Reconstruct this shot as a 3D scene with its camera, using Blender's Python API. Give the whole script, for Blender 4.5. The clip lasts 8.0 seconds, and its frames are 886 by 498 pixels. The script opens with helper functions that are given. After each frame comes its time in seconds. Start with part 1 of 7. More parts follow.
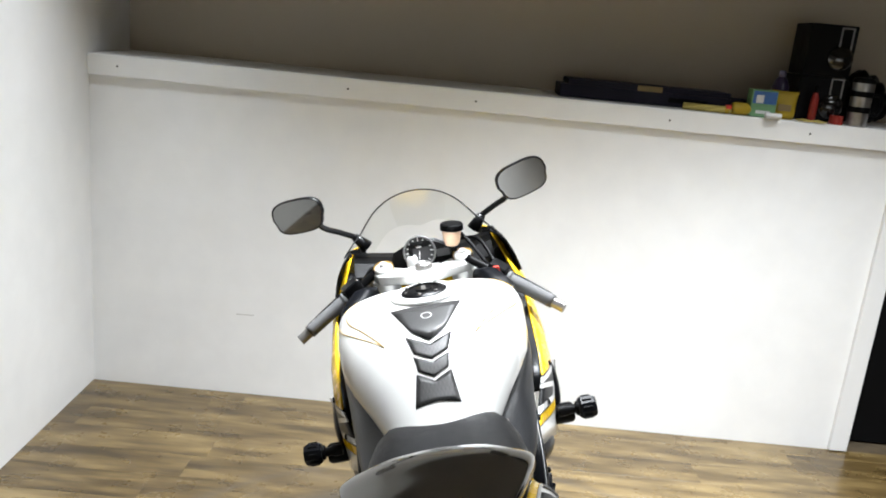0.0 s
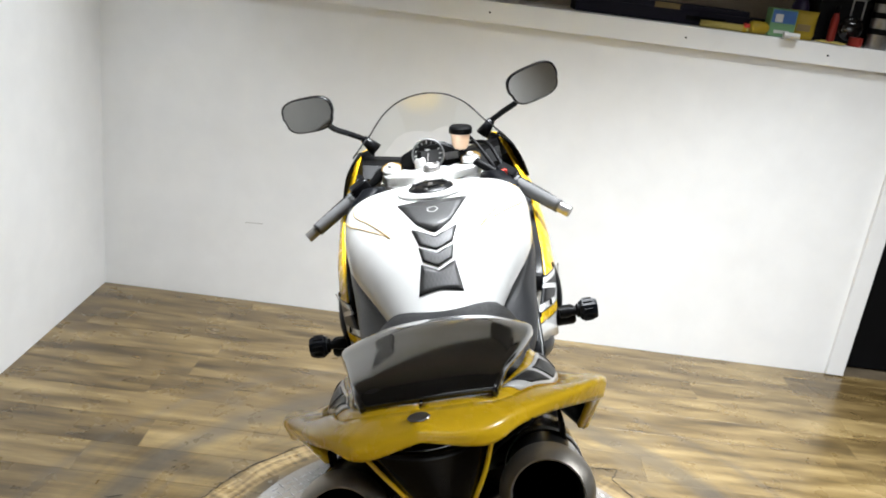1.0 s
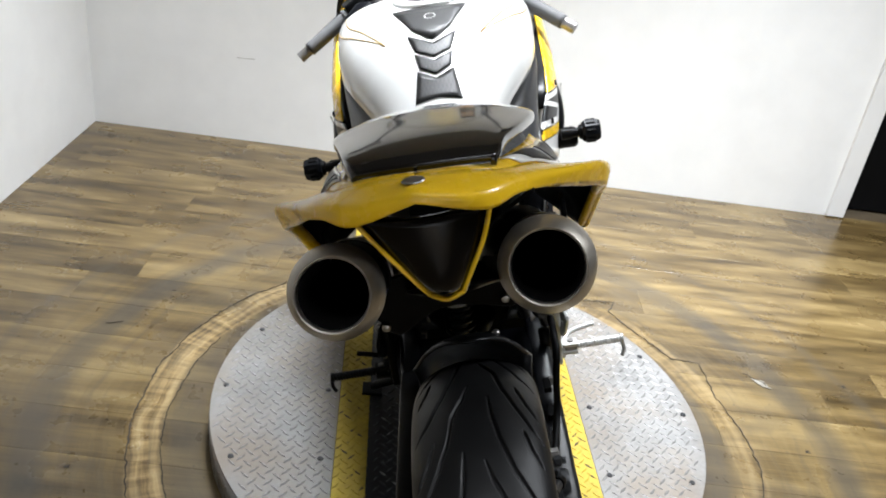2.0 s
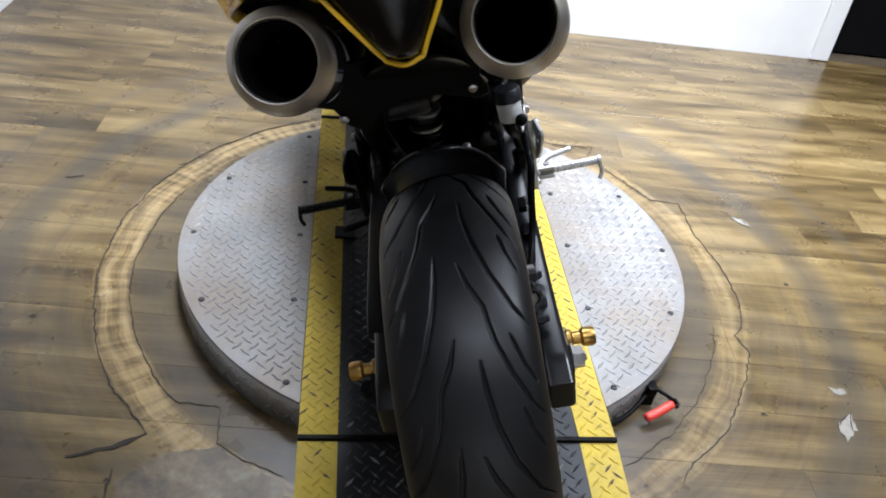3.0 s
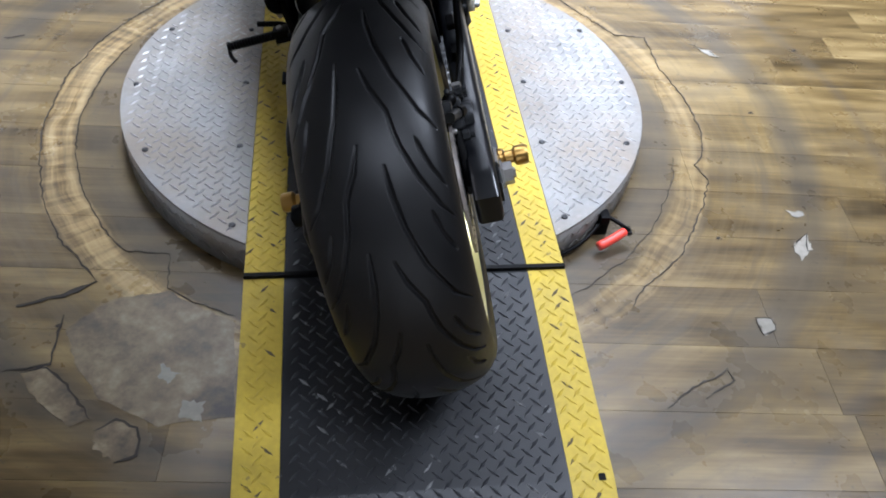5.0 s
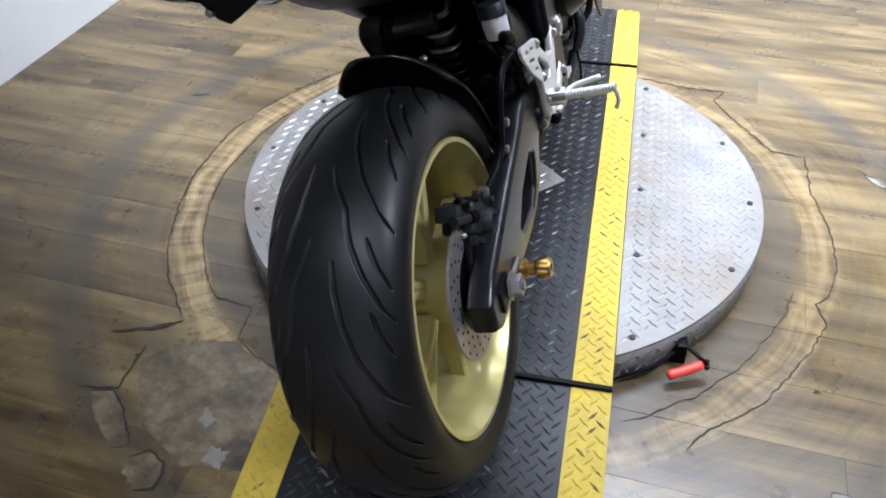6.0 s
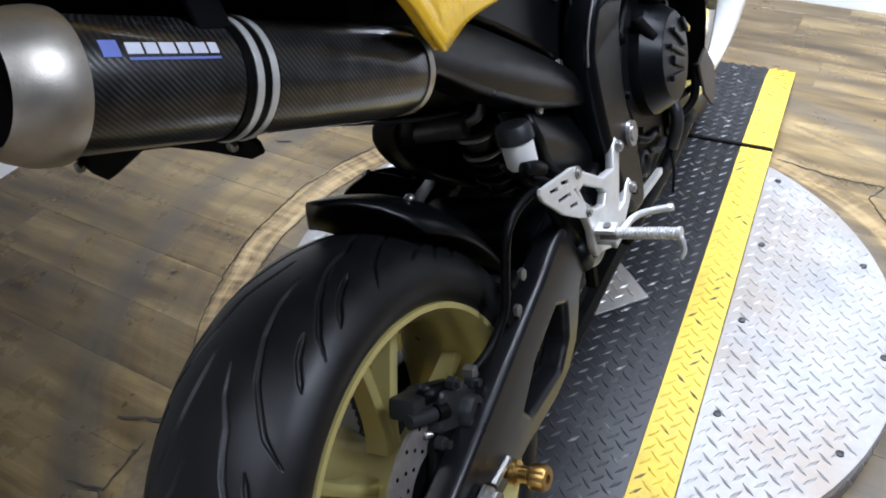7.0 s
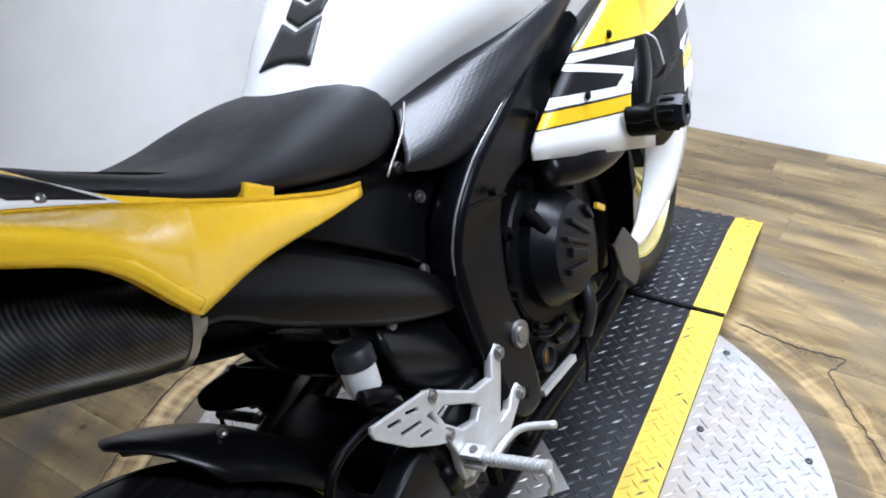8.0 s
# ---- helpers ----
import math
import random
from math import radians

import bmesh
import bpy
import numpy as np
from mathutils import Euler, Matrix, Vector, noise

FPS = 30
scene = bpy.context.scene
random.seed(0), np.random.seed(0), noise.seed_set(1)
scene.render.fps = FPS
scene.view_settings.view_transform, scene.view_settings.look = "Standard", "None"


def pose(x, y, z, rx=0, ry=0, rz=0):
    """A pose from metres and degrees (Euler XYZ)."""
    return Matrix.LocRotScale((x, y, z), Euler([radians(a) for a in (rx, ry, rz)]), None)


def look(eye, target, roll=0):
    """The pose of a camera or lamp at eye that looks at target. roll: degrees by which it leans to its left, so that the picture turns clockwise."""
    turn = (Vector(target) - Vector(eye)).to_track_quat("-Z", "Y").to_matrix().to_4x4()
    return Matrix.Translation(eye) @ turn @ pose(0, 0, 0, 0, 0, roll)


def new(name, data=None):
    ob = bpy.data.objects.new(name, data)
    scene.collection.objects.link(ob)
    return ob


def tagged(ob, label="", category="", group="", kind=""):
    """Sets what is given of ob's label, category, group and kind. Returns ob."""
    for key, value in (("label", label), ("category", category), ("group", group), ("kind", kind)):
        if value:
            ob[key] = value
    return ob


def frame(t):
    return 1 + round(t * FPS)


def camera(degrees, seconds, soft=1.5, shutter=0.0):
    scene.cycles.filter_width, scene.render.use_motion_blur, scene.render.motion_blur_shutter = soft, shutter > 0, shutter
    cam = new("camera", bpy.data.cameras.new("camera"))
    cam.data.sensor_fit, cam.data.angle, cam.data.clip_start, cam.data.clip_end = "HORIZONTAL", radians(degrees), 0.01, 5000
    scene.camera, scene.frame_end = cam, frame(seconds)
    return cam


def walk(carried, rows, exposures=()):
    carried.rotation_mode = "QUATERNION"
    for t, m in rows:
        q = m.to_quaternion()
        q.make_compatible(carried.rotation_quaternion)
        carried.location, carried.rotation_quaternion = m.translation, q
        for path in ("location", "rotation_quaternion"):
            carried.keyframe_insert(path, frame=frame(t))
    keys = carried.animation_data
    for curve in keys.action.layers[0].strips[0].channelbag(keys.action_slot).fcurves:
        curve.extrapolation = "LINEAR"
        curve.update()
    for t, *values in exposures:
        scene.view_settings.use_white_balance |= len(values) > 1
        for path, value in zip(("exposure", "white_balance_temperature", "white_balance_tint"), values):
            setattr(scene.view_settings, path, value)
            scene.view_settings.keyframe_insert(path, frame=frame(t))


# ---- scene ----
cam = camera(56.5, 8.0, soft=1.9)
PATH = [
    (0, (-0.313, -0.971, 1.527), (-0.138, 0.952, 1.006), 5.6),
    (0.5, (-0.306, -0.999, 1.496), (-0.143, 0.908, 0.914), 6.9),
    (1, (-0.302, -1.012, 1.456), (-0.135, 0.862, 0.78), 7.3),
    (1.5, (-0.295, -1.009, 1.399), (-0.119, 0.799, 0.563), 7.2),
    (1.7, (-0.293, -1.008, 1.379), (-0.112, 0.772, 0.483), 7.6),
    (2.8, (-0.255, -1.004, 1.244), (-0.004, 0.608, 0.087), 8.0),
    (3, (-0.251, -1.008, 1.22), (0.01, 0.567, 0.016), 7.9),
    (3.5, (-0.233, -1.018, 1.168), (0.082, 0.442, -0.163), 8.2),
    (4, (-0.226, -1.034, 1.116), (0.139, 0.329, -0.302), 8.8),
    (4.2, (-0.224, -1.042, 1.103), (0.146, 0.291, -0.341), 8.6),
    (5.3, (-0.005, -1.084, 1.178), (0.116, 0.36, -0.2), 4.0),
    (5.5, (0.103, -1.109, 1.192), (0.093, 0.385, -0.138), 3.0),
    (6, (0.217, -1.006, 1.186), (-0.112, 0.465, -0.13), -0.8),
    (6.5, (0.259, -0.798, 1.191), (-0.124, 0.609, -0.178), -0.2),
    (7, (0.349, -0.588, 1.182), (-0.365, 0.743, -0.13), -5.2),
    (7.5, (0.455, -0.398, 1.203), (-0.354, 0.978, -0.003), -4.3),
    (8, (0.474, -0.323, 1.233), (-0.347, 1.098, 0.091), -4.5),
]
walk(cam, [(t, look(eye, target, roll)) for t, eye, target, roll in PATH], [(0, -0.38, 6250, 9), (1.0, -0.46, 6250, 9), (1.7, -0.48, 6250, 9), (2.8, -0.30, 5900, 12), (4.2, -0.24, 5550, 13), (5.3, -0.24, 5600, 13), (7.0, -0.34, 5600, 13), (8, -0.40, 5600, 13)])

# ---- world, lamps and added fills ----
world = bpy.data.worlds.new("room_world")
scene.world = world
world.use_nodes = True
world.node_tree.nodes["Background"].inputs[0].default_value = (0.9, 0.95, 1.0, 1)
world.node_tree.nodes["Background"].inputs[1].default_value = 0.001


def area_lamp(name, place, target, size_x, size_y, watts, spread=120, colour=(0.97, 0.985, 1.0)):
    lamp = bpy.data.lights.new(name, "AREA")
    lamp.shape, lamp.size, lamp.size_y = "RECTANGLE", size_x, size_y
    lamp.energy, lamp.color, lamp.spread = watts, colour, radians(spread)
    ob = new(name, lamp)
    ob.matrix_world = look(place, target)
    return ob


area_lamp("lamp_front", (0.62, 1.32, 2.5), (0.62, 1.32, 0), 2.2, 0.45, 86, 72)
area_lamp("lamp_side", (1.70, 0.1, 2.5), (1.45, 0.1, 0), 0.35, 1.0, 62, 130)
# added fill without a known source, aimed to brighten the left wall
area_lamp("fill_left_wall", (-0.55, 1.60, 2.5), (-1.20, 1.70, 0.2), 0.3, 1.1, 15, 62)
# added fill that lifts the left deck and the tank, no known source
area_lamp("fill_left_deck", (-0.40, 1.15, 2.5), (-0.35, 0.85, 0), 0.3, 0.8, 8, 44)
area_lamp("lamp_rear", (0.10, -1.20, 2.5), (0.10, -1.20, 0), 2.2, 0.4, 22, 72)
# unseen fill, added to light the rear wall that the mirrors reflect
area_lamp("fill_mirrors", (0.8, -4.3, 2.5), (0.8, -4.7, 0), 2.8, 0.4, 175, 100)

# ---- materials ----
def material(name):
    m = bpy.data.materials.new(name)
    m.use_nodes = True
    t = m.node_tree
    return m, t, t.nodes["Principled BSDF"]


def node(t, kind, **values):
    n = t.nodes.new(kind)
    for k, v in values.items():
        n.inputs[k.replace("_", " ")].default_value = v
    return n


def coords(t, scale=(1, 1, 1), which="Object"):
    c = t.nodes.new("ShaderNodeTexCoord")
    mp = t.nodes.new("ShaderNodeMapping")
    mp.inputs["Scale"].default_value = scale
    t.links.new(c.outputs[which], mp.inputs["Vector"])
    return mp.outputs["Vector"]


def noise_out(t, vector, scale, detail=4.0, rough=0.55):
    n = node(t, "ShaderNodeTexNoise", Scale=scale, Detail=detail, Roughness=rough)
    t.links.new(vector, n.inputs["Vector"])
    return n.outputs["Fac"]


def ramp_out(t, fac, stops):
    r = t.nodes.new("ShaderNodeValToRGB")
    e = r.color_ramp.elements
    while len(e) < len(stops):
        e.new(0.5)
    for el, (p, c) in zip(e, stops):
        el.position = p
        el.color = (*c, 1) if len(c) == 3 else c
    t.links.new(fac, r.inputs["Fac"])
    return r.outputs["Color"]


def mix_out(t, fac, a, b, blend="MIX"):
    m = t.nodes.new("ShaderNodeMix")
    m.data_type, m.blend_type = "RGBA", blend
    for sock, v in ((m.inputs[0], fac), (m.inputs[6], a), (m.inputs[7], b)):
        if hasattr(v, "is_linked"):
            t.links.new(v, sock)
        elif isinstance(v, (int, float)):
            sock.default_value = v
        else:
            sock.default_value = (*v, 1)
    return m.outputs[2]


def math_out(t, op, a, b=0.0, clamp=False):
    m = t.nodes.new("ShaderNodeMath")
    m.operation, m.use_clamp = op, clamp
    for sock, v in ((m.inputs[0], a), (m.inputs[1], b)):
        if hasattr(v, "is_linked"):
            t.links.new(v, sock)
        else:
            sock.default_value = v
    return m.outputs[0]


def bump(t, bsdf, height, strength=0.2, distance=0.002):
    b = t.nodes.new("ShaderNodeBump")
    b.inputs["Strength"].default_value, b.inputs["Distance"].default_value = strength, distance
    t.links.new(height, b.inputs["Height"])
    t.links.new(b.outputs["Normal"], bsdf.inputs["Normal"])


def surface(name, colour, rough=0.4, metal=0.0, vary=0.12, scale=30.0, coat=0.0, bumps=0.0, bump_scale=200.0, spec=0.5, grime=0.0):
    """A plain surface with two scales of variation in colour and gloss."""
    m, t, s = material(name)
    v = coords(t)
    big = noise_out(t, v, scale * 0.2, 3)
    fine = noise_out(t, v, scale, 5)
    both = math_out(t, "ADD", math_out(t, "MULTIPLY", big, 0.5), math_out(t, "MULTIPLY", fine, 0.5))
    dark = tuple(c * (1 - vary) for c in colour)
    light = tuple(min(1, c * (1 + vary)) for c in colour)
    col = ramp_out(t, both, [(0.3, dark), (0.7, light)])
    if grime:
        col = mix_out(t, math_out(t, "MULTIPLY", ramp_out(t, big, [(0.5, (0, 0, 0)), (0.75, (1, 1, 1))]), grime), col, tuple(c * 0.45 for c in colour))
    t.links.new(col, s.inputs["Base Color"])
    r = t.nodes.new("ShaderNodeMapRange")
    r.inputs["To Min"].default_value, r.inputs["To Max"].default_value = max(0.02, rough * 0.75), min(1, rough * 1.3)
    t.links.new(fine, r.inputs["Value"])
    t.links.new(r.outputs["Result"], s.inputs["Roughness"])
    s.inputs["Metallic"].default_value = metal
    s.inputs["Specular IOR Level"].default_value = spec
    s.inputs["Coat Weight"].default_value = coat
    s.inputs["Coat Roughness"].default_value = 0.06
    if bumps:
        bump(t, s, noise_out(t, v, bump_scale, 3), bumps, 0.001)
    return m


M = {}
M["yellow_paint"] = surface("yellow_paint", (0.84, 0.52, 0.014), 0.26, vary=0.04, coat=0.25, spec=0.35)
M["white_paint"] = surface("white_paint", (0.82, 0.82, 0.80), 0.3, vary=0.03, coat=0.8)
M["strobe_black"] = surface("strobe_black", (0.010, 0.010, 0.011), 0.40, vary=0.12, spec=0.4)
M["gold_line"] = surface("gold_line", (0.48, 0.33, 0.11), 0.4, vary=0.1)
M["satin_black"] = surface("satin_black", (0.0030, 0.0031, 0.0036), 0.30, vary=0.2, scale=60, bumps=0.12, bump_scale=500, spec=0.24)
M["matte_black"] = surface("matte_black", (0.0018, 0.0018, 0.0020), 0.42, vary=0.25, scale=50, bumps=0.2, bump_scale=400, spec=0.08)
M["frame_black"] = surface("frame_black", (0.0030, 0.0034, 0.0046), 0.30, vary=0.15, scale=60, bumps=0.1, bump_scale=700, spec=0.11)
M["engine_grey"] = surface("engine_grey", (0.0030, 0.0031, 0.0034), 0.36, vary=0.2, scale=60, bumps=0.2, bump_scale=600, spec=0.09)
M["rubber"] = surface("rubber", (0.0055, 0.0055, 0.0058), 0.42, vary=0.25, scale=25, bumps=0.12, bump_scale=900, grime=0.3, spec=0.29)
M["grip_rubber"] = surface("grip_rubber", (0.09, 0.09, 0.092), 0.75, vary=0.2, scale=80, bumps=0.4, bump_scale=700)
M["seat_vinyl"] = surface("seat_vinyl", (0.0080, 0.0083, 0.0095), 0.45, vary=0.2, scale=60, bumps=0.4, bump_scale=1200, spec=0.42)
M["smoked_cover"] = surface("smoked_cover", (0.008, 0.0072, 0.0068), 0.07, vary=0.2, spec=0.5, coat=0.5)
M["arm_black"] = surface("arm_black", (0.0040, 0.0044, 0.0056), 0.30, vary=0.12, scale=20, spec=0.40)
M["gold_wheel"] = surface("gold_wheel", (0.46, 0.40, 0.15), 0.30, metal=0.4, vary=0.08, coat=0.4, grime=0.4)
M["brass"] = surface("brass", (0.42, 0.26, 0.075), 0.3, metal=1.0, vary=0.2, grime=0.3)
M["bare_alloy"] = surface("bare_alloy", (0.60, 0.60, 0.585), 0.42, metal=0.55, vary=0.14, scale=80, bumps=0.1, bump_scale=900)
M["steel"] = surface("steel", (0.30, 0.29, 0.28), 0.38, metal=0.9, vary=0.25, scale=80, bumps=0.1, bump_scale=800, grime=0.3)
M["disc_steel"] = surface("disc_steel", (0.36, 0.33, 0.31), 0.4, metal=0.8, vary=0.25, scale=60, grime=0.4)
M["titanium"] = surface("titanium", (0.44, 0.41, 0.36), 0.42, metal=0.9, vary=0.22, scale=60, bumps=0.15, bump_scale=700, grime=0.4)
M["worn_edge"] = surface("worn_edge", (0.20, 0.20, 0.20), 0.40, metal=0.6, vary=0.35, scale=90)
M["cast_grey"] = surface("cast_grey", (0.016, 0.017, 0.0185), 0.42, metal=0.2, vary=0.25, scale=70, bumps=0.25, bump_scale=500, spec=0.3, grime=0.4)
M["guard_metal"] = surface("guard_metal", (0.055, 0.046, 0.036), 0.5, metal=0.3, vary=0.4, scale=70, bumps=0.2, bump_scale=400)
M["lamp_dark"] = surface("lamp_dark", (0.004, 0.0036, 0.0036), 0.14, vary=0.2, spec=0.2)
# soot in the muffler bores; elsewhere black painted for the shade in holes
M["soot"] = surface("soot", (0.003, 0.0027, 0.0027), 0.9, vary=0.3, spec=0.05)
M["white_plastic"] = surface("white_plastic", (0.62, 0.62, 0.60), 0.45, vary=0.06, scale=40)
M["amber_fluid"] = surface("amber_fluid", (0.72, 0.50, 0.34), 0.35, vary=0.08, scale=40)
M["red_grip"] = surface("red_grip", (0.62, 0.05, 0.03), 0.45, vary=0.1, scale=60)
M["dial_face"] = surface("dial_face", (0.022, 0.022, 0.023), 0.5, vary=0.1)
M["dial_white"] = surface("dial_white", (0.7, 0.7, 0.68), 0.5, vary=0.03)
M["wall_white"] = surface("wall_white", (0.80, 0.80, 0.79), 0.75, vary=0.055, scale=7, bumps=0.06, bump_scale=60, spec=0.3)
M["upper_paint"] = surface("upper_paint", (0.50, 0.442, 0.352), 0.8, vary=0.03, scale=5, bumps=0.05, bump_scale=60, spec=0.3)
M["trim_white"] = surface("trim_white", (0.80, 0.80, 0.79), 0.5, vary=0.03, scale=12, bumps=0.05, bump_scale=90)
M["door_black"] = surface("door_black", (0.004, 0.004, 0.0045), 0.55, vary=0.2, scale=10, spec=0.1)
# dark grey for surfaces out of view, chosen to hold back bounce light
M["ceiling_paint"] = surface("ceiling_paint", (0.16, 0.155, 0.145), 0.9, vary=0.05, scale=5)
M["crack"] = surface("crack", (0.02, 0.016, 0.012), 0.95, vary=0.3, scale=40)
M["torn_patch"] = surface("torn_patch", (0.18, 0.165, 0.135), 0.8, vary=0.35, scale=60, bumps=0.4, bump_scale=200)
M["glue_patch"] = surface("glue_patch", (0.085, 0.064, 0.038), 0.6, vary=0.45, scale=30, bumps=0.4, bump_scale=150, grime=0.5)


def plate_metal(name, colour, rough, metal, worn, worn_share, dirt=0.0):
    """Tread plate: base colour, scuffed, some raised treads worn to another colour."""
    m, t, s = material(name)
    v = coords(t, which="Object")
    fine = noise_out(t, v, 90, 5)
    big = noise_out(t, v, 7, 4, 0.65)
    col = ramp_out(t, math_out(t, "ADD", math_out(t, "MULTIPLY", fine, 0.4), math_out(t, "MULTIPLY", big, 0.6)),
                   [(0.32, tuple(c * 0.72 for c in colour)), (0.68, tuple(min(1, c * 1.18) for c in colour))])
    g = t.nodes.new("ShaderNodeNewGeometry")
    chips = math_out(t, "MULTIPLY", math_out(t, "LESS_THAN", g.outputs["Random Per Island"], worn_share), math_out(t, "GREATER_THAN", fine, 0.46))
    spots = math_out(t, "GREATER_THAN", noise_out(t, v, 45, 3), 0.70)
    col = mix_out(t, math_out(t, "MAXIMUM", chips, math_out(t, "MULTIPLY", spots, 0.6)), col, worn)
    if dirt:
        film_ = ramp_out(t, noise_out(t, v, 4.5, 5, 0.62), [(0.42, (0, 0, 0)), (0.62, (1, 1, 1))])
        col = mix_out(t, math_out(t, "MULTIPLY", film_, dirt), col, (0.19, 0.145, 0.10))
    t.links.new(col, s.inputs["Base Color"])
    r = t.nodes.new("ShaderNodeMapRange")
    r.inputs["To Min"].default_value, r.inputs["To Max"].default_value = rough * 0.7, min(1, rough * 1.5)
    t.links.new(big, r.inputs["Value"])
    t.links.new(r.outputs["Result"], s.inputs["Roughness"])
    s.inputs["Metallic"].default_value = metal
    bump(t, s, fine, 0.12, 0.001)
    return m


M["scuff_grey"] = surface("scuff_grey", (0.50, 0.49, 0.47), 0.6, vary=0.3, scale=60)
M["deck"] = plate_metal("deck", (0.225, 0.221, 0.214), 0.48, 0.5, (0.3, 0.29, 0.28), 0.0, dirt=0.55)
M["runway"] = plate_metal("runway", (0.0055, 0.006, 0.0072), 0.42, 0.2, (0.16, 0.16, 0.16), 0.12)
M["deck_tread"] = plate_metal("deck_tread", (0.30, 0.296, 0.286), 0.38, 0.65, (0.3, 0.29, 0.28), 0.0)
M["runway_tread"] = plate_metal("runway_tread", (0.026, 0.027, 0.031), 0.42, 0.25, (0.16, 0.16, 0.16), 0.10)
M["stripe"] = plate_metal("stripe", (0.42, 0.305, 0.024), 0.58, 0.0, (0.08, 0.06, 0.03), 0.16)

# carbon weave
m, t, s = material("carbon")
v = coords(t, (1, 1, 1))
w1 = node(t, "ShaderNodeTexWave", Scale=115.0, Distortion=0.4, Detail=1.0)
w1.bands_direction = "DIAGONAL"
t.links.new(v, w1.inputs["Vector"])
weave = math_out(t, "MULTIPLY", w1.outputs["Fac"], ramp_out(t, noise_out(t, v, 40, 3), [(0.35, (0.35, 0.35, 0.35)), (0.65, (1, 1, 1))]))
t.links.new(ramp_out(t, weave, [(0.15, (0.006, 0.006, 0.0064)), (0.85, (0.046, 0.046, 0.046))]), s.inputs["Base Color"])
bump(t, s, w1.outputs["Fac"], 0.15, 0.0006)
s.inputs["Roughness"].default_value = 0.33
s.inputs["Metallic"].default_value = 0.3
s.inputs["Coat Weight"].default_value = 1.0
s.inputs["Coat Roughness"].default_value = 0.15
M["carbon"] = m

# honeycomb grip texture of the tank side covers
m, t, s = material("textured_plastic")
v = coords(t)
vo = node(t, "ShaderNodeTexVoronoi", Scale=230.0, Randomness=0.1)
t.links.new(v, vo.inputs["Vector"])
t.links.new(ramp_out(t, vo.outputs["Distance"], [(0.1, (0.020, 0.021, 0.024)), (0.6, (0.007, 0.0075, 0.009))]), s.inputs["Base Color"])
s.inputs["Roughness"].default_value = 0.40
s.inputs["Specular IOR Level"].default_value = 0.55
bump(t, s, vo.outputs["Distance"], 0.35, 0.001)
M["textured_plastic"] = m

# carbon-look rubber of the tank pad
m, t, s = material("pad_rubber")
v = coords(t)
ck = node(t, "ShaderNodeTexChecker", Scale=260.0)
t.links.new(v, ck.inputs["Vector"])
t.links.new(mix_out(t, ck.outputs["Fac"], (0.024, 0.024, 0.025), (0.040, 0.039, 0.038)), s.inputs["Base Color"])
s.inputs["Roughness"].default_value = 0.4
M["pad_rubber"] = m

# clear windscreen and mirrors
m, t, s = material("screen_clear")
tr = node(t, "ShaderNodeBsdfTransparent", Color=(0.90, 0.91, 0.90, 1))
gl = node(t, "ShaderNodeBsdfGlossy", Roughness=0.05)
mx = t.nodes.new("ShaderNodeMixShader")
mx.inputs[0].default_value = 0.06
t.links.new(tr.outputs[0], mx.inputs[1])
t.links.new(gl.outputs[0], mx.inputs[2])
t.links.new(mx.outputs[0], t.nodes["Material Output"].inputs["Surface"])
M["screen_clear"] = m
m, t, s = material("mirror_glass")
s.inputs["Base Color"].default_value = (0.86, 0.87, 0.86, 1)
s.inputs["Metallic"].default_value, s.inputs["Roughness"].default_value = 1.0, 0.03
M["mirror_glass"] = m

# worn vinyl planks: grain along the board, tone board by board, ring-shaped wear round the turntable
TABLE = (0.0, 0.617)
m, t, s = material("vinyl_plank")
info = t.nodes.new("ShaderNodeObjectInfo")
off = t.nodes.new("ShaderNodeVectorMath")
off.operation = "MULTIPLY_ADD"
cmb = t.nodes.new("ShaderNodeCombineXYZ")
t.links.new(math_out(t, "MULTIPLY", info.outputs["Random"], 37.0), cmb.inputs[0])
t.links.new(math_out(t, "MULTIPLY", info.outputs["Random"], 91.0), cmb.inputs[1])
tc = t.nodes.new("ShaderNodeTexCoord")
t.links.new(tc.outputs["Object"], off.inputs[0])
off.inputs[1].default_value = (1.7, 11.0, 1.0)
t.links.new(cmb.outputs[0], off.inputs[2])
grain = noise_out(t, off.outputs[0], 1.6, 5, 0.54)
off2 = t.nodes.new("ShaderNodeVectorMath")
off2.operation = "MULTIPLY_ADD"
t.links.new(tc.outputs["Object"], off2.inputs[0])
off2.inputs[1].default_value = (3.0, 90.0, 1.0)
t.links.new(cmb.outputs[0], off2.inputs[2])
fibre = noise_out(t, off2.outputs[0], 2.0, 5, 0.6)
tone = math_out(t, "ADD", math_out(t, "MULTIPLY", grain, 0.66), math_out(t, "MULTIPLY", fibre, 0.19))
tone = math_out(t, "ADD", tone, math_out(t, "MULTIPLY", info.outputs["Random"], 0.11))
wood = ramp_out(t, tone, [(0.33, (0.026, 0.016, 0.005)), (0.43, (0.070, 0.045, 0.015)), (0.53, (0.132, 0.090, 0.034)), (0.68, (0.235, 0.172, 0.076))])
geo = t.nodes.new("ShaderNodeNewGeometry")
pos = geo.outputs["Position"]
rel = t.nodes.new("ShaderNodeVectorMath")
rel.operation = "SUBTRACT"
t.links.new(pos, rel.inputs[0])
rel.inputs[1].default_value = (TABLE[0], TABLE[1], -0.085)
ln = t.nodes.new("ShaderNodeVectorMath")
ln.operation = "LENGTH"
t.links.new(rel.outputs[0], ln.inputs[0])
wob = noise_out(t, pos, 5.0, 4)
radius = math_out(t, "ADD", ln.outputs["Value"], math_out(t, "MULTIPLY", math_out(t, "SUBTRACT", wob, 0.5), 0.05))


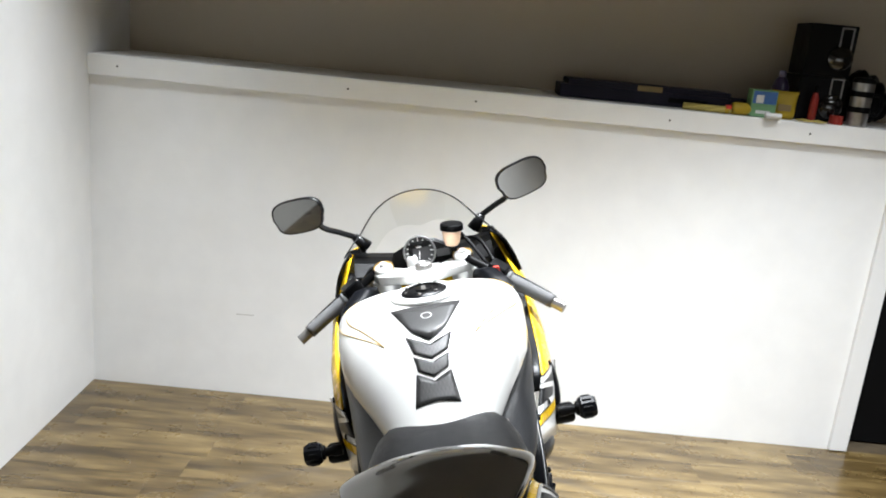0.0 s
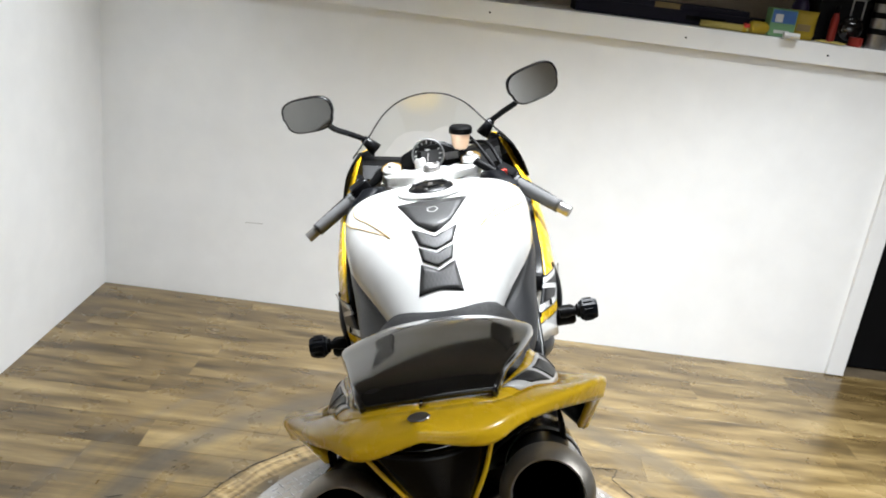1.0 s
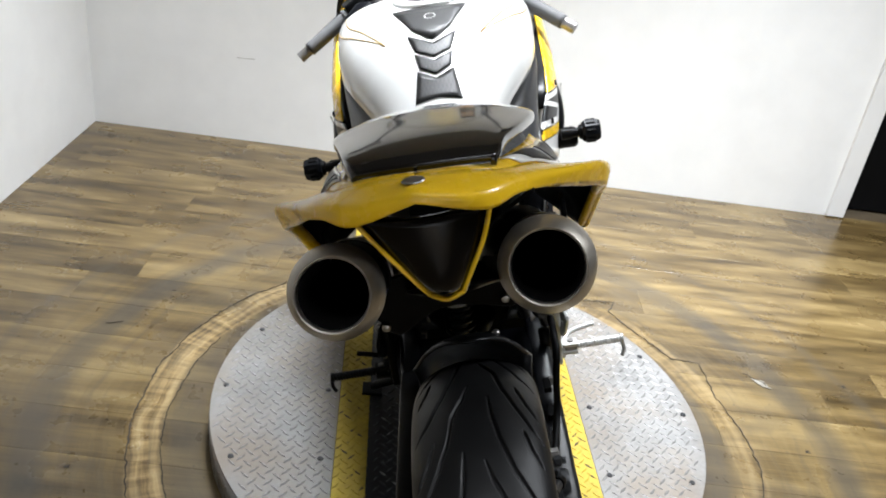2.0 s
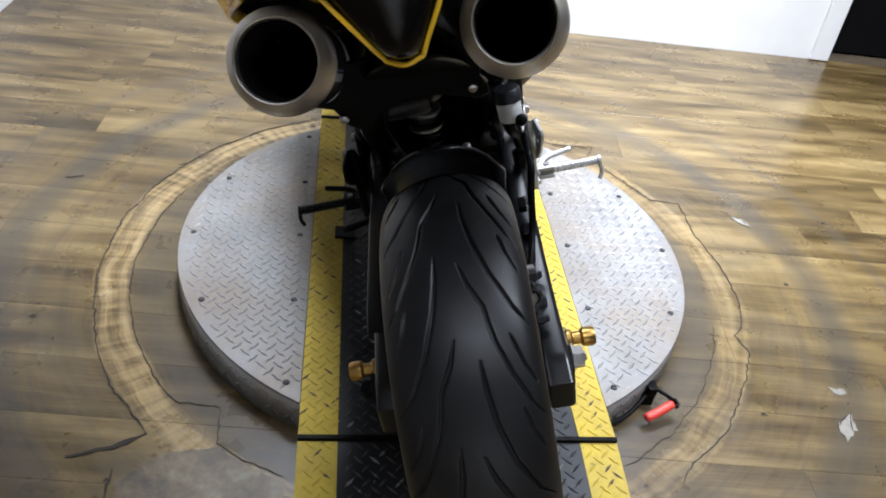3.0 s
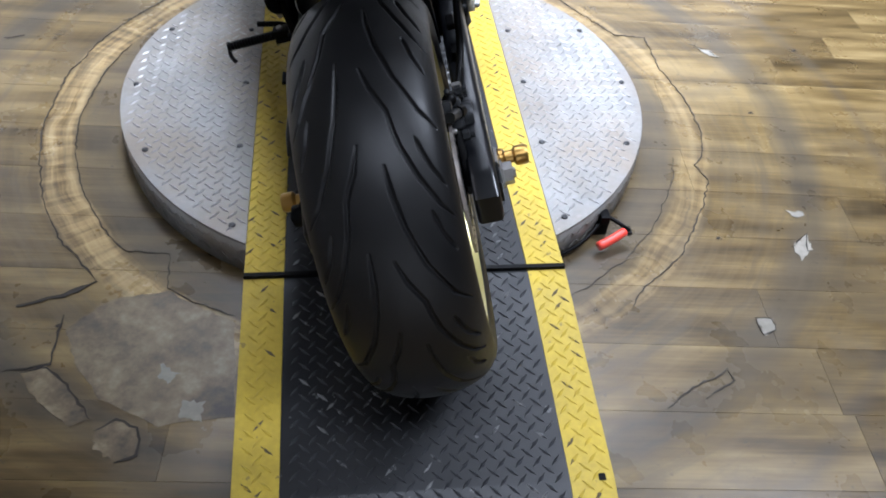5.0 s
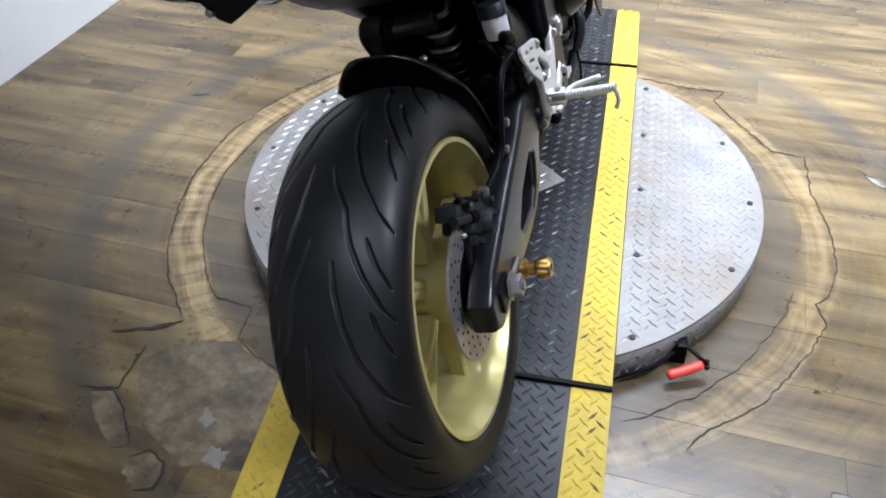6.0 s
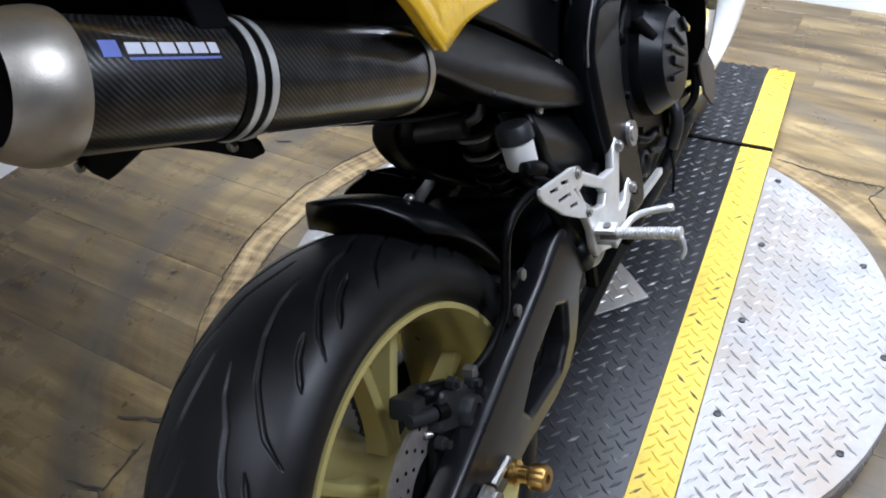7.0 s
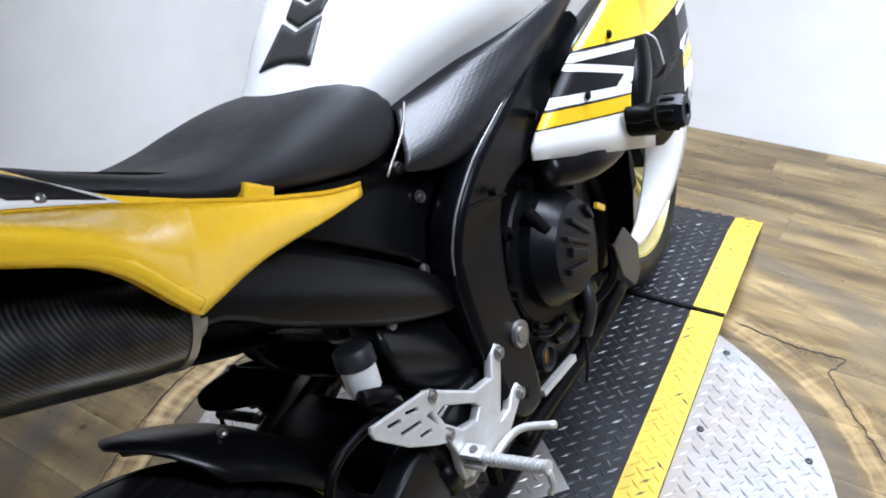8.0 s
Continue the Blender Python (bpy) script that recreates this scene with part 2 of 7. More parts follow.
def ring(lo, hi, soft):
    a = t.nodes.new("ShaderNodeMapRange")
    a.inputs["From Min"].default_value, a.inputs["From Max"].default_value = lo - soft, lo + soft
    t.links.new(radius, a.inputs["Value"])
    b = t.nodes.new("ShaderNodeMapRange")
    b.inputs["From Min"].default_value, b.inputs["From Max"].default_value = hi + soft, hi - soft
    t.links.new(radius, b.inputs["Value"])
    return math_out(t, "MULTIPLY", a.outputs[0], b.outputs[0])


sep = t.nodes.new("ShaderNodeSeparateXYZ")
t.links.new(rel.outputs[0], sep.inputs[0])
lside = t.nodes.new("ShaderNodeMapRange")
lside.inputs["From Min"].default_value, lside.inputs["From Max"].default_value = 0.3, -0.3
lside.inputs["To Min"].default_value = 0.45
t.links.new(sep.outputs[0], lside.inputs["Value"])
arc = math_out(t, "MULTIPLY", math_out(t, "ARCTAN2", sep.outputs[1], sep.outputs[0]), 0.76)


def polar_noise(along, across, detail=4.0):
    """Noise drawn out round the turntable (across large) or away from it (along large)."""
    c = t.nodes.new("ShaderNodeCombineXYZ")
    t.links.new(math_out(t, "MULTIPLY", arc, along), c.inputs[0])
    t.links.new(math_out(t, "MULTIPLY", radius, across), c.inputs[1])
    return noise_out(t, c.outputs[0], 1.0, detail, 0.6)


round_streak = polar_noise(2.5, 55.0)
hatch = polar_noise(48.0, 5.0)
bared_tone = math_out(t, "ADD", math_out(t, "MULTIPLY", round_streak, 0.55), math_out(t, "MULTIPLY", hatch, 0.45))
bared = ramp_out(t, bared_tone, [(0.36, (0.035, 0.022, 0.010)), (0.45, (0.15, 0.10, 0.042)), (0.54, (0.31, 0.22, 0.10)), (0.66, (0.44, 0.34, 0.18))])
wood = mix_out(t, math_out(t, "MULTIPLY", math_out(t, "MULTIPLY", ring(0.725, 0.80, 0.006), lside.outputs[0]), 0.85), wood, bared)
worn = math_out(t, "MULTIPLY", ring(0.62, 1.14, 0.10), ramp_out(t, round_streak, [(0.42, (0, 0, 0)), (0.66, (1, 1, 1))]))
wood = mix_out(t, math_out(t, "MULTIPLY", worn, 0.20), wood, (0.19, 0.144, 0.075))
rubbed = math_out(t, "MULTIPLY", ring(0.62, 1.14, 0.10), ramp_out(t, polar_noise(3.0, 34.0), [(0.52, (0, 0, 0)), (0.70, (1, 1, 1))]))
wood = mix_out(t, math_out(t, "MULTIPLY", rubbed, 0.55), wood, (0.045, 0.037, 0.026))
scuff = math_out(t, "MULTIPLY", ring(0.625, 0.715, 0.018), math_out(t, "ADD", 0.28, math_out(t, "MULTIPLY", wob, 0.55)))
wood = mix_out(t, scuff, wood, (0.05, 0.046, 0.04))
tyre_mark = math_out(t, "MULTIPLY", ring(0.985, 1.065, 0.02), math_out(t, "ADD", 0.22, math_out(t, "MULTIPLY", wob, 0.7)))
wood = mix_out(t, tyre_mark, wood, (0.036, 0.033, 0.029))
wood = mix_out(t, math_out(t, "MULTIPLY", ring(1.22, 1.25, 0.012), 0.35), wood, (0.045, 0.04, 0.035))
blotch = ramp_out(t, noise_out(t, pos, 6.0, 5, 0.65), [(0.50, (0, 0, 0)), (0.60, (1, 1, 1))])
wood = mix_out(t, math_out(t, "MULTIPLY", math_out(t, "MULTIPLY", ring(0.68, 1.30, 0.12), blotch), 0.40), wood, (0.085, 0.066, 0.040))
specks = ramp_out(t, noise_out(t, pos, 60.0, 3, 0.6), [(0.66, (0, 0, 0)), (0.72, (1, 1, 1))])
wood = mix_out(t, math_out(t, "MULTIPLY", specks, 0.5), wood, (0.03, 0.026, 0.02))
haze = ramp_out(t, noise_out(t, pos, 2.3, 4, 0.6), [(0.45, (0, 0, 0)), (0.75, (1, 1, 1))])
wood = mix_out(t, math_out(t, "MULTIPLY", haze, 0.12), wood, (0.21, 0.165, 0.095))
t.links.new(wood, s.inputs["Base Color"])
rr = t.nodes.new("ShaderNodeMapRange")
rr.inputs["To Min"].default_value, rr.inputs["To Max"].default_value = 0.20, 0.38
t.links.new(noise_out(t, pos, 9.0, 4), rr.inputs["Value"])
t.links.new(rr.outputs["Result"], s.inputs["Roughness"])
s.inputs["Specular IOR Level"].default_value = 0.5
s.inputs["Coat Weight"].default_value, s.inputs["Coat Roughness"].default_value, s.inputs["Coat IOR"].default_value = 0.30, 0.15, 1.5
bump(t, s, fibre, 0.12, 0.001)
M["vinyl_plank"] = m


# ---- mesh helpers ----
def part(name, data, mat, parent=None, label="", smooth=False, auto=None):
    """Links a bmesh or a mesh as ONE object under a thing or a part."""
    if isinstance(data, bmesh.types.BMesh):
        bm = data
        data = bpy.data.meshes.new(name)
        bm.to_mesh(data)
        bm.free()
    if not data.materials:
        for mm in (mat if isinstance(mat, (list, tuple)) else [mat]):
            data.materials.append(M[mm])
    if smooth or auto:
        data.polygons.foreach_set("use_smooth", [True] * len(data.polygons))
        if auto:
            data.set_sharp_from_angle(angle=radians(auto))
    ob = new(name, data)
    if parent is not None:
        ob.parent = parent
    if label:
        ob["label"] = label
    return ob


def thing(name, m=None, label="", category="", group="", kind=""):
    ob = new(name)
    ob.empty_display_size = 0.1
    if m is not None:
        ob.matrix_world = m
    return tagged(ob, label, category, group, kind)


def box(sx, sy, sz, centre=(0, 0, 0), bevel=0.0, segs=2, bm=None, turn=None):
    out = bm or bmesh.new()
    mm = Matrix.Translation(centre) @ (turn or Matrix()) @ Matrix.Diagonal((sx, sy, sz, 1))
    r = bmesh.ops.create_cube(out, size=1, matrix=mm)
    if bevel:
        edges = list({e for v in r["verts"] for e in v.link_edges})
        bmesh.ops.bevel(out, geom=edges, offset=bevel, segments=segs, affect="EDGES", profile=0.7)
    return out


def lathe(profile, axis="x", centre=(0, 0, 0), seg=48, closed=False, bm=None, turn=None):
    """Revolves (radius, along) points round an axis."""
    out = bm or bmesh.new()
    rot = {"x": lambda r, a, c, s_: (a, r * c, r * s_), "y": lambda r, a, c, s_: (r * c, a, r * s_), "z": lambda r, a, c, s_: (r * c, r * s_, a)}[axis]
    mm = Matrix.Translation(centre) @ (turn or Matrix())
    rings = []
    for i in range(seg):
        c, s_ = math.cos(2 * math.pi * i / seg), math.sin(2 * math.pi * i / seg)
        rings.append([out.verts.new(mm @ Vector(rot(r, a, c, s_))) for r, a in profile])
    n = len(profile)
    for i in range(seg):
        p, q = rings[i], rings[(i + 1) % seg]
        for k in range(n if closed else n - 1):
            out.faces.new((p[k], q[k], q[(k + 1) % n], p[(k + 1) % n]))
    if not closed:
        for k in (0, n - 1):
            if profile[k][0] > 1e-5:
                out.faces.new([rg[k] for rg in rings])
    bmesh.ops.remove_doubles(out, verts=out.verts, dist=1e-6)
    bmesh.ops.recalc_face_normals(out, faces=out.faces)
    return out


def spline(points, n):
    """Catmull-Rom through points, n steps for each stretch."""
    P = [Vector(p) for p in points]
    P = [P[0] * 2 - P[1]] + P + [P[-1] * 2 - P[-2]]
    out = []
    for i in range(1, len(P) - 2):
        a, b, c, d = P[i - 1:i + 3]
        for k in range(n):
            u = k / n
            out.append(0.5 * ((2 * b) + (c - a) * u + (2 * a - 5 * b + 4 * c - d) * u * u + (3 * b - a - 3 * c + d) * u ** 3))
    out.append(P[-2])
    return out


def tube(points, r, seg=10, n=6, bm=None, flat=1.0, r_end=None):
    """A round rod along a smooth path."""
    out = bm or bmesh.new()
    path = spline(points, n) if len(points) > 2 and n > 1 else [Vector(p) for p in points]
    rings, side = [], None
    for i, p in enumerate(path):
        d = (path[min(i + 1, len(path) - 1)] - path[max(i - 1, 0)]).normalized()
        if side is None:
            side = d.orthogonal().normalized()
        side = (side - d * side.dot(d)).normalized()
        up = d.cross(side)
        rad = r if r_end is None else r + (r_end - r) * i / (len(path) - 1)
        rings.append([out.verts.new(p + side * rad * math.cos(2 * math.pi * k / seg) + up * rad * flat * math.sin(2 * math.pi * k / seg)) for k in range(seg)])
    for p, q in zip(rings, rings[1:]):
        for k in range(seg):
            out.faces.new((p[k], p[(k + 1) % seg], q[(k + 1) % seg], q[k]))
    out.faces.new(rings[0][::-1])
    out.faces.new(rings[-1])
    return out


def sheet(rows, bm=None, closed=False):
    """A grid of points as faces."""
    out = bm or bmesh.new()
    vs = [[out.verts.new(p) for p in row] for row in rows]
    for a, b in zip(vs, vs[1:]):
        n = len(a)
        for k in range(n if closed else n - 1):
            out.faces.new((a[k], a[(k + 1) % n], b[(k + 1) % n], b[k]))
    return out


def dense(rows, n_along, n_across):
    """A finer, smooth grid through a coarse one."""
    across = [spline(r, n_across) for r in rows]
    cols = [spline([r[k] for r in across], n_along) for k in range(len(across[0]))]
    return [[c[i] for c in cols] for i in range(len(cols[0]))]


def capped(rows):
    """A closed tube of rings with both ends filled."""
    bm = sheet(rows, closed=True)
    bm.verts.ensure_lookup_table()
    n = len(rows[0])
    bm.faces.new(bm.verts[:n][::-1])
    bm.faces.new(bm.verts[-n:])
    bmesh.ops.recalc_face_normals(bm, faces=bm.faces)
    return bm


def thick(ob, depth, offset=-1.0):
    mod = ob.modifiers.new("thickness", "SOLIDIFY")
    mod.thickness, mod.offset = depth, offset
    return ob


def outline(points, depth, bevel=0.002, holes=(), plane="yz", at=0.0, smooth_n=0):
    """A plate cut to an outline with holes, its edges rounded. plane yz: points are (y, z), the depth runs along x from at."""
    cu = bpy.data.curves.new("outline", "CURVE")
    cu.dimensions, cu.fill_mode = "2D", "BOTH"
    cu.extrude, cu.bevel_depth, cu.bevel_resolution = depth / 2 - bevel, bevel, 2
    cu.offset = -bevel
    for loop in (points, *holes):
        if smooth_n:
            ext = [loop[-1]] + list(loop) + [loop[0], loop[1]]
            loop = [(p.x, p.y) for p in spline([(a, b, 0) for a, b in ext], smooth_n)[smooth_n:-smooth_n * 1 - 1]]
        sp = cu.splines.new("POLY")
        sp.points.add(len(loop) - 1)
        for q, (a, b) in zip(sp.points, loop):
            q.co = (a, b, 0, 1)
        sp.use_cyclic_u = True
    ob = bpy.data.objects.new("outline", cu)
    scene.collection.objects.link(ob)
    me = bpy.data.meshes.new_from_object(ob.evaluated_get(bpy.context.evaluated_depsgraph_get()))
    bpy.data.objects.remove(ob)
    bpy.data.curves.remove(cu)
    if plane == "yz":
        me.transform(Matrix(((0, 0, 1, at + depth / 2), (1, 0, 0, 0), (0, 1, 0, 0), (0, 0, 0, 1))))
    elif plane == "xy":
        me.transform(Matrix.Translation((0, 0, at + depth / 2)))
    else:
        me.transform(Matrix(((1, 0, 0, 0), (0, 0, -1, at + depth / 2), (0, 1, 0, 0), (0, 0, 0, 1))))
    me.materials.clear()
    return me


def bulge(me, shift, lo, hi, step=0.012):
    """Cuts a plate lengthwise and crosswise and moves its points out by shift(y, z)."""
    bm = bmesh.new()
    bm.from_mesh(me)
    for axis in (1, 2):
        c = lo[axis - 1] + step
        while c < hi[axis - 1]:
            co, no = [0.0, 0.0, 0.0], [0.0, 0.0, 0.0]
            co[axis], no[axis] = c, 1.0
            bmesh.ops.bisect_plane(bm, geom=bm.verts[:] + bm.edges[:] + bm.faces[:], plane_co=co, plane_no=no)
            c += step
    for v_ in bm.verts:
        v_.co.x += shift(v_.co.y, v_.co.z)
    bm.to_mesh(me)
    bm.free()
    return me


def mirrored(data):
    """The same mesh on the other side of the bike."""
    me = data.copy()
    me.transform(Matrix.Diagonal((-1, 1, 1, 1)))
    me.flip_normals()
    return me


# ---- the room ----
FLOOR = -0.085
ROOM = pose(-1.46, 2.41, 0, 0, 0, -4.9)
WIDE, DEEP, HIGH = 6.2, 7.6, 2.75
RECESS = 0.42


def slab(name, lo, hi, mat, label, category="wall"):
    c = [(a + b) / 2 for a, b in zip(lo, hi)]
    ob = part(name, box(*(b - a for a, b in zip(lo, hi)), c), mat)
    ob.matrix_world = ROOM
    return tagged(ob, label, category, kind="structure")


DOOR = 3.27
slab("wall_back", (-0.12, 0.0, FLOOR - 0.05), (DOOR, 0.42, 1.215), "wall_white", "white painted half wall behind the motorcycle")
slab("wall_back_right", (DOOR + 0.86, 0.0, FLOOR - 0.05), (WIDE, 0.42, 1.215), "wall_white", "white painted half wall beside the dark doorway")
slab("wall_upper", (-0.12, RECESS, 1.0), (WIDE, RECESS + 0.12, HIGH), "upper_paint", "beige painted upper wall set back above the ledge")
slab("wall_left", (-0.12, -DEEP, FLOOR - 0.05), (0.0, 0.0, HIGH), "wall_white", "white painted side wall")
slab("wall_left_return", (-0.12, 0.0, 1.215), (0.0, RECESS, HIGH), "wall_white", "white painted return of the side wall above the ledge")
# added out of view; its dark grey keeps the fill light low
slab("wall_right", (WIDE, -DEEP, FLOOR - 0.05), (WIDE + 0.12, RECESS + 0.12, HIGH), "ceiling_paint", "unseen side wall, kept dark grey to limit bounce light")
slab("wall_rear", (-0.12, -DEEP - 0.12, FLOOR - 0.05), (WIDE + 0.12, -DEEP, HIGH), "wall_white", "plain white wall behind the camera")
# closes the room out of view, dark so little light bounces down
slab("ceiling", (-0.12, -DEEP - 0.12, HIGH), (WIDE + 0.12, RECESS + 0.12, HIGH + 0.1), "ceiling_paint", "unseen ceiling, kept dark grey to limit bounce light", "ceiling")
slab("door_1", (DOOR + 0.002, 0.10, FLOOR + 0.004), (DOOR + 0.858, 0.14, 1.214), "door_black", "black door panel in the half wall", "door")
cap = part("trim", box(WIDE - 0.004, 0.435, 0.081, (WIDE / 2, 0.1985, 1.2565), 0.004), "trim_white")
cap.matrix_world = ROOM
tagged(cap, "white painted wooden ledge board on the half wall", "ledge", kind="structure")
jamb = part("trim", box(0.075, 0.02, 1.29, (DOOR - 0.0375, -0.0105, 0.565), 0.003), "trim_white")
jamb.matrix_world = ROOM
tagged(jamb, "white painted door trim board", "trim", kind="structure")
for u in (0.12, 1.02, 1.52, 2.28, 2.83):
    part("nail_head", lathe([(0.0, 0.0), (0.004, 0.0), (0.004, -0.002), (0.0, -0.002)], "y", (u, -0.0195, 1.255), 8), "matte_black", cap)

part("scuff_mark", box(0.075, 0.0016, 0.004, (0.645, -0.0006, 0.2755), 0.0007, 1, turn=pose(0, 0, 0, 0, -1.5, 0)), "scuff_grey", bpy.data.objects["wall_back"], "faint grey scuff")

floor = part("floor", box(WIDE + 0.2, DEEP + 0.4, 0.05, (WIDE / 2, -DEEP / 2, FLOOR - 0.031)), "glue_patch")
floor.matrix_world = ROOM
tagged(floor, "worn brown wood-look vinyl plank floor with circular scuffs", "floor", kind="structure")

# ---- the turntable ----
CX, CY, RAD = 0.0, 0.617, 0.615
HALF, INNER, LONG = 0.305, 0.231, 1.212


def treads(inside, lo, hi, height, pitch=0.0213, length=0.0275, width=0.0066, rise=0.0021, slope=None):
    """Raised lozenges in a slanting basket weave on a plate, joined."""
    verts, faces = [], []
    step = pitch / math.sqrt(2)
    for j in range(int((hi[1] - lo[1]) / step) + 1):
        for i in range(int((hi[0] - lo[0]) / step / 2) + 1):
            x, y = lo[0] + (2 * i + 0.5 + j % 2) * step, lo[1] + (j + 0.5) * step
            if not inside(x, y):
                continue
            a = radians(49 if j % 2 else -41)
            c, s_ = math.cos(a), math.sin(a)
            k = len(verts)
            for u, w, h in ((-length / 2, 0, 0), (0, -width / 2, 0), (length / 2, 0, 0), (0, width / 2, 0), (-length * 0.30, 0, rise), (0, 0, rise * 1.1), (length * 0.30, 0, rise)):
                px, py = x + u * c - w * s_, y + u * s_ + w * c
                verts.append((px, py, (slope(py) if slope else height) + h))
            faces += [(k, k + 1, k + 5, k + 4), (k + 1, k + 2, k + 6, k + 5), (k + 2, k + 3, k + 5, k + 6), (k + 3, k, k + 4, k + 5)]
    me = bpy.data.meshes.new("tread")
    me.from_pydata(verts, [], faces)
    return me


table = thing("turntable", pose(0, 0, 0), "round turntable of silver tread plate with black runway and yellow stripes", "turntable")
drum = part("drum", lathe([(0.0, FLOOR + 0.002), (RAD - 0.012, FLOOR + 0.002), (RAD - 0.012, -0.006), (0.0, -0.006)], "z", (CX, CY, 0), 96), "matte_black", table)
for side in (-1, 1):
    a0 = math.acos((HALF + 0.001) / RAD)
    arc = [(CX + side * RAD * math.cos(-a0 + 2 * a0 * k / 60), CY + RAD * math.sin(-a0 + 2 * a0 * k / 60)) for k in range(61)]
    if side < 0:
        arc = arc[::-1]
    deck = part("deck_plate", outline(arc, 0.006, 0.0012, plane="xy", at=-0.006), "deck", table, auto=40)
    tr_ = part("tread", treads(lambda x, y: math.hypot(x - CX, y - CY) < RAD - 0.018 and side * x > HALF + 0.010, (-0.64, 0.0), (0.64, 1.25), 0.0, pitch=0.0245, length=0.031, width=0.0075), "deck_tread", deck)
    tr_["kind"] = "stuff"
    rim_rows = [[(CX + side * (RAD - 0.002) * math.cos(a), CY + (RAD - 0.002) * math.sin(a), z) for z in (FLOOR + 0.002, -0.006)] for a in [-a0 + 2 * a0 * k / 60 for k in range(61)]]
    skirt = thick(part("skirt", sheet(rim_rows), "deck", table, smooth=True), 0.004, 0.0)
    sv, sf = [], []
    for k in range(58):
        for j in range(2):
            a = -a0 + 2 * a0 * (k + 0.5) / 58
            tilt = 1 if (k + j) % 2 else -1
            b0 = len(sv)
            for u, w, h in ((-0.012, 0, 0), (0, -0.0035, 0), (0.012, 0, 0), (0, 0.0035, 0), (-0.007, 0, 0.002), (0.007, 0, 0.002)):
                da, dz = (u * 0.7 - tilt * w * 0.7) / RAD, tilt * u * 0.7 + w * 0.7
                rr_ = RAD + 0.0005 + h
                sv.append((CX + side * rr_ * math.cos(a + da), CY + rr_ * math.sin(a + da), -0.026 - j * 0.033 + dz))
            sf += [(b0, b0 + 1, b0 + 5, b0 + 4), (b0 + 1, b0 + 2, b0 + 5), (b0 + 2, b0 + 3, b0 + 4, b0 + 5), (b0 + 3, b0, b0 + 4)]
    me = bpy.data.meshes.new("tread")
    me.from_pydata(sv, [], sf)
    part("tread", me, "deck", skirt)["kind"] = "stuff"

runway = part("runway_plate", box(2 * INNER - 0.001, LONG, 0.012, (0, LONG / 2, -0.006)), "runway", table, "black painted tread plate")
part("tread", treads(lambda x, y: abs(x) < INNER - 0.009 and abs(x) + abs(y - CY) > 0.167, (-INNER, 0.008), (INNER, LONG - 0.008), 0.0), "runway_tread", runway)["kind"] = "stuff"
for side in (-1, 1):
    mid = side * (HALF + INNER) / 2
    st = part("yellow_stripe", box(HALF - INNER - 0.001, LONG, 0.013, (mid, LONG / 2, -0.0055)), "stripe", table, "yellow painted tread plate strip")
    part("tread", treads(lambda x, y: abs(x - mid) < 0.031, (-0.32, 0.008), (0.32, LONG - 0.008), 0.001), "stripe", st)["kind"] = "stuff"
pivot = part("pivot_cover", outline([(0.157, CY), (0, CY + 0.157), (-0.157, CY), (0, CY - 0.157)], 0.004, 0.001, plane="xy", at=0.0015), "deck", table, "bare silver tread plate")
part("tread", treads(lambda x, y: abs(x) + abs(y - CY) < 0.135, (-0.16, CY - 0.16), (0.16, CY + 0.16), 0.0055), "deck_tread", pivot)["kind"] = "stuff"
screw = lathe([(0.0, 0.0035), (0.003, 0.0035), (0.004, 0.0025), (0.0052, 0.0030), (0.0066, 0.0022), (0.0070, 0.0)], "z", (0, 0, 0), 14)
screw_mesh = bpy.data.meshes.new("deck_screw")
screw.to_mesh(screw_mesh)
screw.free()
spots = [(sx * 0.335, y) for sx in (-1, 1) for y in (0.136, 0.383, 0.622, 0.858, 1.096)]
spots += [(CX + sx * 0.585 * math.cos(radians(a)), CY + 0.585 * math.sin(radians(a))) for sx in (-1, 1) for a in (-24.5, 0, 24.5)]
for x, y in spots:
    o = part("deck_screw", screw_mesh, "cast_grey", table, smooth=True)
    o.location = (x, y, 0.0)


def ramp_z(y):
    d = -y if y < 0 else y - LONG
    return -0.0008 - (d * 0.105 if d < 0.43 else 0.0452 + (d - 0.43) * 0.27)


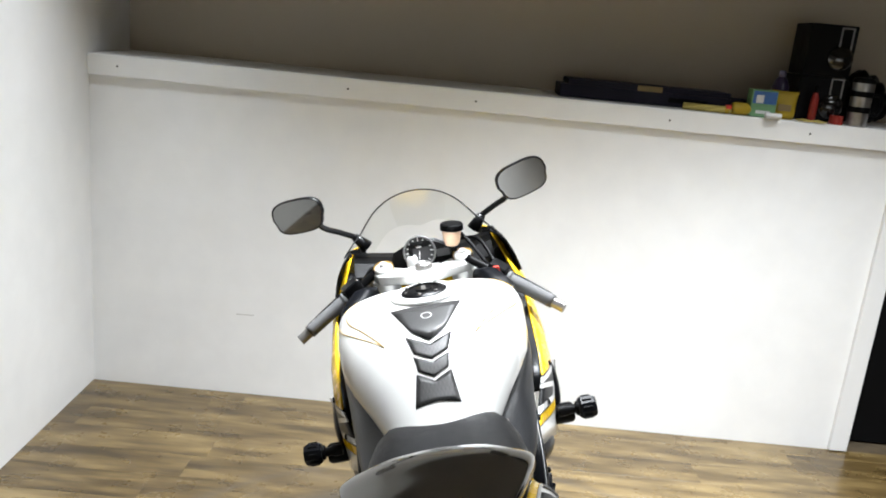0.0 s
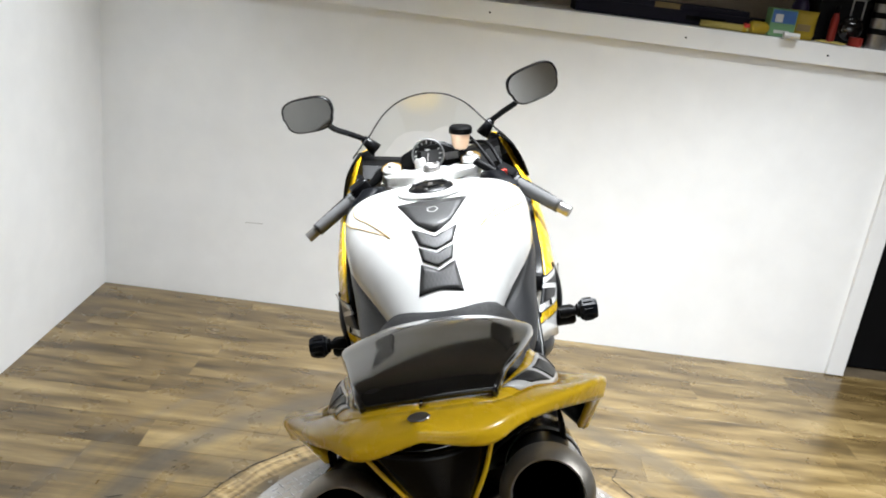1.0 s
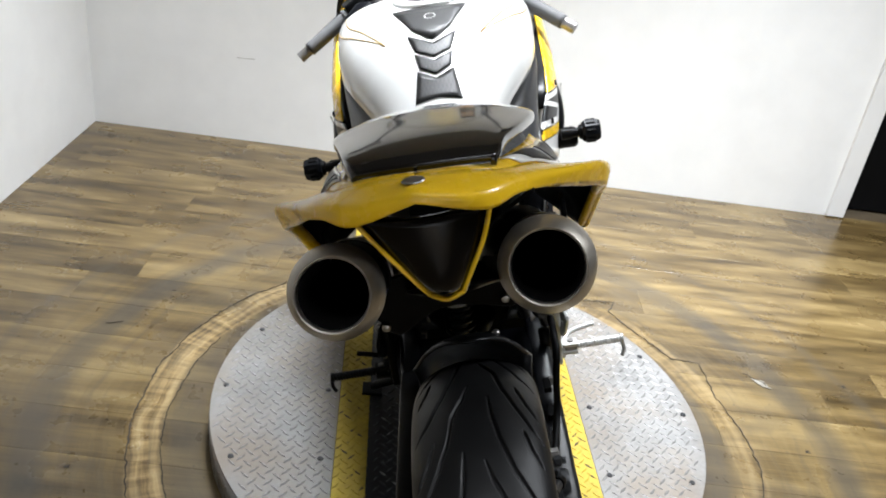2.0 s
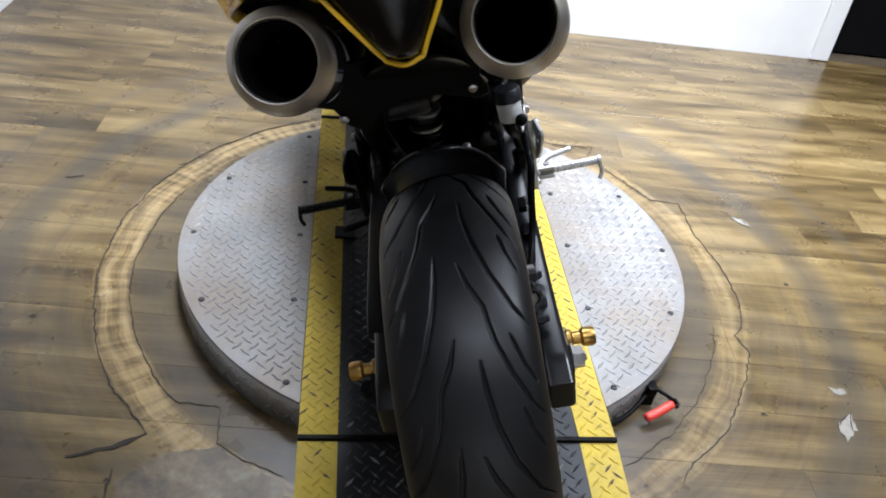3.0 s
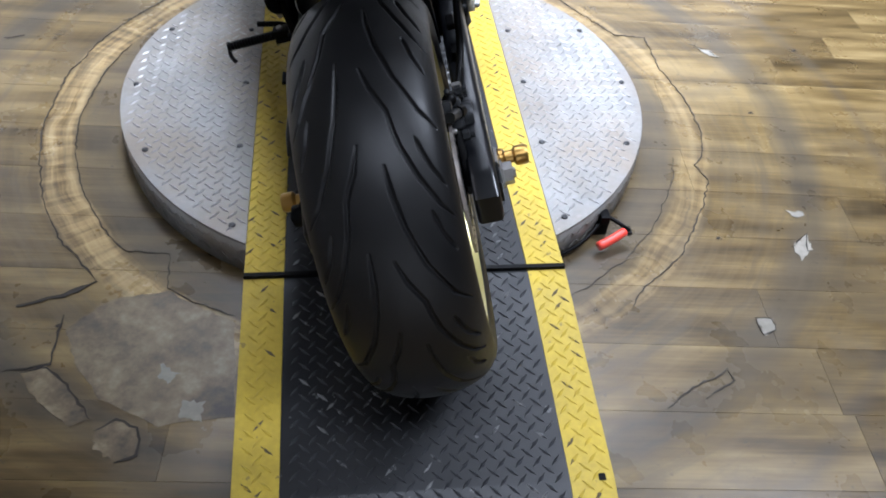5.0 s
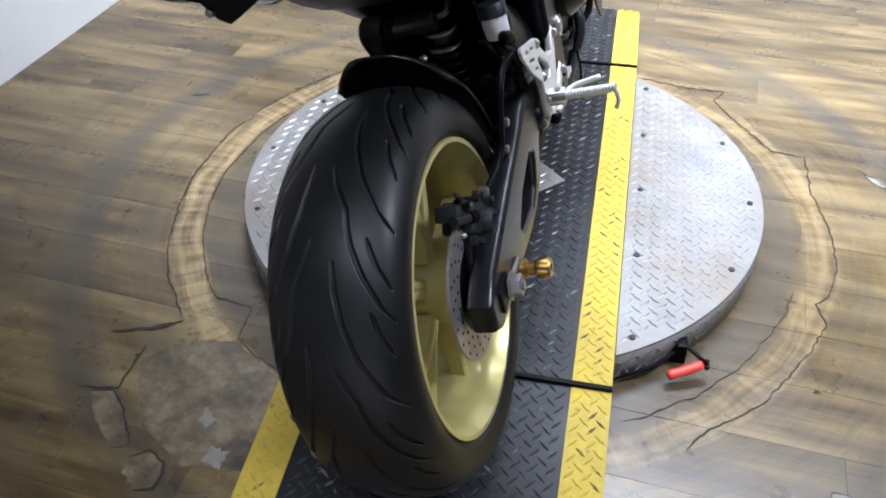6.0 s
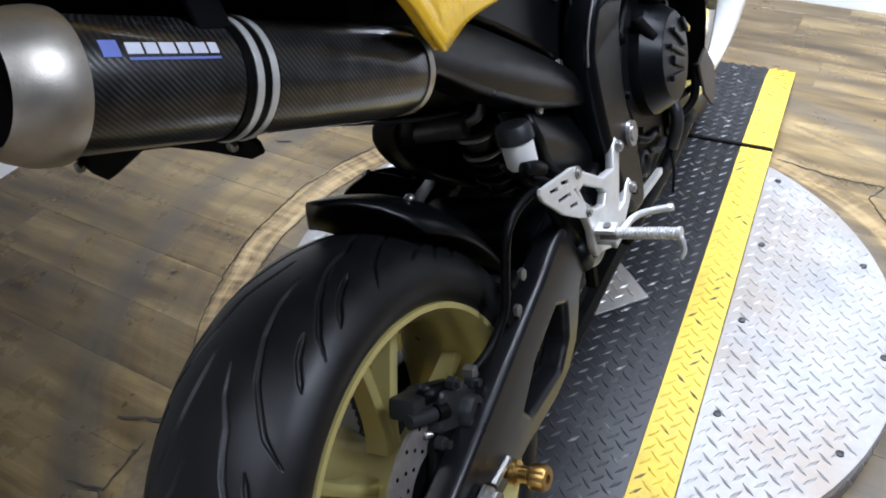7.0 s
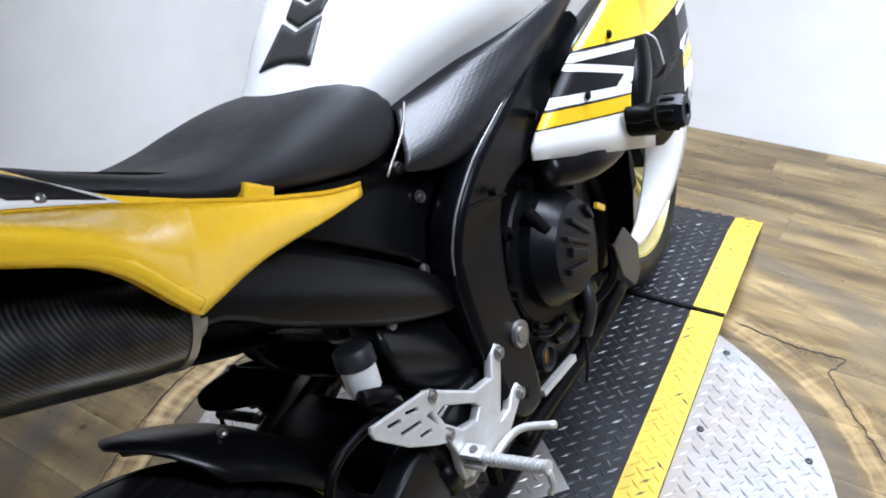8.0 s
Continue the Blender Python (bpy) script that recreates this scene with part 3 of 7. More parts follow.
for name, y0, y1 in (("near", -0.575, -0.006), ("far", LONG + 0.006, LONG + 0.548)):
    rp = thing("ramp", pose(0, 0, 0), "sloping black tread plate ramp with yellow edge stripes", "ramp", "ramps of the turntable")
    ys = sorted([y0, y1, (-0.43 if name == "near" else LONG + 0.43)])
    for pname, xa, xb, mat_ in (("runway_plate", -INNER, INNER, "runway"), ("yellow_stripe", -HALF, -INNER - 0.0005, "stripe"), ("yellow_stripe", INNER + 0.0005, HALF, "stripe")):
        bm = bmesh.new()
        for ya, yb in zip(ys, ys[1:]):
            vs = [bm.verts.new((x, y, z)) for x in (xa, xb) for y in (ya, yb) for z in (ramp_z(y), max(FLOOR + 0.002, ramp_z(y) - 0.008) - (0.0 if ramp_z(y) > FLOOR + 0.01 else 0.004))]
            for f in ((0, 1, 3, 2), (4, 6, 7, 5), (0, 4, 5, 1), (2, 3, 7, 6), (0, 2, 6, 4), (1, 5, 7, 3)):
                bm.faces.new([vs[k] for k in f])
        bmesh.ops.remove_doubles(bm, verts=bm.verts, dist=1e-5)
        bmesh.ops.recalc_face_normals(bm, faces=bm.faces)
        pl = part(pname, bm, mat_, rp)
        part("tread", treads(lambda x, y: xa + 0.008 < x < xb - 0.008, (-0.32 if mat_ == "stripe" else -INNER, y0 + 0.008), (0.32 if mat_ == "stripe" else INNER, y1 - 0.005), 0, slope=ramp_z), "runway_tread" if mat_ == "runway" else mat_, pl)["kind"] = "stuff"
    part("side_rail", box(0.012, abs(y1 - y0) * 0.7, 0.03, (HALF - 0.02, (y0 * 0.4 + y1 * 0.6) if name == "near" else (y0 * 0.6 + y1 * 0.4), -0.06)), "matte_black", rp)
    yj = -0.003 if name == "near" else LONG + 0.003
    part("rubber_strip", box(2 * HALF, 0.010, 0.012, (0, yj, 0.001), 0.003), "matte_black", rp, "black rubber joint strip")

# locking lever beside the turntable
lever = thing("locking_lever", pose(0.436, 0.172, FLOOR), "small black locking lever with a red grip beside the turntable", "lever")
part("bracket", box(0.020, 0.030, 0.022, (0.0, 0.0, 0.048), 0.004), "matte_black", lever)
part("arm", tube([(0.0, 0.0, 0.055), (0.03, -0.025, 0.05), (0.05, -0.032, 0.036)], 0.0045, 8), "matte_black", lever)
part("clip", box(0.010, 0.022, 0.010, (0.05, -0.03, 0.034), 0.003), "matte_black", lever)
gp = tube([(0.040, -0.034, 0.036), (0.01, -0.050, 0.030), (-0.022, -0.064, 0.024)], 0.0098, 14, 5)
part("grip", gp, "red_grip", lever, "red plastic grip", smooth=True)
part("rod", tube([(0.0, 0.0, 0.04), (-0.06, -0.055, 0.025), (-0.13, -0.085, 0.012)], 0.0045, 8), "matte_black", lever)
part("foot", box(0.034, 0.034, 0.036, (-0.004, 0.010, 0.018), 0.004), "matte_black", lever)

# ---- the motorcycle, leaning on its stand; x right, y ahead of the rear axle, z up from the tyre's foot ----
BIKE = pose(0.051, -0.117, 0, 0, 0, -1.15) @ pose(0, 0, 0, 0, -15, 0)
bike = thing("motorcycle", BIKE, "yellow, white and black sport motorcycle leaning on its side stand", "motorcycle")
AXLE = Vector((0, 0, 0.308))


def wheel_tyre(profile, axle, grooves, period, depth=0.0055, around=720, across=14):
    """Tyre with real cut grooves. grooves: polylines of (along, across) metres, repeated every period."""
    prof = [(x, r) for x, r in profile]
    fine = spline([(x, r, 0) for x, r in prof], across)
    xs = np.array([p.x for p in fine])
    rs = np.array([p.y for p in fine])
    seglen = np.hypot(np.diff(xs), np.diff(rs))
    arc = np.concatenate([[0], np.cumsum(seglen)])
    arc -= arc[-1] / 2
    rmax = rs.max()
    circ = 2 * math.pi * rmax
    reps = max(1, round(circ / period))
    per = circ / reps
    along = np.arange(around) * circ / around
    S, W = np.meshgrid(along, arc, indexing="ij")
    best = np.full(S.shape, 1.0)
    for line in grooves:
        steps = [math.hypot(q[0] - p[0], q[1] - p[1]) for p, q in zip(line, line[1:])]
        run, total = 0.0, sum(steps)
        for (s0, w0), (s1, w1), ln_ in zip(line, line[1:], steps):
            for shift in (-per, 0, per):
                ax, ay = (S % per) + shift - s0, W - w0
                dx, dy = s1 - s0, w1 - w0
                u = np.clip((ax * dx + ay * dy) / (dx * dx + dy * dy), 0, 1)
                f = (run + u * ln_) / total
                half = 0.0030 * np.clip(0.25 + 5 * np.minimum(f, 1 - f), 0, 1)
                best = np.minimum(best, np.hypot(ax - u * dx, ay - u * dy) - half)
            run += ln_
    cut = depth * np.clip((0.0004 - best) / 0.0016, 0, 1)
    nr = np.gradient(rs, arc + np.arange(len(arc)) * 1e-9)
    nx = np.gradient(xs, arc + np.arange(len(arc)) * 1e-9)
    verts = []
    ang = 2 * math.pi * np.arange(around) / around
    X = xs[None, :] + cut * nr[None, :]
    R = rs[None, :] - cut * nx[None, :]
    V = np.stack([X, axle[1] + R * np.cos(ang)[:, None], axle[2] + R * np.sin(ang)[:, None]], -1).reshape(-1, 3)
    n = len(arc)
    idx = np.arange(around * n).reshape(around, n)
    nxt = np.roll(idx, -1, axis=0)
    F = np.stack([idx[:, :-1], nxt[:, :-1], nxt[:, 1:], idx[:, 1:]], -1).reshape(-1, 4)
    me = bpy.data.meshes.new("tyre")
    me.from_pydata(V.tolist(), [], F.tolist())
    bm = bmesh.new()
    bm.from_mesh(me)
    bmesh.ops.recalc_face_normals(bm, faces=bm.faces)
    bm.to_mesh(me)
    bm.free()
    return me


def rim_profile(hw, r):
    return [(r, -hw), (r - 0.007, -hw), (r - 0.014, -hw + 0.012), (r - 0.024, -hw + 0.03), (r - 0.032, 0), (r - 0.024, hw - 0.03),
            (r - 0.014, hw - 0.012), (r - 0.007, hw), (r, hw), (r + 0.001, hw - 0.006), (r - 0.008, hw - 0.012), (r - 0.018, 0), (r - 0.008, 0.012 - hw), (r + 0.001, 0.006 - hw)]


def spoke(r0, r1, w0, w1, gap, xo):
    """One spoke that splits into two arms toward the rim."""
    bm = bmesh.new()
    for sgn in (-1, 1):
        rows = []
        for k in range(13):
            u = k / 12
            r = r0 + (r1 - r0) * u
            a = sgn * (0.004 + gap * max(0, u - 0.12) ** 1.15)
            w, th = w0 + (w1 - w0) * u, 0.0075 + 0.012 * max(0, u - 0.78) + 0.016 * max(0, 0.25 - u)
            rows.append([(xo + w * cx, a + th * cy, r) for cx, cy in ((-1, -0.5), (-0.8, -1), (0.8, -1), (1, -0.5), (1, 0.5), (0.8, 1), (-0.8, 1), (-1, 0.5))])
        sheet(rows, bm, closed=True)
    bmesh.ops.recalc_face_normals(bm, faces=bm.faces)
    me = bpy.data.meshes.new("spoke")
    bm.to_mesh(me)
    bm.free()
    return me


# rear wheel
rear = part("rear_wheel", lathe([(r, a) for r, a in rim_profile(0.090, 0.227)], "x", AXLE, 120, closed=True), "gold_wheel", bike, "gold painted cast wheel with five split spokes", auto=50)
GR = []
for sg, sh in ((1, 0.0), (-1, 0.10)):
    for line in (((-0.02, 0.020), (0.02, 0.023), (0.06, 0.030), (0.11, 0.046), (0.16, 0.072), (0.185, 0.096)),
                 ((0.095, 0.008), (0.125, 0.017), (0.158, 0.033), (0.178, 0.036), (0.205, 0.042), (0.245, 0.058), (0.285, 0.080), (0.305, 0.098)),
                 ((0.195, 0.062), (0.215, 0.068), (0.235, 0.076), (0.262, 0.094)),
                 ((0.045, 0.066), (0.075, 0.074), (0.105, 0.090))):
        GR.append([(sh + a, sg * b) for a, b in line])
TYRE = [(-0.082, 0.224), (-0.094, 0.238), (-0.0975, 0.256), (-0.092, 0.272), (-0.079, 0.288), (-0.058, 0.300), (-0.032, 0.308), (0, 0.311),
        (0.032, 0.308), (0.058, 0.300), (0.079, 0.288), (0.092, 0.272), (0.0975, 0.256), (0.094, 0.238), (0.082, 0.224)]
part("tyre", wheel_tyre(TYRE, AXLE, GR, 0.244, 0.0042, 1500, 22), "rubber", rear, "worn black sport tyre with curved grooves", smooth=True)
sp_mesh = spoke(0.045, 0.206, 0.020, 0.014, 0.044, 0.020)
for k in range(5):
    o = part("spoke", sp_mesh, "gold_wheel", rear, auto=45)
    o.matrix_local = Matrix.Translation(AXLE) @ pose(0, 0, 0, 72 * k - 22, 0, 0)
part("hub", lathe([(0.02, -0.085), (0.05, -0.085), (0.055, -0.06), (0.045, -0.03), (0.045, 0.03), (0.055, 0.055), (0.05, 0.078), (0.02, 0.078)], "x", AXLE, 40, closed=True), "gold_wheel", rear, auto=40)
disc = part("brake_disc", lathe([(0.066, 0.0925), (0.110, 0.0925), (0.110, 0.0975), (0.066, 0.0975)], "x", AXLE, 72, closed=True), "disc_steel", rear, "drilled steel brake disc", auto=40)
# black plugs stand for the shade inside the drilled holes
bm = bmesh.new()
for k in range(20):
    for j, rr_ in enumerate((0.076, 0.089, 0.102)):
        a = 2 * math.pi * (k + j / 3) / 20
        lathe([(0.0, 0.0), (0.0027, 0.0), (0.0027, -0.006), (0.0, -0.006)], "x", (0.0979, AXLE.y + rr_ * math.cos(a), AXLE.z + rr_ * math.sin(a)), 8, bm=bm)
part("drilling", bm, "soot", rear)["kind"] = "stuff"
part("disc_carrier", lathe([(0.03, 0.085), (0.069, 0.090), (0.069, 0.0945), (0.03, 0.098)], "x", AXLE, 40, closed=True), "matte_black", rear, auto=40)
sprk = [(0.098 * math.cos(2 * math.pi * k / 90) * (1 + (0.045 if k % 2 else 0)), 0.308 + 0.098 * math.sin(2 * math.pi * k / 90) * (1 + (0.045 if k % 2 else 0))) for k in range(90)]
part("sprocket", outline(sprk, 0.006, 0.0005, plane="yz", at=-0.107, holes=[[(0.05 * math.cos(-2 * math.pi * k / 30), 0.308 + 0.05 * math.sin(-2 * math.pi * k / 30)) for k in range(30)]]), "steel", rear)

# chain, upper run: side plates link by link
cv = bmesh.new()
n_link = 34
for k in range(n_link):
    u = k / n_link
    c = (-0.104 - (0.004 if k % 2 else 0), 0.0 + 0.56 * u, 0.408 - 0.005 * u + (0.0))
    box(0.0022, 0.0195, 0.011, (c[0] - 0.006, c[1], c[2]), 0.002, 1, bm=cv)
    box(0.0022, 0.0195, 0.011, (c[0] + 0.008, c[1], c[2]), 0.002, 1, bm=cv)
    lathe([(0.0, -0.008), (0.0045, -0.008), (0.0045, 0.008), (0.0, 0.008)], "x", (c[0], c[1] + 0.008, c[2]), 8, bm=cv)
part("chain", cv, "steel", bike, "dark steel drive chain")
part("chain_guard", outline([(-0.02, 0.44), (0.02, 0.452), (0.27, 0.445), (0.34, 0.43), (0.34, 0.415), (0.02, 0.425)], 0.035, 0.003, plane="yz", at=-0.14), "satin_black", bike, auto=40)

# swing arm
ARM = [(-0.078, 0.338), (-0.080, 0.290), (-0.050, 0.268), (0.060, 0.255), (0.13, 0.250), (0.24, 0.224), (0.30, 0.222), (0.335, 0.25), (0.37, 0.32), (0.45, 0.365),
       (0.54, 0.385), (0.55, 0.43), (0.45, 0.435), (0.36, 0.425), (0.28, 0.408), (0.09, 0.376), (-0.04, 0.356)]
HOLE = [(0.155, 0.285), (0.145, 0.305), (0.20, 0.335), (0.29, 0.352), (0.315, 0.335), (0.30, 0.285), (0.265, 0.258)]
arm_mesh = bulge(outline(ARM, 0.040, 0.008, holes=[HOLE], at=0.104), lambda y, z: 0.004 - 1.0 * (z - 0.318 - 0.13 * max(0, y - 0.1)) ** 2, (-0.09, 0.21), (0.56, 0.44), 0.02)
part("swing_arm", arm_mesh, "arm_black", bike, "black braced aluminium swing arm", auto=35)
part("swing_arm", mirrored(arm_mesh), "arm_black", bike, auto=35)
part("cross_beam", box(0.23, 0.10, 0.085, (0, 0.40, 0.385), 0.02, 3), "frame_black", bike, auto=40)
for sx in (-1, 1):
    part("axle_block", box(0.010, 0.050, 0.040, (sx * 0.148, -0.018, 0.311), 0.005), "engine_grey", bike)
    part("axle_nut", lathe([(0.0, 0.022), (0.008, 0.022), (0.008, 0.018), (0.017, 0.018), (0.018, 0.016), (0.018, 0.004), (0.023, 0.003), (0.023, 0.0), (0.0, 0.0)], "x", (sx * 0.155, 0.0, 0.308), 6 if sx > 0 else 12, turn=pose(0, 0, 0, 0, 0, 0 if sx > 0 else 180)), "steel" if sx > 0 else "matte_black", bike, "steel axle nut" if sx > 0 else "black axle end", auto=30)
    part("stand_spool", lathe([(0.0, 0.0), (0.010, 0.0), (0.010, 0.012), (0.016, 0.014), (0.016, 0.020), (0.0105, 0.024), (0.0105, 0.036), (0.016, 0.040), (0.0165, 0.056), (0.014, 0.060), (0.006, 0.060), (0.006, 0.054), (0.0, 0.054)],
                              "x", (sx * 0.143, 0.066, 0.283), 24, turn=pose(0, 0, 0, 0, 0, 0 if sx > 0 else 180)), "brass", bike, "gold anodised stand spool", auto=35)
part("adjuster_bolt", tube([(0.15, 0.03, 0.300), (0.15, 0.075, 0.296)], 0.0055, 8), "steel", bike)

# rear brake
cal = part("brake_caliper", box(0.052, 0.080, 0.050, (0.090, 0.066, 0.388), 0.009, 3, turn=pose(0, 0, 0, -38, 0, 0)), "cast_grey", bike, "dark cast rear brake caliper", auto=40)
part("caliper_bridge", box(0.036, 0.086, 0.026, (0.086, 0.044, 0.418), 0.007, 2, turn=pose(0, 0, 0, -32, 0, 0)), "cast_grey", cal, auto=40)
part("piston_housing", lathe([(0.0, 0.0), (0.022, 0.0), (0.022, 0.020), (0.019, 0.025), (0.012, 0.0255), (0.011, 0.022), (0.0, 0.022)], "x", (0.106, 0.076, 0.372), 28), "cast_grey", cal, auto=35)
part("slide_boot", tube([(0.100, 0.034, 0.438), (0.103, 0.068, 0.416)], 0.010, 12, 1), "matte_black", cal, smooth=True)
part("pad_pin", tube([(0.100, 0.012, 0.398), (0.100, 0.066, 0.350)], 0.0045, 8, 1), "steel", cal, smooth=True)
part("bleed_nipple", lathe([(0.0, 0.0), (0.006, 0.0), (0.006, 0.007), (0.0035, 0.009), (0.004, 0.020), (0.0, 0.021)], "z", (0.100, 0.044, 0.436), 8, turn=pose(0, 0, 0, 25, 0, 0)), "cast_grey", cal)
for y, z in ((0.016, 0.384), (0.040, 0.346), (0.104, 0.394), (0.072, 0.424)):
    part("bolt", lathe([(0.0, 0.0), (0.0085, 0.0), (0.0085, 0.010), (0.0055, 0.011), (0.0055, 0.018), (0.0, 0.018)], "x", (0.110, y, z), 6), "cast_grey", cal, auto=30)
for y, z in ((0.058, 0.350), (0.020, 0.420)):
    part("slide_pin", tube([(0.098, y - 0.02, z + 0.012), (0.108, y + 0.012, z - 0.006)], 0.0085, 12, 1), "cast_grey", cal, auto=40)
    part("pin_boot", tube([(0.109, y + 0.014, z - 0.007), (0.114, y + 0.026, z - 0.013)], 0.0105, 12, 1), "matte_black", cal, auto=40)
part("caliper_bracket", outline([(-0.03, 0.325), (0.0, 0.28), (0.04, 0.30), (0.080, 0.345), (0.105, 0.385), (0.06, 0.405), (0.01, 0.385)], 0.012, 0.003, at=0.099), "matte_black", bike, auto=40)
part("banjo", lathe([(0.0, 0.0), (0.009, 0.0), (0.009, 0.014), (0.0, 0.016)], "x", (0.106, 0.112, 0.402), 6), "steel", bike)
hose = [(0.112, 0.108, 0.400), (0.120, 0.135, 0.402), (0.124, 0.16, 0.407), (0.132, 0.193, 0.430), (0.137, 0.215, 0.476), (0.142, 0.228, 0.510), (0.144, 0.250, 0.526), (0.145, 0.285, 0.528), (0.146, 0.325, 0.522)]
part("brake_hose", tube(hose, 0.0062, 10, 6), "matte_black", bike, "black rubber brake hose", smooth=True)
for y, z in ((0.257, 0.436), (0.222, 0.405)):
    part("hose_clip", lathe([(0.0, 0.008), (0.004, 0.008), (0.0085, 0.006), (0.0085, 0.0), (0.0, 0.0)], "x", (0.128, y, z), 6), "steel", bike)
    part("hose_clamp", box(0.014, 0.03, 0.012, (0.122, y - 0.012, z), 0.003), "matte_black", bike)

# hugger over the rear tyre
rows = []
for k in range(15):
    u = k / 14
    a = radians(59.0 - 46 * u)
    hw = 0.100 * min(1, 0.90 + 0.5 * u)
    row = []
    for j in range(11):
        v_ = -1 + 2 * j / 10
        r = 0.346 + 0.014 * (1 - u) ** 2 - 0.048 * abs(v_) ** 2.4
        aa = a + 0.23 * (1 - abs(v_) ** 1.6) * (1 - u) ** 2
        row.append((hw * v_, AXLE.y + r * math.cos(aa), AXLE.z + r * math.sin(aa)))
    rows.append(row)
thick(part("rear_hugger", sheet(rows), "satin_black", bike, "black plastic rear tyre hugger", smooth=True), 0.004)
part("hugger_bolt", lathe([(0.0, 0.006), (0.005, 0.005), (0.007, 0.002), (0.007, 0.0)], "z", (0.045, 0.205, 0.590), 10), "steel", bike, smooth=True)

# shock absorber with spring and side reservoir
sh = part("shock_absorber", tube([(-0.022, 0.485, 0.60), (-0.026, 0.52, 0.36)], 0.017, 16, 1), "matte_black", bike, "black shock absorber with steel collars", smooth=True)
coil = [(-0.024 + 0.028 * math.cos(k * 0.42), 0.494 + 0.028 * math.sin(k * 0.42) + 0.025 * k / 90, 0.50 - 0.12 * k / 90) for k in range(91)]
part("spring", tube(coil, 0.0042, 8, 1), "cast_grey", sh, smooth=True)
for z in (0.512, 0.478):
    part("collar", lathe([(0.014, -0.0035), (0.032, -0.0035), (0.034, 0.0), (0.032, 0.0035), (0.014, 0.0035)], "z", (-0.024, 0.495 + (0.5 - z) * 0.15, z), 32, closed=True), "bare_alloy", sh, "bright metal collar", auto=40)
part("collar_sleeve", lathe([(0.014, -0.015), (0.024, -0.015), (0.024, 0.015), (0.014, 0.015)], "z", (-0.024, 0.497, 0.495), 28, closed=True), "steel", sh, auto=40)
# reservoir in paler metal, its colour standing in for light that reaches it
part("gas_reservoir", lathe([(0.0, -0.046), (0.014, -0.045), (0.019, -0.040), (0.0195, 0.036), (0.017, 0.042), (0.0, 0.043)], "x", (-0.052, 0.445, 0.549), 28, turn=pose(0, 0, 0, 0, 0, 8)), "worn_edge", bike, "grey shock gas reservoir", auto=35)
part("reservoir_fitting", tube([(-0.008, 0.452, 0.552), (0.012, 0.458, 0.560), (0.016, 0.47, 0.575)], 0.008, 10, 3), "steel", bike, smooth=True)

# underseat core that closes the middle of the bike
part("subframe", capped([[(sx * w, y, z0 + (z1 - z0) * h) for sx, h in ((-1, 0.15), (-0.8, 0), (0.8, 0), (1, 0.15), (1, 0.85), (0.85, 1), (-0.85, 1), (-1, 0.85))]
                         for y, w, z0, z1 in ((-0.12, 0.035, 0.93, 0.99), (0.0, 0.05, 0.85, 0.99), (0.12, 0.075, 0.76, 0.95), (0.25, 0.095, 0.68, 0.88), (0.40, 0.10, 0.62, 0.80), (0.55, 0.11, 0.58, 0.80), (0.66, 0.12, 0.52, 0.84))]), "matte_black", bike, auto=40)
part("air_box", capped([[(sx * w, y, z0 + (z1 - z0) * h) for sx, h in ((-1, 0.1), (-0.8, 0), (0.8, 0), (1, 0.1), (1, 0.9), (0.85, 1), (-0.85, 1), (-1, 0.9))]
                        for y, w, z0, z1 in ((0.60, 0.13, 0.5, 0.80), (0.75, 0.15, 0.42, 0.84), (0.95, 0.15, 0.45, 0.86), (1.06, 0.12, 0.5, 0.86))]), "matte_black", bike, auto=40)

# engine block
part("engine_block", capped([[(sx * w, y, z0 + (z1 - z0) * h) for sx, h in ((-1, 0.22), (-0.75, 0), (0.75, 0), (1, 0.22), (1, 0.9), (0.85, 1), (-0.85, 1), (-1, 0.9))]
                             for y, w, z0, z1 in ((0.54, 0.11, 0.30, 0.50), (0.62, 0.135, 0.25, 0.56), (0.80, 0.146, 0.22, 0.62), (0.93, 0.146, 0.22, 0.66), (1.0, 0.13, 0.28, 0.66))]), "matte_black", bike, "black engine case", auto=40)
cl = part("clutch_cover", lathe([(0.094, 0.014), (0.092, 0.034), (0.0885, 0.039), (0.0735, 0.062), (0.0705, 0.065), (0.030, 0.0675), (0.0, 0.068)], "x", (0.142, 0.770, 0.478), 64), "frame_black", bike, "satin black domed clutch cover", auto=25)
part("flange", lathe([(0.121, 0.0), (0.121, 0.012), (0.117, 0.016), (0.090, 0.017), (0.090, 0.0)], "x", (0.142, 0.770, 0.478), 64, closed=True), "engine_grey", cl, auto=30)
for (ya, za), (yb, zb), w in (((0.762, 0.529), (0.812, 0.479), 0.008), ((0.735, 0.513), (0.799, 0.467), 0.008), ((0.741, 0.486), (0.789, 0.454), 0.015), ((0.721, 0.463), (0.783, 0.441), 0.010), ((0.816, 0.522), (0.833, 0.494), 0.008)):
    part("rib", box(0.011, math.hypot(yb - ya, zb - za), w, (0, 0, 0), 0.003, 2, turn=pose(0.2095, (ya + yb) / 2, (za + zb) / 2, math.degrees(math.atan2(zb - za, yb - ya)), 0, 0)), "frame_black", cl)
# black rod laid on the cover as the shade of a slot
part("slot", tube([(0.172, 0.716, 0.570), (0.183, 0.720, 0.549), (0.192, 0.722, 0.534)], 0.010, 10, 3), "soot", cl, smooth=True)
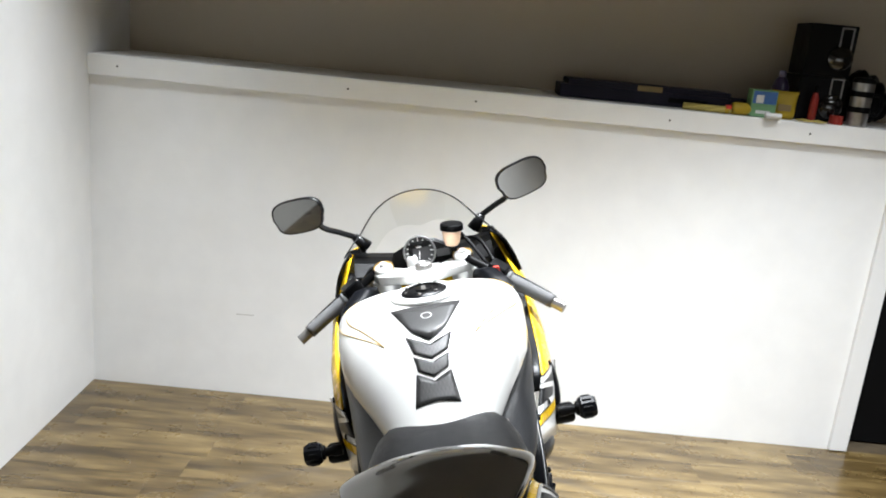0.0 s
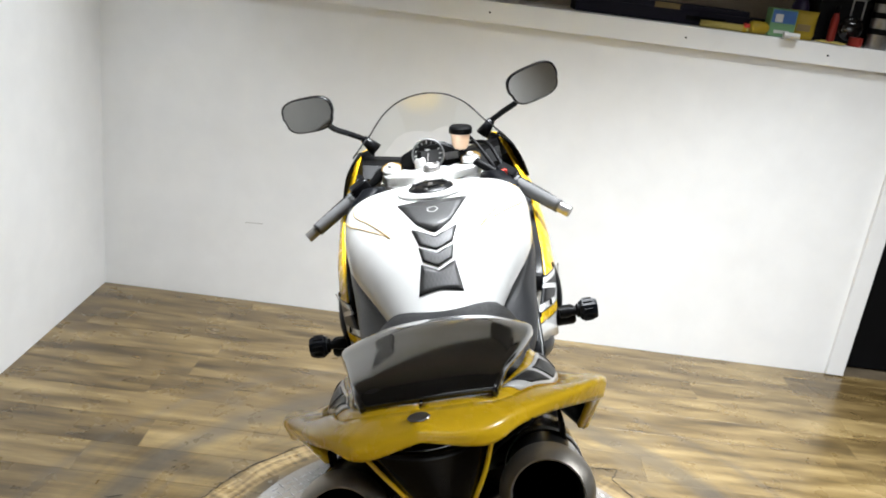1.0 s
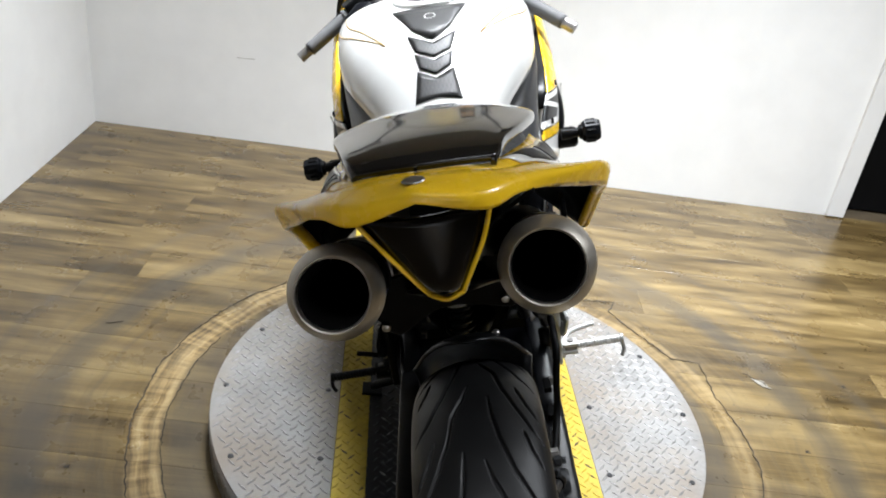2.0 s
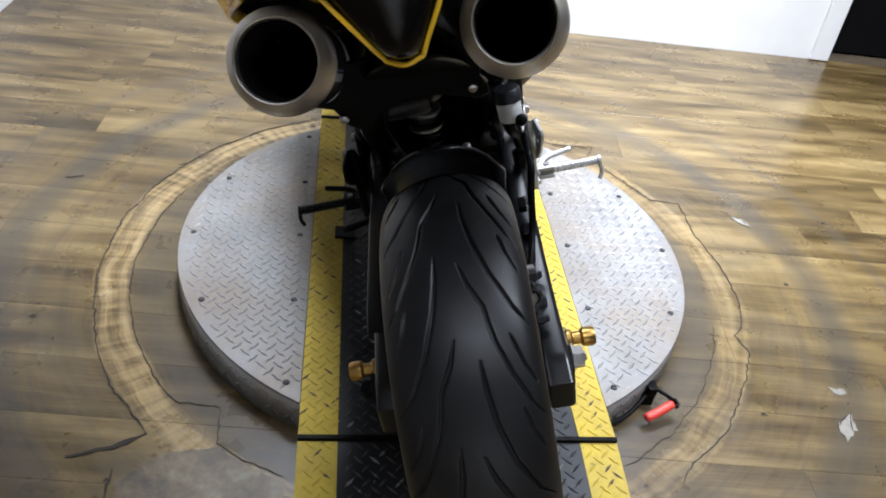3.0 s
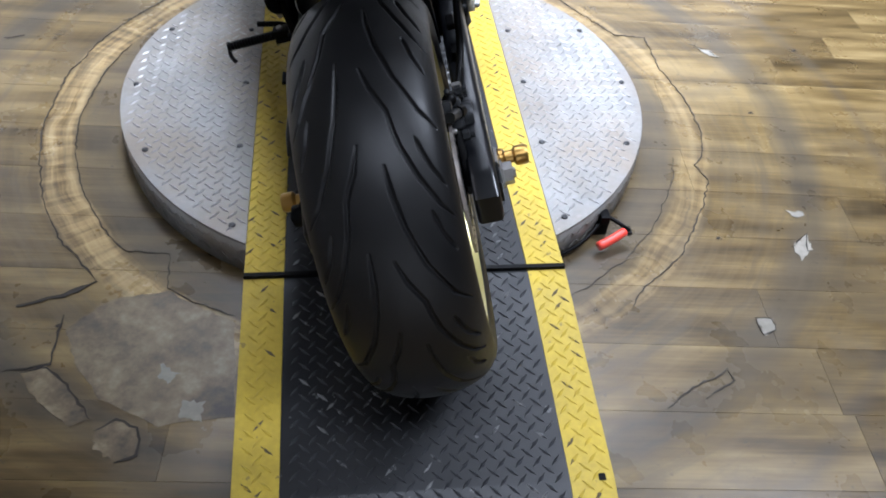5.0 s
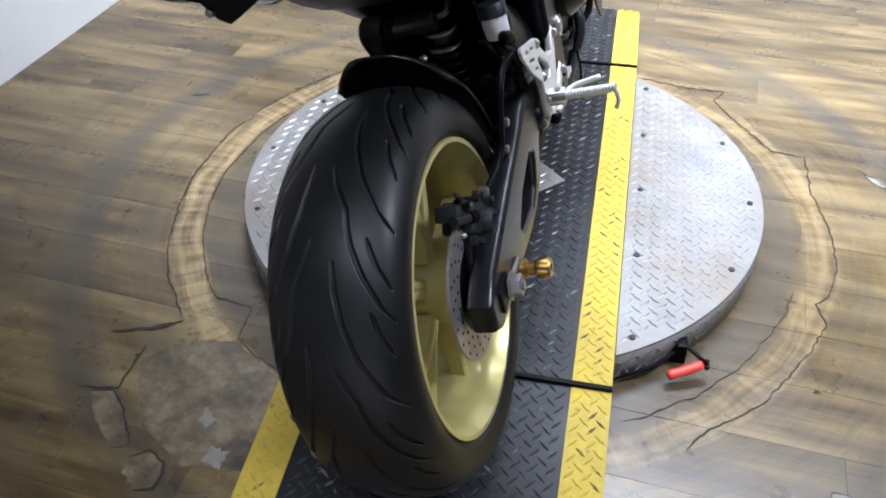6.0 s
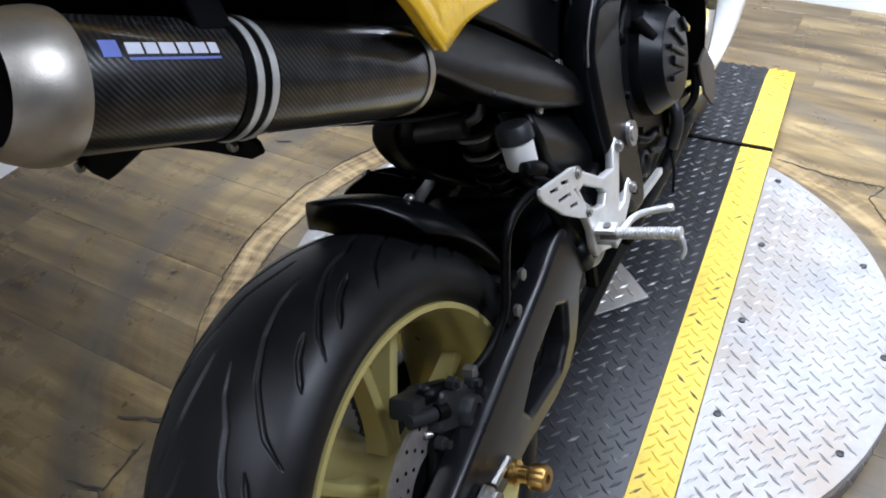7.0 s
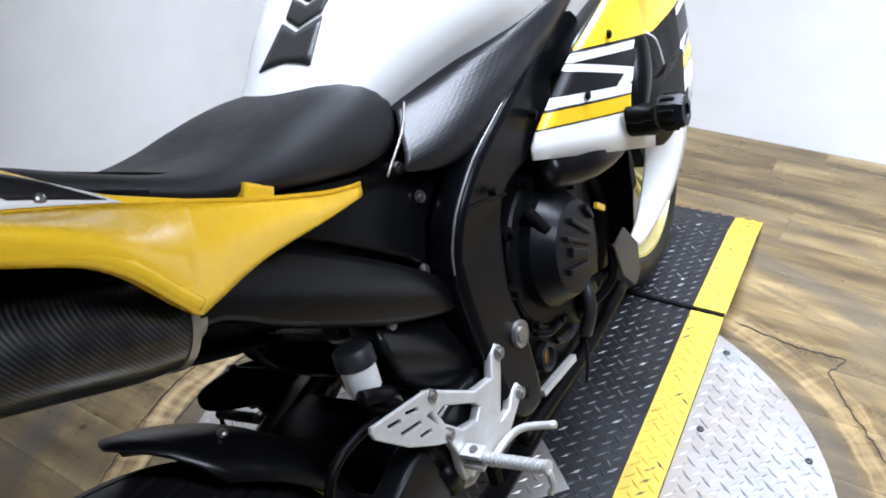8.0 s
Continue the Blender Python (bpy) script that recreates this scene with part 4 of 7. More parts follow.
for k in range(9):
    a = radians(20 + 40 * k)
    part("cover_bolt", lathe([(0.0, 0.010), (0.006, 0.010), (0.007, 0.0), (0.0, 0.0)], "x", (0.158, 0.770 + 0.124 * math.cos(a), 0.478 + 0.124 * math.sin(a)), 8), "engine_grey", cl)
    part("lug", lathe([(0.0, 0.016), (0.011, 0.016), (0.012, 0.0), (0.0, 0.0)], "x", (0.142, 0.770 + 0.124 * math.cos(a), 0.478 + 0.124 * math.sin(a)), 12), "engine_grey", cl, auto=30)
part("water_pipe", tube([(0.150, 0.862, 0.368), (0.170, 0.835, 0.352), (0.172, 0.824, 0.318), (0.158, 0.815, 0.278)], 0.0115, 14), "cast_grey", bike, "grey metal water pipe", smooth=True)
part("pump_cover", lathe([(0.040, 0.0), (0.040, 0.012), (0.034, 0.020), (0.012, 0.024), (0.0, 0.024)], "x", (0.136, 0.868, 0.318), 32), "engine_grey", bike, "black water pump cover", auto=30)
for y, z in ((0.840, 0.352), (0.905, 0.330), (0.862, 0.280)):
    part("pump_bolt", lathe([(0.0, 0.012), (0.005, 0.012), (0.0065, 0.009), (0.0065, 0.0), (0.0, 0.0)], "x", (0.146, y, z), 10), "steel", bike, auto=30)
part("oil_line", tube([(0.150, 0.682, 0.378), (0.158, 0.705, 0.362), (0.160, 0.735, 0.356), (0.155, 0.770, 0.345)], 0.006, 10), "frame_black", bike, smooth=True)
part("oil_line", tube([(0.146, 0.742, 0.318), (0.152, 0.772, 0.305), (0.150, 0.808, 0.300)], 0.006, 10), "cast_grey", bike, smooth=True)
sight = part("oil_sight", lathe([(0.016, 0.004), (0.0165, 0.013), (0.020, 0.015), (0.0235, 0.012), (0.024, 0.0), (0.016, 0.0)], "x", (0.138, 0.700, 0.318), 32, closed=True), "cast_grey", bike, "oil sight glass in a metal ring", auto=30)
part("glass", lathe([(0.0, 0.006), (0.012, 0.006), (0.017, 0.003), (0.017, 0.0), (0.0, 0.0)], "x", (0.139, 0.700, 0.318), 24), "brass", sight, "dull brass coloured glass")
part("stay", tube([(0.138, 0.670, 0.268), (0.142, 0.725, 0.262), (0.138, 0.790, 0.246)], 0.0075, 4), "bare_alloy", bike, "worn bare metal stay", auto=30)
part("belly_edge", tube([(0.128, 0.60, 0.232), (0.130, 0.72, 0.226), (0.130, 0.87, 0.214), (0.130, 1.045, 0.220)], 0.013, 10), "matte_black", bike, "black lower edge of the belly panel", smooth=True)
part("belly_bar", tube([(0.045, 0.43, 0.112), (0.045, 0.70, 0.106), (0.045, 1.15, 0.100)], 0.020, 8, 2), "matte_black", bike, "black bar under the engine", auto=40)
for y in (0.60, 1.0):
    part("bar_stay", tube([(0.045, y, 0.110), (0.060, y, 0.250)], 0.012, 8, 1), "matte_black", bike)
part("inner_panel", outline([(0.07, 0.27), (0.135, 0.27), (0.158, 0.31), (0.174, 0.40), (0.182, 0.50), (0.182, 0.74), (0.07, 0.74)], 0.006, 0.002, plane="xz", at=1.09), "matte_black", bike, "black inner panel beside the radiator", auto=40)
part("radiator", box(0.30, 0.035, 0.30, (0, 1.16, 0.52), 0.006), "matte_black", bike)
part("coolant_cap", box(0.008, 0.034, 0.011, (0, 0, 0), 0.003, turn=pose(0.182, 0.926, 0.460, -38, 0, 0)), "yellow_paint", bike, "small yellow plastic clip")
part("cable_tail", tube([(0.158, 0.812, 0.275), (0.164, 0.790, 0.245), (0.162, 0.770, 0.210)], 0.003, 6), "matte_black", bike)
part("hose_stub", tube([(0.15, 0.86, 0.30), (0.185, 0.90, 0.33), (0.19, 0.92, 0.39)], 0.008, 10), "matte_black", bike, smooth=True)
part("crash_plate", outline([(0.905, 0.395), (0.96, 0.40), (1.0, 0.345), (0.985, 0.295), (0.955, 0.285), (0.915, 0.33)], 0.006, 0.002, at=0.197), "guard_metal", bike, "scuffed grey metal guard plate", auto=40)
part("plate_stay", tube([(0.15, 0.90, 0.33), (0.197, 0.945, 0.345)], 0.007, 8, 1), "matte_black", bike)
part("header_pipe", tube([(0.09, 1.02, 0.52), (0.10, 1.10, 0.40), (0.07, 1.02, 0.22), (0.03, 0.80, 0.15), (0.0, 0.62, 0.17), (0.0, 0.56, 0.30), (0.03, 0.52, 0.42)], 0.022, 12), "matte_black", bike, smooth=True)

# main frame, right and left
SPAR = [(1.12, 0.945), (1.00, 0.925), (0.92, 0.868), (0.86, 0.808), (0.752, 0.760), (0.672, 0.731), (0.606, 0.706), (0.552, 0.666), (0.528, 0.625), (0.521, 0.590), (0.522, 0.521), (0.532, 0.423), (0.547, 0.351), (0.58, 0.30), (0.632, 0.300),
        (0.642, 0.385), (0.638, 0.445), (0.630, 0.489), (0.634, 0.530), (0.652, 0.590), (0.672, 0.622), (0.72, 0.632), (0.82, 0.630), (0.90, 0.642), (0.98, 0.68), (1.06, 0.735), (1.14, 0.78)]


def spar_x(y, z):
    """How far out the frame's flank stands."""
    return float(np.interp(z, (0.30, 0.45, 0.60, 0.70, 0.76, 0.81, 0.90), (0.167, 0.168, 0.173, 0.190, 0.199, 0.205, 0.212))) - max(0, y - 1.02) * 0.45


spar_mesh = outline(SPAR, 0.050, 0.013, at=0.128, smooth_n=3)
bulge(spar_mesh, lambda y, z: spar_x(y, z) - 0.178, (0.50, 0.28), (1.16, 0.96), 0.02)
part("frame_spar", spar_mesh, "frame_black", bike, "black aluminium frame spar", auto=35)
part("frame_spar", mirrored(spar_mesh), "frame_black", bike, auto=35)
part("frame_weld", tube([(spar_x(y, z) - 0.0075, y - 0.0005, z + 0.0005) for y, z in SPAR[1:10]], 0.0019, 6), "worn_edge", bike, "worn bare edge of the frame", smooth=True)
part("frame_seam", tube([(spar_x(0.556, 0.66) - 0.004, 0.553, 0.655), (spar_x(0.60, 0.66) + 0.0005, 0.585, 0.655), (spar_x(0.66, 0.64) - 0.002, 0.668, 0.625)], 0.0022, 6), "engine_grey", bike, "weld seam across the frame", smooth=True)
for y, z, r, x in ((0.613, 0.430, 0.020, 0.166), (0.585, 0.345, 0.009, 0.164), (0.62, 0.655, 0.006, 0.186), (0.76, 0.70, 0.007, 0.194)):
    part("frame_plug", lathe([(0.0, 0.010), (r * 0.6, 0.010), (r * 0.65, 0.006), (r, 0.008), (r * 1.05, 0.0), (0.0, 0.0)], "x", (x, y, z), 18), "steel" if r > 0.01 else "engine_grey", bike, auto=30)

# black side covers under the tail
UP = [(0.150, 0.765), (0.202, 0.747), (0.27, 0.690), (0.372, 0.616), (0.45, 0.568), (0.537, 0.526), (0.556, 0.540), (0.551, 0.556), (0.50, 0.612), (0.395, 0.700), (0.301, 0.768), (0.20, 0.805), (0.16, 0.795)]
LO = [(0.398, 0.594), (0.45, 0.557), (0.535, 0.517), (0.592, 0.478), (0.575, 0.42), (0.537, 0.386), (0.48, 0.43), (0.421, 0.483), (0.39, 0.544)]
TOPC = [(0.30, 0.785), (0.395, 0.712), (0.50, 0.624), (0.556, 0.572), (0.60, 0.62), (0.60, 0.735), (0.50, 0.745), (0.44, 0.755), (0.36, 0.785), (0.31, 0.81)]
for pts, d, at_, nm in ((UP, 0.05, 0.090, "side_cover"), (LO, 0.05, 0.078, "side_cover"), (TOPC, 0.04, 0.084, "side_cover")):
    me = outline(pts, d, 0.008, at=at_, smooth_n=3)
    ymid, zmid = sum(q[0] for q in pts) / len(pts), sum(q[1] for q in pts) / len(pts)
    fall_ = -0.66 if pts is UP else -0.75

    def swell(y, z):
        """Rounded across its length, leaning in toward the top."""
        q = (z - zmid - fall_ * (y - ymid)) / 0.06
        return 0.010 - 0.016 * q * q - 0.010 * max(0, q)

    bulge(me, swell if pts is not TOPC else (lambda y, z: -0.10 * max(0, z - 0.64) - 0.9 * max(0, z - 0.70) ** 2), (min(q[0] for q in pts), min(q[1] for q in pts)), (max(q[0] for q in pts), max(q[1] for q in pts)))
    part(nm, me, "satin_black", bike, "satin black plastic side cover", auto=50)
    part(nm, mirrored(me), "satin_black", bike, auto=50)
for y, z, x in ((0.515, 0.600, 0.126), (0.557, 0.684, 0.124), (0.535, 0.735, 0.124), (0.42, 0.586, 0.130), (0.565, 0.545, 0.128)):
    part("cover_screw", lathe([(0.0, 0.006), (0.004, 0.006), (0.0045, 0.004), (0.008, 0.005), (0.009, 0.0), (0.0, 0.0)], "x", (x - 0.002, y, z), 12), "steel", bike, auto=30)
part("latch", box(0.012, 0.014, 0.030, (0.150, 0.575, 0.575), 0.003), "steel", bike)

# rear brake fluid pot
pot = part("fluid_pot", lathe([(0.0, 0.0), (0.018, 0.0), (0.0205, 0.005), (0.0215, 0.036), (0.0, 0.036)], "z", (0.128, 0.342, 0.546), 28, turn=pose(0, 0, 0, -8, -4, 0)), "white_plastic", bike, "white plastic brake fluid pot", auto=40)
part("cap", lathe([(0.0, 0.058), (0.021, 0.058), (0.0240, 0.054), (0.0245, 0.036), (0.0, 0.036)], "z", (0.128, 0.342, 0.546), 20, turn=pose(0, 0, 0, -8, -4, 0)), "cast_grey", pot, "black ribbed cap", auto=35)
part("pot_outlet", tube([(0.122, 0.336, 0.553), (0.125, 0.345, 0.525), (0.135, 0.37, 0.50), (0.14, 0.385, 0.47)], 0.0095, 10), "matte_black", bike, smooth=True)
part("elbow", tube([(0.142, 0.318, 0.556), (0.146, 0.335, 0.548), (0.142, 0.36, 0.53)], 0.010, 10), "engine_grey", bike, smooth=True)
part("master_cylinder", tube([(0.135, 0.375, 0.46), (0.14, 0.395, 0.38)], 0.011, 14, 1), "engine_grey", bike, "bare metal brake cylinder", smooth=True)
part("master_boot", tube([(0.14, 0.396, 0.378), (0.143, 0.405, 0.335)], 0.016, 14, 1), "engine_grey", bike, smooth=True)
part("push_rod", tube([(0.143, 0.402, 0.345), (0.146, 0.43, 0.32), (0.15, 0.455, 0.325)], 0.008, 8), "steel", bike, smooth=True)


# foot rests
def rest_bracket(sx):
    HEEL = [(0.288, 0.546), (0.333, 0.532), (0.384, 0.516), (0.397, 0.509), (0.404, 0.497), (0.404, 0.483), (0.373, 0.488), (0.404, 0.431), (0.390, 0.430), (0.374, 0.441), (0.329, 0.479), (0.286, 0.530), (0.284, 0.540)]
    if sx < 0:
        HEEL = [(0.324, 0.505), (0.338, 0.513), (0.379, 0.508), (0.421, 0.495), (0.48, 0.46), (0.504, 0.434), (0.474, 0.424), (0.421, 0.430), (0.387, 0.439), (0.33, 0.480)]
    slots = []
    for (ya, za), (yb, zb) in (((0.343, 0.518), (0.364, 0.508)), ((0.310, 0.527), (0.332, 0.518)), ((0.325, 0.503), (0.361, 0.490)), ((0.352, 0.475), (0.373, 0.467))):
        slots.append([(ya, za - 0.0032), (ya, za + 0.0024), (yb, zb + 0.0024), (yb, zb - 0.0032)])
    mat_ = "bare_alloy" if sx > 0 else "matte_black"
    fix = (lambda d: d) if sx > 0 else mirrored
    br = part("rest_bracket", fix(outline([(0.386, 0.478), (0.394, 0.508), (0.412, 0.494), (0.478, 0.438), (0.520, 0.425), (0.535, 0.455), (0.549, 0.462), (0.561, 0.450), (0.543, 0.415), (0.508, 0.358), (0.535, 0.356), (0.556, 0.375),
                                           (0.571, 0.376), (0.580, 0.362), (0.566, 0.348), (0.515, 0.325), (0.46, 0.325), (0.425, 0.345), (0.404, 0.352), (0.402, 0.372), (0.406, 0.395), (0.398, 0.430)],
                                          0.014, 0.003, holes=[] if sx < 0 else [[(0.397, 0.470), (0.412, 0.470), (0.470, 0.424), (0.476, 0.412), (0.462, 0.402), (0.430, 0.416), (0.404, 0.448)]], at=0.156)), mat_, bike, "bare aluminium foot rest bracket" if sx > 0 else "black foot rest bracket", auto=35)
    part("heel_plate", fix(outline(HEEL, 0.006, 0.0015, holes=slots if sx > 0 else [], at=0.168, smooth_n=0 if sx > 0 else 4)), mat_, br, "slotted heel plate" if sx > 0 else "rounded black heel plate", auto=40)
    for y, z in ((0.548, 0.447), (0.567, 0.361), (0.398, 0.436), (0.393, 0.502)):
        part("bolt", lathe([(0.0, 0.009), (0.005, 0.009), (0.0055, 0.006), (0.0085, 0.007), (0.009, 0.0), (0.0, 0.0)], "x", (sx * 0.170, y, z), 12, turn=pose(0, 0, 0, 0, 0, 0 if sx > 0 else 180)), "steel", br, auto=30)
    pg = part("foot_peg", lathe([(0.0, 0.0)] + [q for k in range(15) for q in ((0.0086, 0.004 + k * 0.0055), (0.0086, 0.0068 + k * 0.0055), (0.0066, 0.0074 + k * 0.0055), (0.0066, 0.0090 + k * 0.0055))] + [(0.0092, 0.088), (0.0092, 0.093), (0.0, 0.094)],
                              "x", (sx * 0.198, 0.415, 0.386), 20, turn=pose(0, 0, 0, 0, -2, 0) if sx > 0 else pose(0, 0, 0, 0, 2, 180)), mat_, bike, "knurled aluminium foot peg" if sx > 0 else "black knurled foot peg", auto=30)
    part("feeler", tube([(sx * 0.288, 0.415, 0.388), (sx * 0.292, 0.412, 0.365), (sx * 0.286, 0.408, 0.352)], 0.004, 8, 3), mat_, pg, smooth=True)
    part("peg_hinge", box(0.030, 0.022, 0.007, (sx * 0.186, 0.415, 0.394), 0.002), mat_, pg, auto=40)
    part("peg_hinge", box(0.030, 0.022, 0.007, (sx * 0.186, 0.415, 0.376), 0.002), mat_, pg, auto=40)
    part("peg_root", box(0.024, 0.016, 0.010, (sx * 0.188, 0.415, 0.385), 0.002), "steel" if sx > 0 else mat_, pg, auto=40)
    part("peg_pin", lathe([(0.0, -0.016), (0.0055, -0.016), (0.0055, 0.016), (0.0, 0.016)], "z", (sx * 0.188, 0.415, 0.385), 10), "steel", pg)
    part("lever", tube([(sx * 0.175, 0.45, 0.335), (sx * 0.182, 0.485, 0.344), (sx * 0.20, 0.508, 0.352), (sx * 0.250, 0.515, 0.361)], 0.0055, 10), mat_, bike, "bare metal brake pedal" if sx > 0 else "black gear pedal", smooth=True)


rest_bracket(1)
rest_bracket(-1)
# smooth inner panel beside the shock, and the hose elbow below the fluid pot
rows_ = [[(0.112 + 0.010 * math.sin(math.pi * j / 2) * (k == 1), y, z) for j, (y, z) in enumerate(r)] for k, r in enumerate((((0.428, 0.574), (0.501, 0.536), (0.585, 0.493)), ((0.418, 0.538), (0.500, 0.482), (0.590, 0.430)), ((0.432, 0.472), (0.487, 0.418), (0.561, 0.345))))]
thick(part("inner_panel", sheet(dense(rows_, 5, 5)), "satin_black", bike, "black plastic panel beside the shock", smooth=True), 0.004)
part("hose_elbow", tube([(0.098, 0.352, 0.545), (0.102, 0.366, 0.522), (0.106, 0.388, 0.496), (0.100, 0.405, 0.485)], 0.0105, 12), "satin_black", bike, "black rubber elbow", smooth=True)
part("elbow_bolt", lathe([(0.0, 0.010), (0.006, 0.010), (0.0068, 0.006), (0.0095, 0.006), (0.0105, 0.0), (0.0, 0.0)], "x", (0.114, 0.390, 0.486), 12), "steel", bike, "small steel bolt", auto=30)
st = part("side_stand", tube([(-0.11, 0.60, 0.24), (-0.19, 0.67, 0.165), (-0.275, 0.742, 0.092)], 0.011, 12), "matte_black", bike, "black side stand, folded out", smooth=True)
part("stand_foot", box(0.050, 0.045, 0.008, (-0.281, 0.745, 0.0795), 0.002, turn=pose(0, 0, 0, 0, 15, 0)), "matte_black", st)

# mufflers under the tail
def muffler(sx):
    a, b = Vector((sx * 0.108 - 0.005, -0.200, 0.953)), Vector((sx * 0.128, 0.168, 0.772))
    d = (b - a).normalized()
    turn = d.to_track_quat("Z", "X").to_matrix().to_4x4()
    ln_ = (b - a).length
    can = part("muffler", lathe([(0.0440, 0.036), (0.0460, 0.042), (0.0460, ln_ - 0.05), (0.0425, ln_ - 0.012), (0.040, ln_ - 0.010), (0.040, 0.036)], "z", (0, 0, 0), 48, closed=True), "carbon", bike, "carbon fibre muffler", auto=40)
    can.matrix_local = Matrix.Translation(a) @ turn
    part("end_cap", lathe([(0.0365, 0.020), (0.0366, 0.002), (0.0374, -0.003), (0.0390, -0.004), (0.0412, -0.001), (0.0460, 0.008), (0.0500, 0.020), (0.0512, 0.032), (0.0505, 0.040), (0.046, 0.041), (0.0365, 0.034)], "z", (0, 0, 0), 48, closed=True), "titanium", can, "brushed titanium end cap", auto=35)
    part("outlet_bore", lathe([(0.0, 0.20), (0.0365, 0.20), (0.0365, 0.008), (0.0356, 0.008), (0.0356, 0.195), (0.0, 0.195)], "z", (0, 0, 0), 32), "soot", can, smooth=True)
    for z in (0.178, 0.193):
        part("clamp_band", lathe([(0.0450, -0.0034), (0.0485, -0.0034), (0.0490, 0.0), (0.0485, 0.0034), (0.0450, 0.0034)], "z", (0, 0, z), 48, closed=True), "bare_alloy", can, "bare metal clamp band", auto=40)
    part("clamp_pad", lathe([(0.045, 0.166), (0.0475, 0.166), (0.0475, 0.199), (0.045, 0.199)], "z", (0, 0, 0), 48, closed=True), "matte_black", can, auto=40)
    part("front_band", lathe([(0.040, ln_ - 0.012), (0.0442, ln_ - 0.013), (0.0436, ln_ - 0.004), (0.040, ln_ - 0.003)], "z", (0, 0, 0), 48, closed=True), "titanium", can, auto=40)
    part("neck", lathe([(0.020, ln_ - 0.02), (0.020, ln_ + 0.02), (0.016, ln_ + 0.02), (0.016, ln_ - 0.02)], "z", (0, 0, 0), 24, closed=True), "titanium", can, smooth=True)
    # plain bars in place of the maker's lettering on the outer side
    for k, (z0, w, hgt) in enumerate(((0.054, 0.013, 0.013), (0.072, 0.012, 0.009), (0.086, 0.010, 0.009), (0.098, 0.012, 0.009), (0.112, 0.010, 0.009), (0.124, 0.012, 0.009), (0.138, 0.008, 0.009), (0.072, 0.074, 0.002))):
        mid_ = radians(62 if sx > 0 else 118) + (0.16 if k == 7 else 0) * sx
        rows_ = [[(0.0467 * math.cos(g), 0.0467 * math.sin(g), z) for z in (z0, z0 + w)] for g in [mid_ + hgt / 0.05 * (q / 4 - 0.5) for q in range(5)]]
        part("decal_bar", sheet(rows_), "decal_blue" if k in (0, 7) else "decal", can, "pale blue and white decal bar")
    part("hanger", box(0.005, 0.030, 0.040, (0, 0, 0), 0.002), "frame_black", bike).location = (sx * 0.140, -0.045, 0.928)


M["decal"] = surface("decal", (0.62, 0.64, 0.74), 0.3, vary=0.15, scale=60)
M["decal_blue"] = surface("decal_blue", (0.16, 0.20, 0.52), 0.3, vary=0.15, scale=60)
muffler(1)
muffler(-1)
brk = [(-0.100, 0.875), (-0.124, 0.834), (-0.103, 0.824), (-0.091, 0.800), (-0.079, 0.790), (-0.065, 0.795), (-0.028, 0.8115), (0.0, 0.809), (0.037, 0.796), (0.071, 0.781), (0.084, 0.784), (0.084, 0.794), (0.076, 0.81), (0.080, 0.865)]
plate = outline(brk, 0.008, 0.002, plane="xz", at=-0.004)
plate.transform(pose(0, -0.026, 0, 0, 0, 17.7))
ub = part("undertail_bracket", plate, "matte_black", bike, "black undertail bracket plate", auto=40)
for x, z in ((-0.088, 0.812), (0.062, 0.800)):
    part("bracket_bolt", lathe([(0.0, 0.005), (0.005, 0.004), (0.006, 0.0), (0.0, 0.0)], "y", (x, -0.0335 + 0.32 * x, z), 10, turn=pose(0, 0, 0, 180, 0, 0)), "steel", ub)
part("link_pipe", tube([(0.112, 0.19, 0.76), (0.09, 0.30, 0.72), (0.07, 0.42, 0.665), (0.06, 0.52, 0.60)], 0.019, 16), "matte_black", bike, smooth=True)
part("link_pipe", tube([(-0.112, 0.19, 0.76), (-0.09, 0.30, 0.72), (-0.07, 0.42, 0.665), (-0.06, 0.52, 0.60)], 0.019, 16), "matte_black", bike, smooth=True)

